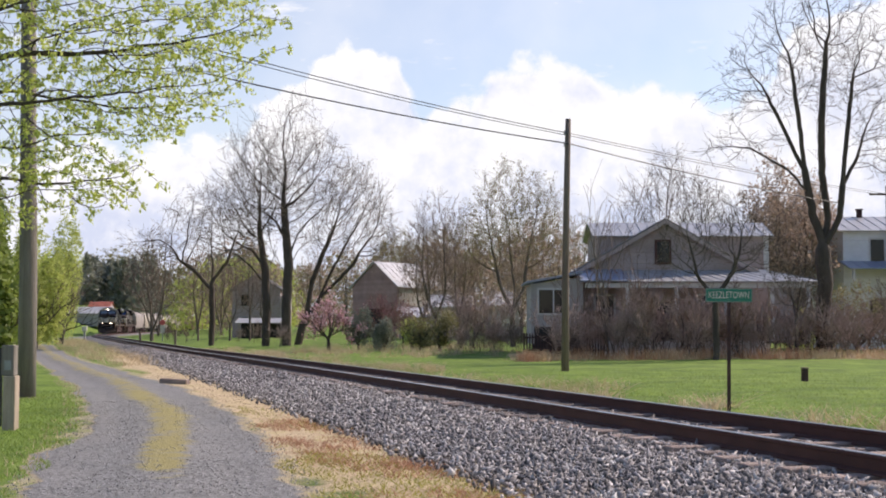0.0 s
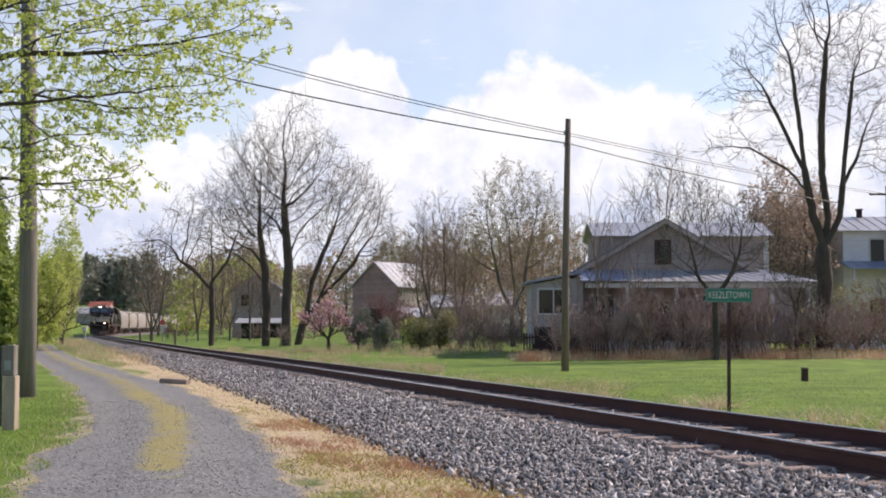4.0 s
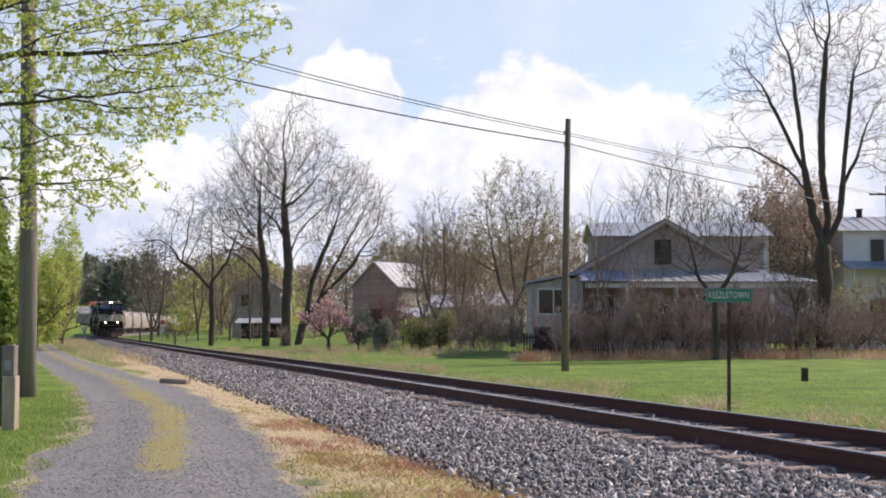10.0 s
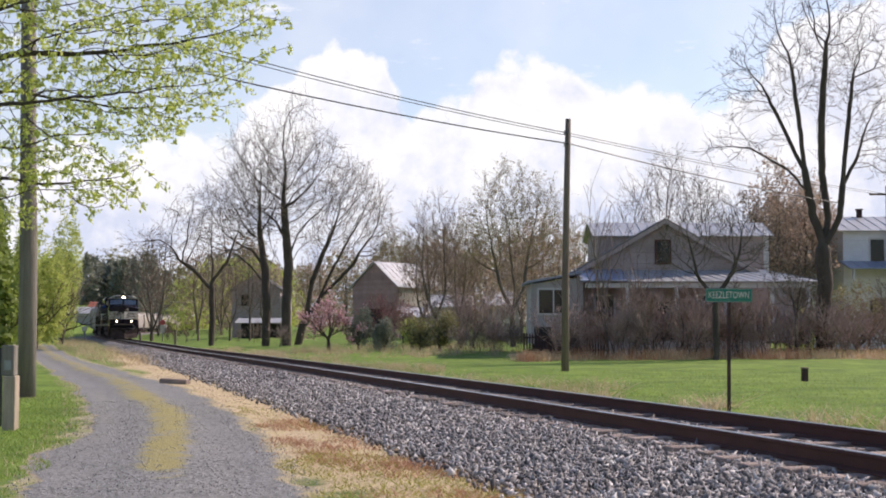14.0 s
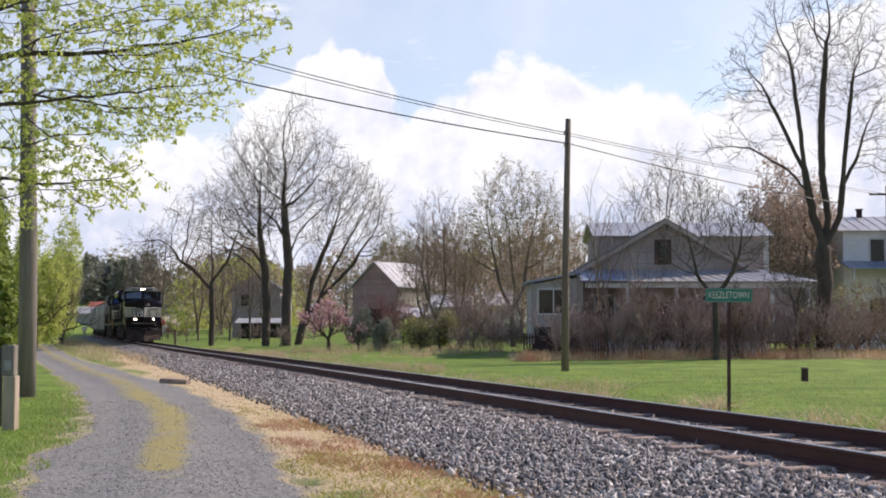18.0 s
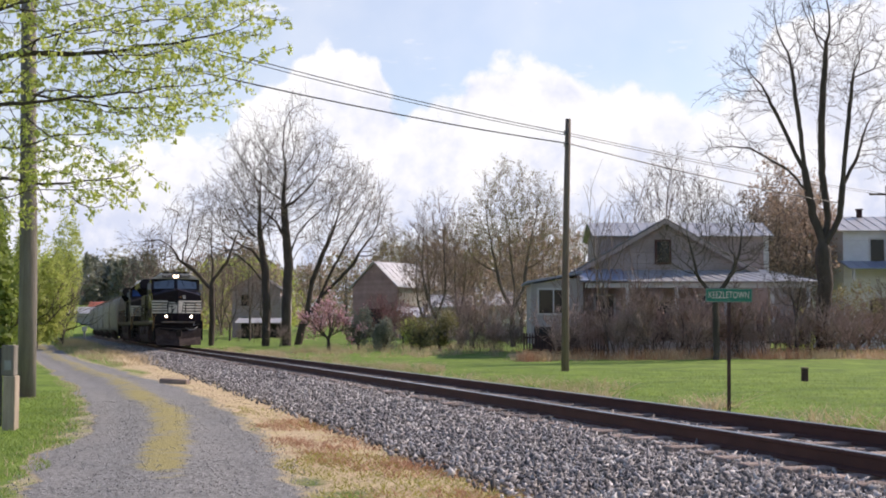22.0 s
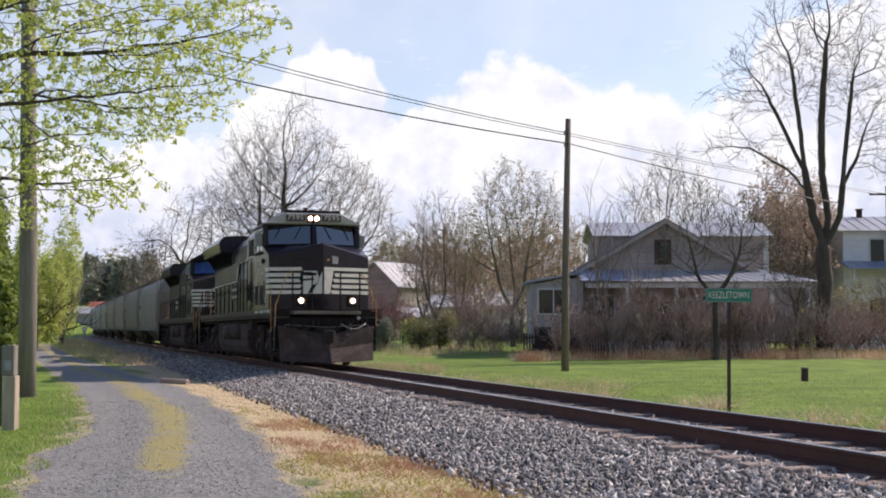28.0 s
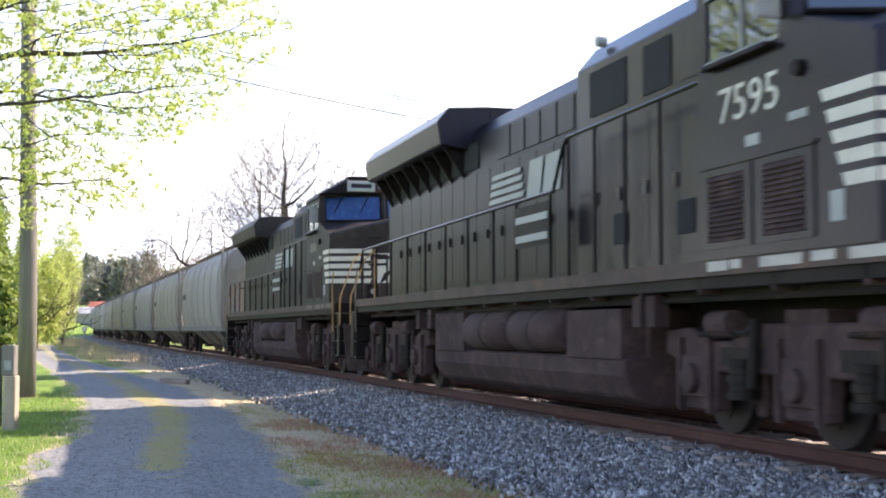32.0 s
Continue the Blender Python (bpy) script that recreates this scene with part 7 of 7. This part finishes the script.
    for s in (-1, 1):
        # vents are flat near-black sheets, the shade of their depth put into colour
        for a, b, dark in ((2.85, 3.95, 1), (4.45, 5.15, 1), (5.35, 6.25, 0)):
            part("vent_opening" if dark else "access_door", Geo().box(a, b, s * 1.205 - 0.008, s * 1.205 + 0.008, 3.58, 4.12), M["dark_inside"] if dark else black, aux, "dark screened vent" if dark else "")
        for a in (2.5, 3.2, 3.95, 4.7, 5.5):
            part("access_door", Geo().box(a, a + 0.62, s * 1.2 - 0.006, s * 1.2 + 0.006, 1.8, 3.4), black, aux, "", 0.003)
            part("latch", Geo().box(a + 0.52, a + 0.58, s * 1.222 - 0.01, s * 1.222 + 0.012, 2.5, 2.65), M["sill_grey"], aux)
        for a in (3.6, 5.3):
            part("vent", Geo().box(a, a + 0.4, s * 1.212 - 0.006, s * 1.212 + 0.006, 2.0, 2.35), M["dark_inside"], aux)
        for j in range(15):
            a = -8.6 + 0.735 * j
            part("hood_door", Geo().box(a, a + 0.71, s * 0.98 - 0.006, s * 0.98 + 0.006, 1.8, 3.55), worn, hood, "", 0.003)
            part("latch", Geo().box(a + 0.58, a + 0.63, s * 1.0 - 0.01, s * 1.0 + 0.012, 2.45, 2.6), M["steel_dark"], hood)
        for j in range(6):
            a = -1.6 + 0.68 * j
            part("upper_door", Geo().box(a, a + 0.6, s * 0.985 - 0.01, s * 0.985 + 0.01, 3.62, 4.08), worn, hood, "", 0.006)
        part("lamp_bracket", Geo().drum((6.2, s * 1.15, 4.45), "y", 0.07, 0.06, 10).drum((2.95, s * 1.1, 4.5), "y", 0.07, 0.06, 10), M["hose"], aux)
        # emblem and lettering as plain shapes
        y = s * 1.002
        for j in range(4):
            z = 2.95 + j * 0.12
            part("side_bar", Geo().prism([(-2.0 + 0.05 * j, z), (-0.35 - 0.04 * j, z), (-0.30 - 0.04 * j, z + 0.075), (-1.96 + 0.05 * j, z + 0.075)], "y", y - 0.003, y + 0.003), M["grey_logo"], hood, "pale bar of the side emblem")
        for outline in ([(0.82, 2.9), (1.4, 2.9), (1.56, 3.42), (0.98, 3.42)], [(1.5, 2.9), (2.2, 2.9), (2.34, 3.42), (1.66, 3.42)]):
            part("side_emblem", Geo().prism([(a - 1.0, b) for a, b in outline], "y", y - 0.003, y + 0.003), M["grey_logo"], hood, "plain pale emblem shape")
        for z in (2.17, 2.42):
            part("lettering_bar", Geo().box(0.9, 2.15, s * 1.52 - 0.004, s * 1.52 + 0.004, z, z + 0.09), M["grey_logo"], t, "pale bar on the handrail board")
        part("rail_board", Geo().box(0.82, 2.22, s * 1.512 - 0.004, s * 1.512 + 0.004, 2.1, 2.64), M["black_dull"], t)
        # radiator wings
        wing = [(s * 0.9, 3.96), (s * 1.46, 4.06), (s * 1.52, 4.44), (s * 1.32, 4.68), (s * 0.6, 4.72), (s * 0.6, 4.3)]
        part("radiator_wing", Geo().prism(wing, "x", -9.0, -3.2), black, hood, "overhanging radiator wing", 0.02)
        for j in range(8):
            x = -8.8 + 0.76 * j
            part("wing_bracket", Geo().prism([(s * 0.97, 3.5), (s * 1.42, 4.15), (s * 0.97, 4.1)], "x", x, x + 0.05), M["black_dull"], hood)
        # the screen is a flat sheet too, its shaded depth put into the colour
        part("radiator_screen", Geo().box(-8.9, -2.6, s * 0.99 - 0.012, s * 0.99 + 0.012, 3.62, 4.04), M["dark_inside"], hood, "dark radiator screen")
    part("radiator_top", Geo().box(-9.0, -3.2, -0.62, 0.62, 4.4, 4.715), black, hood, "", 0.02)
    part("fan_hatch", Geo().drum((-7.2, 0, 4.74), "z", 0.55, 0.05, 24), M["steel_dark"], hood)
    part("fan_hatch", Geo().drum((-5.4, 0, 4.74), "z", 0.55, 0.05, 24), M["steel_dark"], hood)
    part("exhaust", Geo().box(-0.9, 0.3, -0.3, 0.3, 4.42, 4.62), M["steel_dark"], hood, "sooty exhaust stack", 0.03)
    part("brake_hatch", Geo().box(0.8, 2.3, -0.6, 0.6, 4.42, 4.56), black, hood, "", 0.02)
    # walkway rails
    for s in (-1, 1):
        y = s * 1.49
        part("hand_rail", Geo().pipe([(-9.6, y, 2.3), (-9.3, y, 2.68), (2.3, y, 2.74), (2.62, y, 3.2), (2.8, y, 3.34), (6.42, y, 3.37)], 0.024, 7), M["black_paint"] if first else M["sill_grey"], t, "round hand rail")
        for x in (-9.3, -8.0, -6.7, -5.4, -4.1, -2.8, -1.5, -0.2, 0.85, 2.2):
            part("rail_post", Geo().pipe([(x, y, 1.66), (x, y, 2.71)], 0.021, 6), M["black_dull"], t)
        for x in (2.85, 3.7, 4.6, 5.5):
            part("rail_post", Geo().pipe([(x, y, 1.66), (x, y, 3.34)], 0.021, 6), M["black_dull"], t)
    for y in (-1.0, -0.4, 0.4, 1.0):
        part("rail_post", Geo().pipe([(-10.4, y, 1.6), (-10.4, y, 2.6)], 0.022, 6), M["yellow_paint"] if abs(y) > 0.9 else M["black_dull"], t)
    part("end_rail", Geo().pipe([(-10.4, -1.0, 2.6), (-10.4, 1.0, 2.6)], 0.02, 6), M["black_dull"], t)
    # fuel tank and reservoirs
    tank = part("fuel_tank", Geo().prism([(-1.40, 0.52), (-1.30, 0.28), (-1.06, 0.17), (1.06, 0.17), (1.30, 0.28), (1.40, 0.52), (1.40, 0.72), (1.12, 0.74), (1.12, 1.28), (-1.12, 1.28), (-1.12, 0.74), (-1.40, 0.72)], "x", -3.8, 4.3), M["underframe"], t, "dusty fuel tank", 0.03)
    for s in (-1, 1):
        for a, b in ((-1.75, 0.2), (0.42, 2.35)):
            r = part("air_reservoir", Geo().pipe([(a, s * 1.26, 1.02), (a + 0.1, s * 1.26, 1.02), (b - 0.1, s * 1.26, 1.02), (b, s * 1.26, 1.02)], [0.2, 0.285, 0.285, 0.2], 18), M["underframe"], t, "grey round air reservoir", smooth=True)
            part("strap", Geo().drum(((a + b) / 2, s * 1.26, 1.02), "x", 0.292, 0.03, 18), M["steel_dark"], r)
        part("tank_panel", Geo().box(2.55, 4.25, s * 1.26 - 0.16, s * 1.26 + 0.16, 0.70, 1.26), M["underframe"], tank, "", 0.01)
        part("tank_panel", Geo().box(-3.7, -2.0, s * 1.26 - 0.16, s * 1.26 + 0.16, 0.70, 1.3), M["underframe"], tank, "", 0.01)
        part("pipe_run", Geo().pipe([(-9.2, s * 1.32, 1.32), (9.3, s * 1.32, 1.32)], 0.03, 6), M["steel_dark"], t)
        for x in (-4.2, 4.6, 4.95, -5.0):
            part("valve_box", Geo().box(x, x + 0.22, s * 1.34 - 0.09, s * 1.34 + 0.09, 1.05, 1.38), M["underframe"], t, "", 0.01)
    for cx in (7.7, -7.7):
        loco_truck(t, cx)
    return t


def hopper_section(x, k=1.0, top=1.0):
    """One rounded cross section of the body; the sides bulge as a barrel's do."""
    half = [(1.36, 1.18), (1.47, 1.6), (1.53, 2.2), (1.54, 2.8), (1.49, 3.4), (1.36, 3.85), (1.08, 4.16), (0.6, 4.34)]
    pts = [(a * k, 1.18 + (b - 1.18) * top) for a, b in half]
    return [Vector((x, a, b)) for a, b in pts] + [Vector((x, -a, b)) for a, b in reversed(pts)]


def hopper_truck(parent, cx):
    t = part("truck", Geo().box(cx - 0.25, cx + 0.25, -1.0, 1.0, 0.5, 0.78), M["underframe"], parent)
    for s in (-1, 1):
        o = [(-1.15, 0.38), (-1.15, 0.62), (-0.7, 0.74), (0.7, 0.74), (1.15, 0.62), (1.15, 0.38), (0.75, 0.46), (0.45, 0.22), (-0.45, 0.22), (-0.75, 0.46)]
        y = s * 1.05
        part("side_frame", Geo().prism([(cx + a, b) for a, b in o], "y", y - 0.07, y + 0.07), M["underframe"], t)
        part("spring", Geo().drum((cx - 0.15, y + s * 0.03, 0.45), "z", 0.08, 0.14, 8).drum((cx + 0.15, y + s * 0.03, 0.45), "z", 0.08, 0.14, 8), M["steel_dark"], t)
    for k in (-0.87, 0.87):
        wheelset(t, cx + k, 0.457, sides=20)


def build_hopper(colour, label):
    t = thing("hopper_car", label, "hopper car", group="covered hopper cars")
    L = 7.3
    rings = [hopper_section(-L - 0.55, 0.55, 1.0), hopper_section(-L - 0.5, 0.93), hopper_section(-L + 0.1, 1.0)] + [hopper_section(x) for x in (-4.8, -2.4, 0, 2.4, 4.8)] + [hopper_section(L - 0.1, 1.0), hopper_section(L + 0.5, 0.93), hopper_section(L + 0.55, 0.55)]
    # the lower ends are cut away in slope sheets over the trucks
    for r in rings[:2] + rings[-2:]:
        for p in r:
            if p.z < 3.3:
                p.x -= math.copysign((3.3 - p.z) * 0.42, p.x)
    body = part("body", Geo().loft(rings), colour, t, "barrel-sided painted body")
    for x in (-7.2, -4.8, -2.4, 0, 2.4, 4.8, 7.2):
        half = hopper_section(x, 1.006, 1.002)
        for s in (0, 1):
            run = half[:7] if s == 0 else half[9:]
            part("seam", Geo().pipe(run, 0.018, 4), colour, body)
    for s in (-1, 1):
        part("side_sill", Geo().box(-8.4, 8.4, s * 1.4 - 0.05, s * 1.4 + 0.05, 1.02, 1.22), M["hopper_end"], t, "rust-stained side sill")
        part("marking", Geo().box(-6.9, -5.4, s * 1.53 - 0.012, s * 1.53 + 0.012, 2.5, 2.75), M["black_dull"], t, "small dark stencilled bars") if s < 0 else None
        for e in (-1, 1):
            part("end_post", Geo().pipe([(e * 8.35, s * 1.4, 1.2), (e * 8.0, s * 1.25, 4.1)], 0.03, 5), M["hopper_end"], t)
            ld = part("ladder", Geo().pipe([(e * 8.35, s * 1.46, 1.0), (e * 8.35, s * 1.46, 4.2)], 0.02, 5).pipe([(e * 7.95, s * 1.46, 1.0), (e * 7.95, s * 1.46, 4.2)], 0.02, 5), M["hopper_end"], t)
            for j in range(8):
                part("rung", Geo().pipe([(e * 8.35, s * 1.46, 1.2 + j * 0.4), (e * 7.95, s * 1.46, 1.2 + j * 0.4)], 0.012, 4), M["hopper_end"], ld)
    for e in (-1, 1):
        part("end_platform", Geo().box(min(e * 7.0, e * 8.5), max(e * 7.0, e * 8.5), -1.4, 1.4, 1.0, 1.12), M["hopper_end"], t)
        part("slope_sheet", Geo().loft([[Vector((e * 6.6, -1.2, 1.15)), Vector((e * 6.6, 1.2, 1.15)), Vector((e * 6.55, 1.2, 1.15)), Vector((e * 6.55, -1.2, 1.15))],
                                        [Vector((e * 7.6, -1.25, 3.2)), Vector((e * 7.6, 1.25, 3.2)), Vector((e * 7.5, 1.25, 3.2)), Vector((e * 7.5, -1.25, 3.2))]]), M["hopper_end"], t, "grimy sloping end sheet")
        part("coupler", Geo().box(min(e * 8.4, e * 9.0), max(e * 8.4, e * 9.0), -0.13, 0.13, 0.72, 1.0), M["steel_dark"], t, "", 0.02)
        part("brake_wheel", Geo().drum((e * 8.42, 0.7, 2.0), "x", 0.25, 0.02, 14), M["steel_dark"], t) if e < 0 else None
        hopper_truck(t, e * 6.7)
    for x in (-3.6, 0.0, 3.6):
        bay = part("hopper_bay", Geo().loft([[Vector((x - 1.7, -1.35, 1.2)), Vector((x + 1.7, -1.35, 1.2)), Vector((x + 1.7, 1.35, 1.2)), Vector((x - 1.7, 1.35, 1.2))],
                                             [Vector((x - 0.4, -0.6, 0.42)), Vector((x + 0.4, -0.6, 0.42)), Vector((x + 0.4, 0.6, 0.42)), Vector((x - 0.4, 0.6, 0.42))]]), M["hopper_end"], t, "grimy discharge bay")
        part("gate", Geo().box(x - 0.5, x + 0.5, -0.75, 0.75, 0.3, 0.42), M["underframe"], bay)
    part("hatch", Geo().box(-7.0, 7.0, -0.3, 0.3, 4.32, 4.46), colour, t, "long roof hatch", 0.02)
    for s in (-1, 1):
        part("running_board", Geo().box(-8.3, 8.3, s * 0.62 - 0.17, s * 0.62 + 0.17, 4.44, 4.47), M["hopper_end"], t, "open roof walkway")
    return t


CAR_LENGTH, CARS = 18.0, 14
LOCO_A = build_locomotive(True)
LOCO_B = build_locomotive(False)
HOPPER_A = build_hopper(M["hopper_grey"], "pale grey barrel-sided covered hopper car with rusty ends")
HOPPER_B = build_hopper(M["hopper_tan"], "tan-grey barrel-sided covered hopper car with rusty ends")
TRAIN = [(LOCO_A, 9.4), (LOCO_B, 9.4 + 22.3)]
for k in range(CARS):
    car = (HOPPER_A, HOPPER_B)[k] if k < 2 else copy_thing(HOPPER_B if k in (3, 4, 7, 10) else HOPPER_A, Matrix.Identity(4))
    TRAIN.append((car, 9.4 + 22.3 * 1.5 + CAR_LENGTH * (k + 0.5)))

# ---- grass and weeds ----
def scatter(rng, n, x0, x1, y0, y1, keep):
    x, y = rng.uniform(x0, x1, n), rng.uniform(y0, y1, n)
    k = rng.random(n) < keep(x, y)
    return np.stack([x[k], y[k], ground_z(x[k], y[k])], 1)


def tufts(rng, roots, per, spread):
    p = np.repeat(roots, per, axis=0)
    p[:, :2] += rng.normal(0, spread, (len(p), 2))
    p[:, 2] = ground_z(p[:, 0], p[:, 1])
    return p


def build_grass():
    rng = np.random.default_rng(8)

    def stuff(name, label, quads, material):
        tagged(part(name, quads_mesh(name, quads, material), material), label, "grass", kind="stuff")

    off_lane = lambda x, y: np.abs(x - lane_x(y)) > 1.35 + 0.2 * np.sin(y * 2.1)
    # lawn by the fence
    r = scatter(rng, 60000, -11, -3.4, 10.5, 32, lambda x, y: (off_lane(x, y) & (x < lane_x(y))) * np.clip(1.25 - (y - 10) / 24, 0.2, 1))
    stuff("lawn_grass", "short green lawn grass by the fence", blades_at(rng, r, 0.042, 0.014, 0.6), M["grass_blade"])
    r = scatter(rng, 9000, -11, -3.4, 10.5, 40, lambda x, y: (np.abs(np.abs(x - lane_x(y)) - 1.5) < 0.22) & (x < lane_x(y)))
    stuff("lane_edge_grass", "dry grass fringe along the lane", blades_at(rng, r, 0.07, 0.012), M["straw_blade"])
    # dry verge between lane and ballast
    verge = lambda x, y: (beside(x, y) > 2.7) & (beside(x, y) < 6.5) & (x > lane_x(y)) & off_lane(x, y)
    mottle = lambda x, y, f, p: 0.5 + 0.5 * np.sin(x * f + p) * np.sin(y * f * 0.8 + 2 * p)
    r = scatter(rng, 80000, -22, 3, 10, 60, lambda x, y: verge(x, y) * np.clip(1.2 - (y - 10) / 60, 0.2, 1) * 0.8)
    stuff("verge_straw", "matted dry straw on the verge", blades_at(rng, r, 0.026, 0.018, 2.0), M["straw_blade"])
    r = scatter(rng, 90000, -8, 2.5, 10, 30, lambda x, y: verge(x, y) * np.clip(0.6 * mottle(x, y, 1.3, 0.7) ** 3 + 0.6 * (y < 16) * (beside(x, y) > 3.3), 0, 1) * (y < 26))
    stuff("verge_grass", "yellow-green grass patches on the verge", blades_at(rng, r, 0.034, 0.016, 1.3), M["verge_blade"])
    r = tufts(rng, scatter(rng, 900, -2.6, 3, 9, 25, lambda x, y: ((beside(x, y) > 2.5) & (beside(x, y) < 4.6)) * mottle(x, y, 1.9, 2.2)), 30, 0.16)
    stuff("rusty_weeds", "rusty dead weeds at the foot of the ballast", blades_at(rng, r, 0.06, 0.015, 1.3), M["rust_blade"])
    r = tufts(rng, scatter(rng, 3800, -48, -12, 52, 170, lambda x, y: ((beside(x, y) > 3.3) & (beside(x, y) < 6.8) & (x > lane_x(y) + 1.3)) * (0.3 + 0.7 * mottle(x, y, 0.5, 0.9))), 16, 0.25)
    stuff("tall_verge_grass", "tall pale straw between lane and ballast", blades_at(rng, r, 0.42, 0.022, 0.6), M["straw_blade"])
    # grass strip between the wheel tracks
    r = scatter(rng, 60000, -12, -2, 12.2, 45, lambda x, y: (np.abs(x - lane_x(y) - 0.06 - 0.1 * np.sin(y * 0.35)) < np.interp(y, [12, 22, 45], [0.38, 0.46, 0.6]) * rng.random(len(x)) ** 0.8) * (0.15 + 0.5 * mottle(x, y, 2.1, 0.3)) * smooth(y, 11.8, 14.5))
    stuff("lane_grass", "worn yellow-green grass between wheel tracks", blades_at(rng, r, 0.035, 0.014, 1.0), M["verge_blade"])
    # tall dry grass beyond the far rail and round the brush
    far = lambda x, y: ((beside(x, y) < -2.6) & (beside(x, y) > -5.2 - 0.9 * np.sin(y * 0.4))) * (0.25 + 0.75 * mottle(x, y, 0.7, 0.4))
    r = tufts(rng, scatter(rng, 7800, -26, 10, 16, 100, lambda x, y: far(x, y) * mottle(x, y, 1.6, 1.4) ** 1.3), 40, 0.17)
    stuff("track_side_grass", "tall dry grass tufts beyond the far rail", blades_at(rng, r, 0.27, 0.020, 1.2), M["straw_blade"])
    r = tufts(rng, scatter(rng, 5200, -26, 10, 14, 100, lambda x, y: far(x, y + 2.0)), 34, 0.26)
    stuff("track_side_weeds", "rough green grass tufts beyond the far rail", blades_at(rng, r, 0.17, 0.016, 0.9), M["grass_blade"])
    r = tufts(rng, scatter(rng, 620, 3.5, 27, 61.6, 66, lambda x, y: mottle(x, y, 0.9, 1.1) ** 2), 22, 0.25)
    stuff("brush_grass", "tall dead grass along the brush", blades_at(rng, r, 0.42, 0.02, 0.7), M["straw_blade"])
    r = tufts(rng, scatter(rng, 420, 3.5, 27, 61.8, 66, lambda x, y: mottle(x, y, 1.1, 0.2) ** 2), 20, 0.22)
    stuff("brush_weeds", "rusty dead weeds along the brush", blades_at(rng, r, 0.5, 0.02, 0.6), M["rust_blade"])
    r = tufts(rng, scatter(rng, 260, -11, 3.5, 70, 96, lambda x, y: mottle(x, y, 0.6, 1.7)), 24, 0.22)
    stuff("meadow_grass", "pale dead grass clumps on the rough lawn", blades_at(rng, r, 0.42, 0.022, 0.6), M["straw_blade"])
    lawn = lambda x, y: (beside(x, y) < -4.2) & (y < 62)
    r = scatter(rng, 70000, -8, 22, 20, 50, lambda x, y: lawn(x, y) * np.clip(1.2 - (y - 20) / 30, 0.1, 1))
    stuff("lawn_blades", "mown green lawn grass beyond the track", blades_at(rng, r, 0.035, 0.016, 0.9), M["grass_blade"])


build_grass()
build_ties(TRACK)

# ---- motion ----
def front_arc(t):
    """Arc length of the leading nose at t seconds, counted from the near end of the track."""
    return 339.936 - 7.95855 * t + 0.0228416 * t ** 2 - 0.000521524 * t ** 3 + float(0.3 * smooth(t, 30.8, 32.4))


def vehicle_pose(centre_arc, half_base):
    """Rests a vehicle on its two trucks; it faces down the line."""
    a, _ = on_track(centre_arc - half_base)
    b, _ = on_track(centre_arc + half_base)
    d = (a - b).normalized()
    side = Vector((0, 0, 1)).cross(d).normalized()
    m = Matrix((d, side, d.cross(side))).transposed().to_4x4()
    m.translation = (a + b) / 2
    return m


def motions():
    walk(CLOUDS, [(0.0, pose(0, 2400, 0)), (16.0, pose(-26, 2400, 0)), (32.0, pose(-52, 2400, 0))])
    for ob, behind in TRAIN:
        walk(ob, [(t, vehicle_pose(front_arc(t) + behind, 7.2)) for t in [0.5 * i for i in range(65)]])
    # wheels roll: a row for every fifteenth of a second keeps each step well under a quarter turn
    for ob, _ in TRAIN:
        for w in ob.children_recursive:
            if w.name.startswith("wheelset"):
                c = w.location.copy()
                walk(w, [(i / 15, Matrix.Translation(c) @ Matrix.Rotation((front_arc(0) - front_arc(i / 15)) / c.z, 4, "Y")) for i in range(481)])



motions()
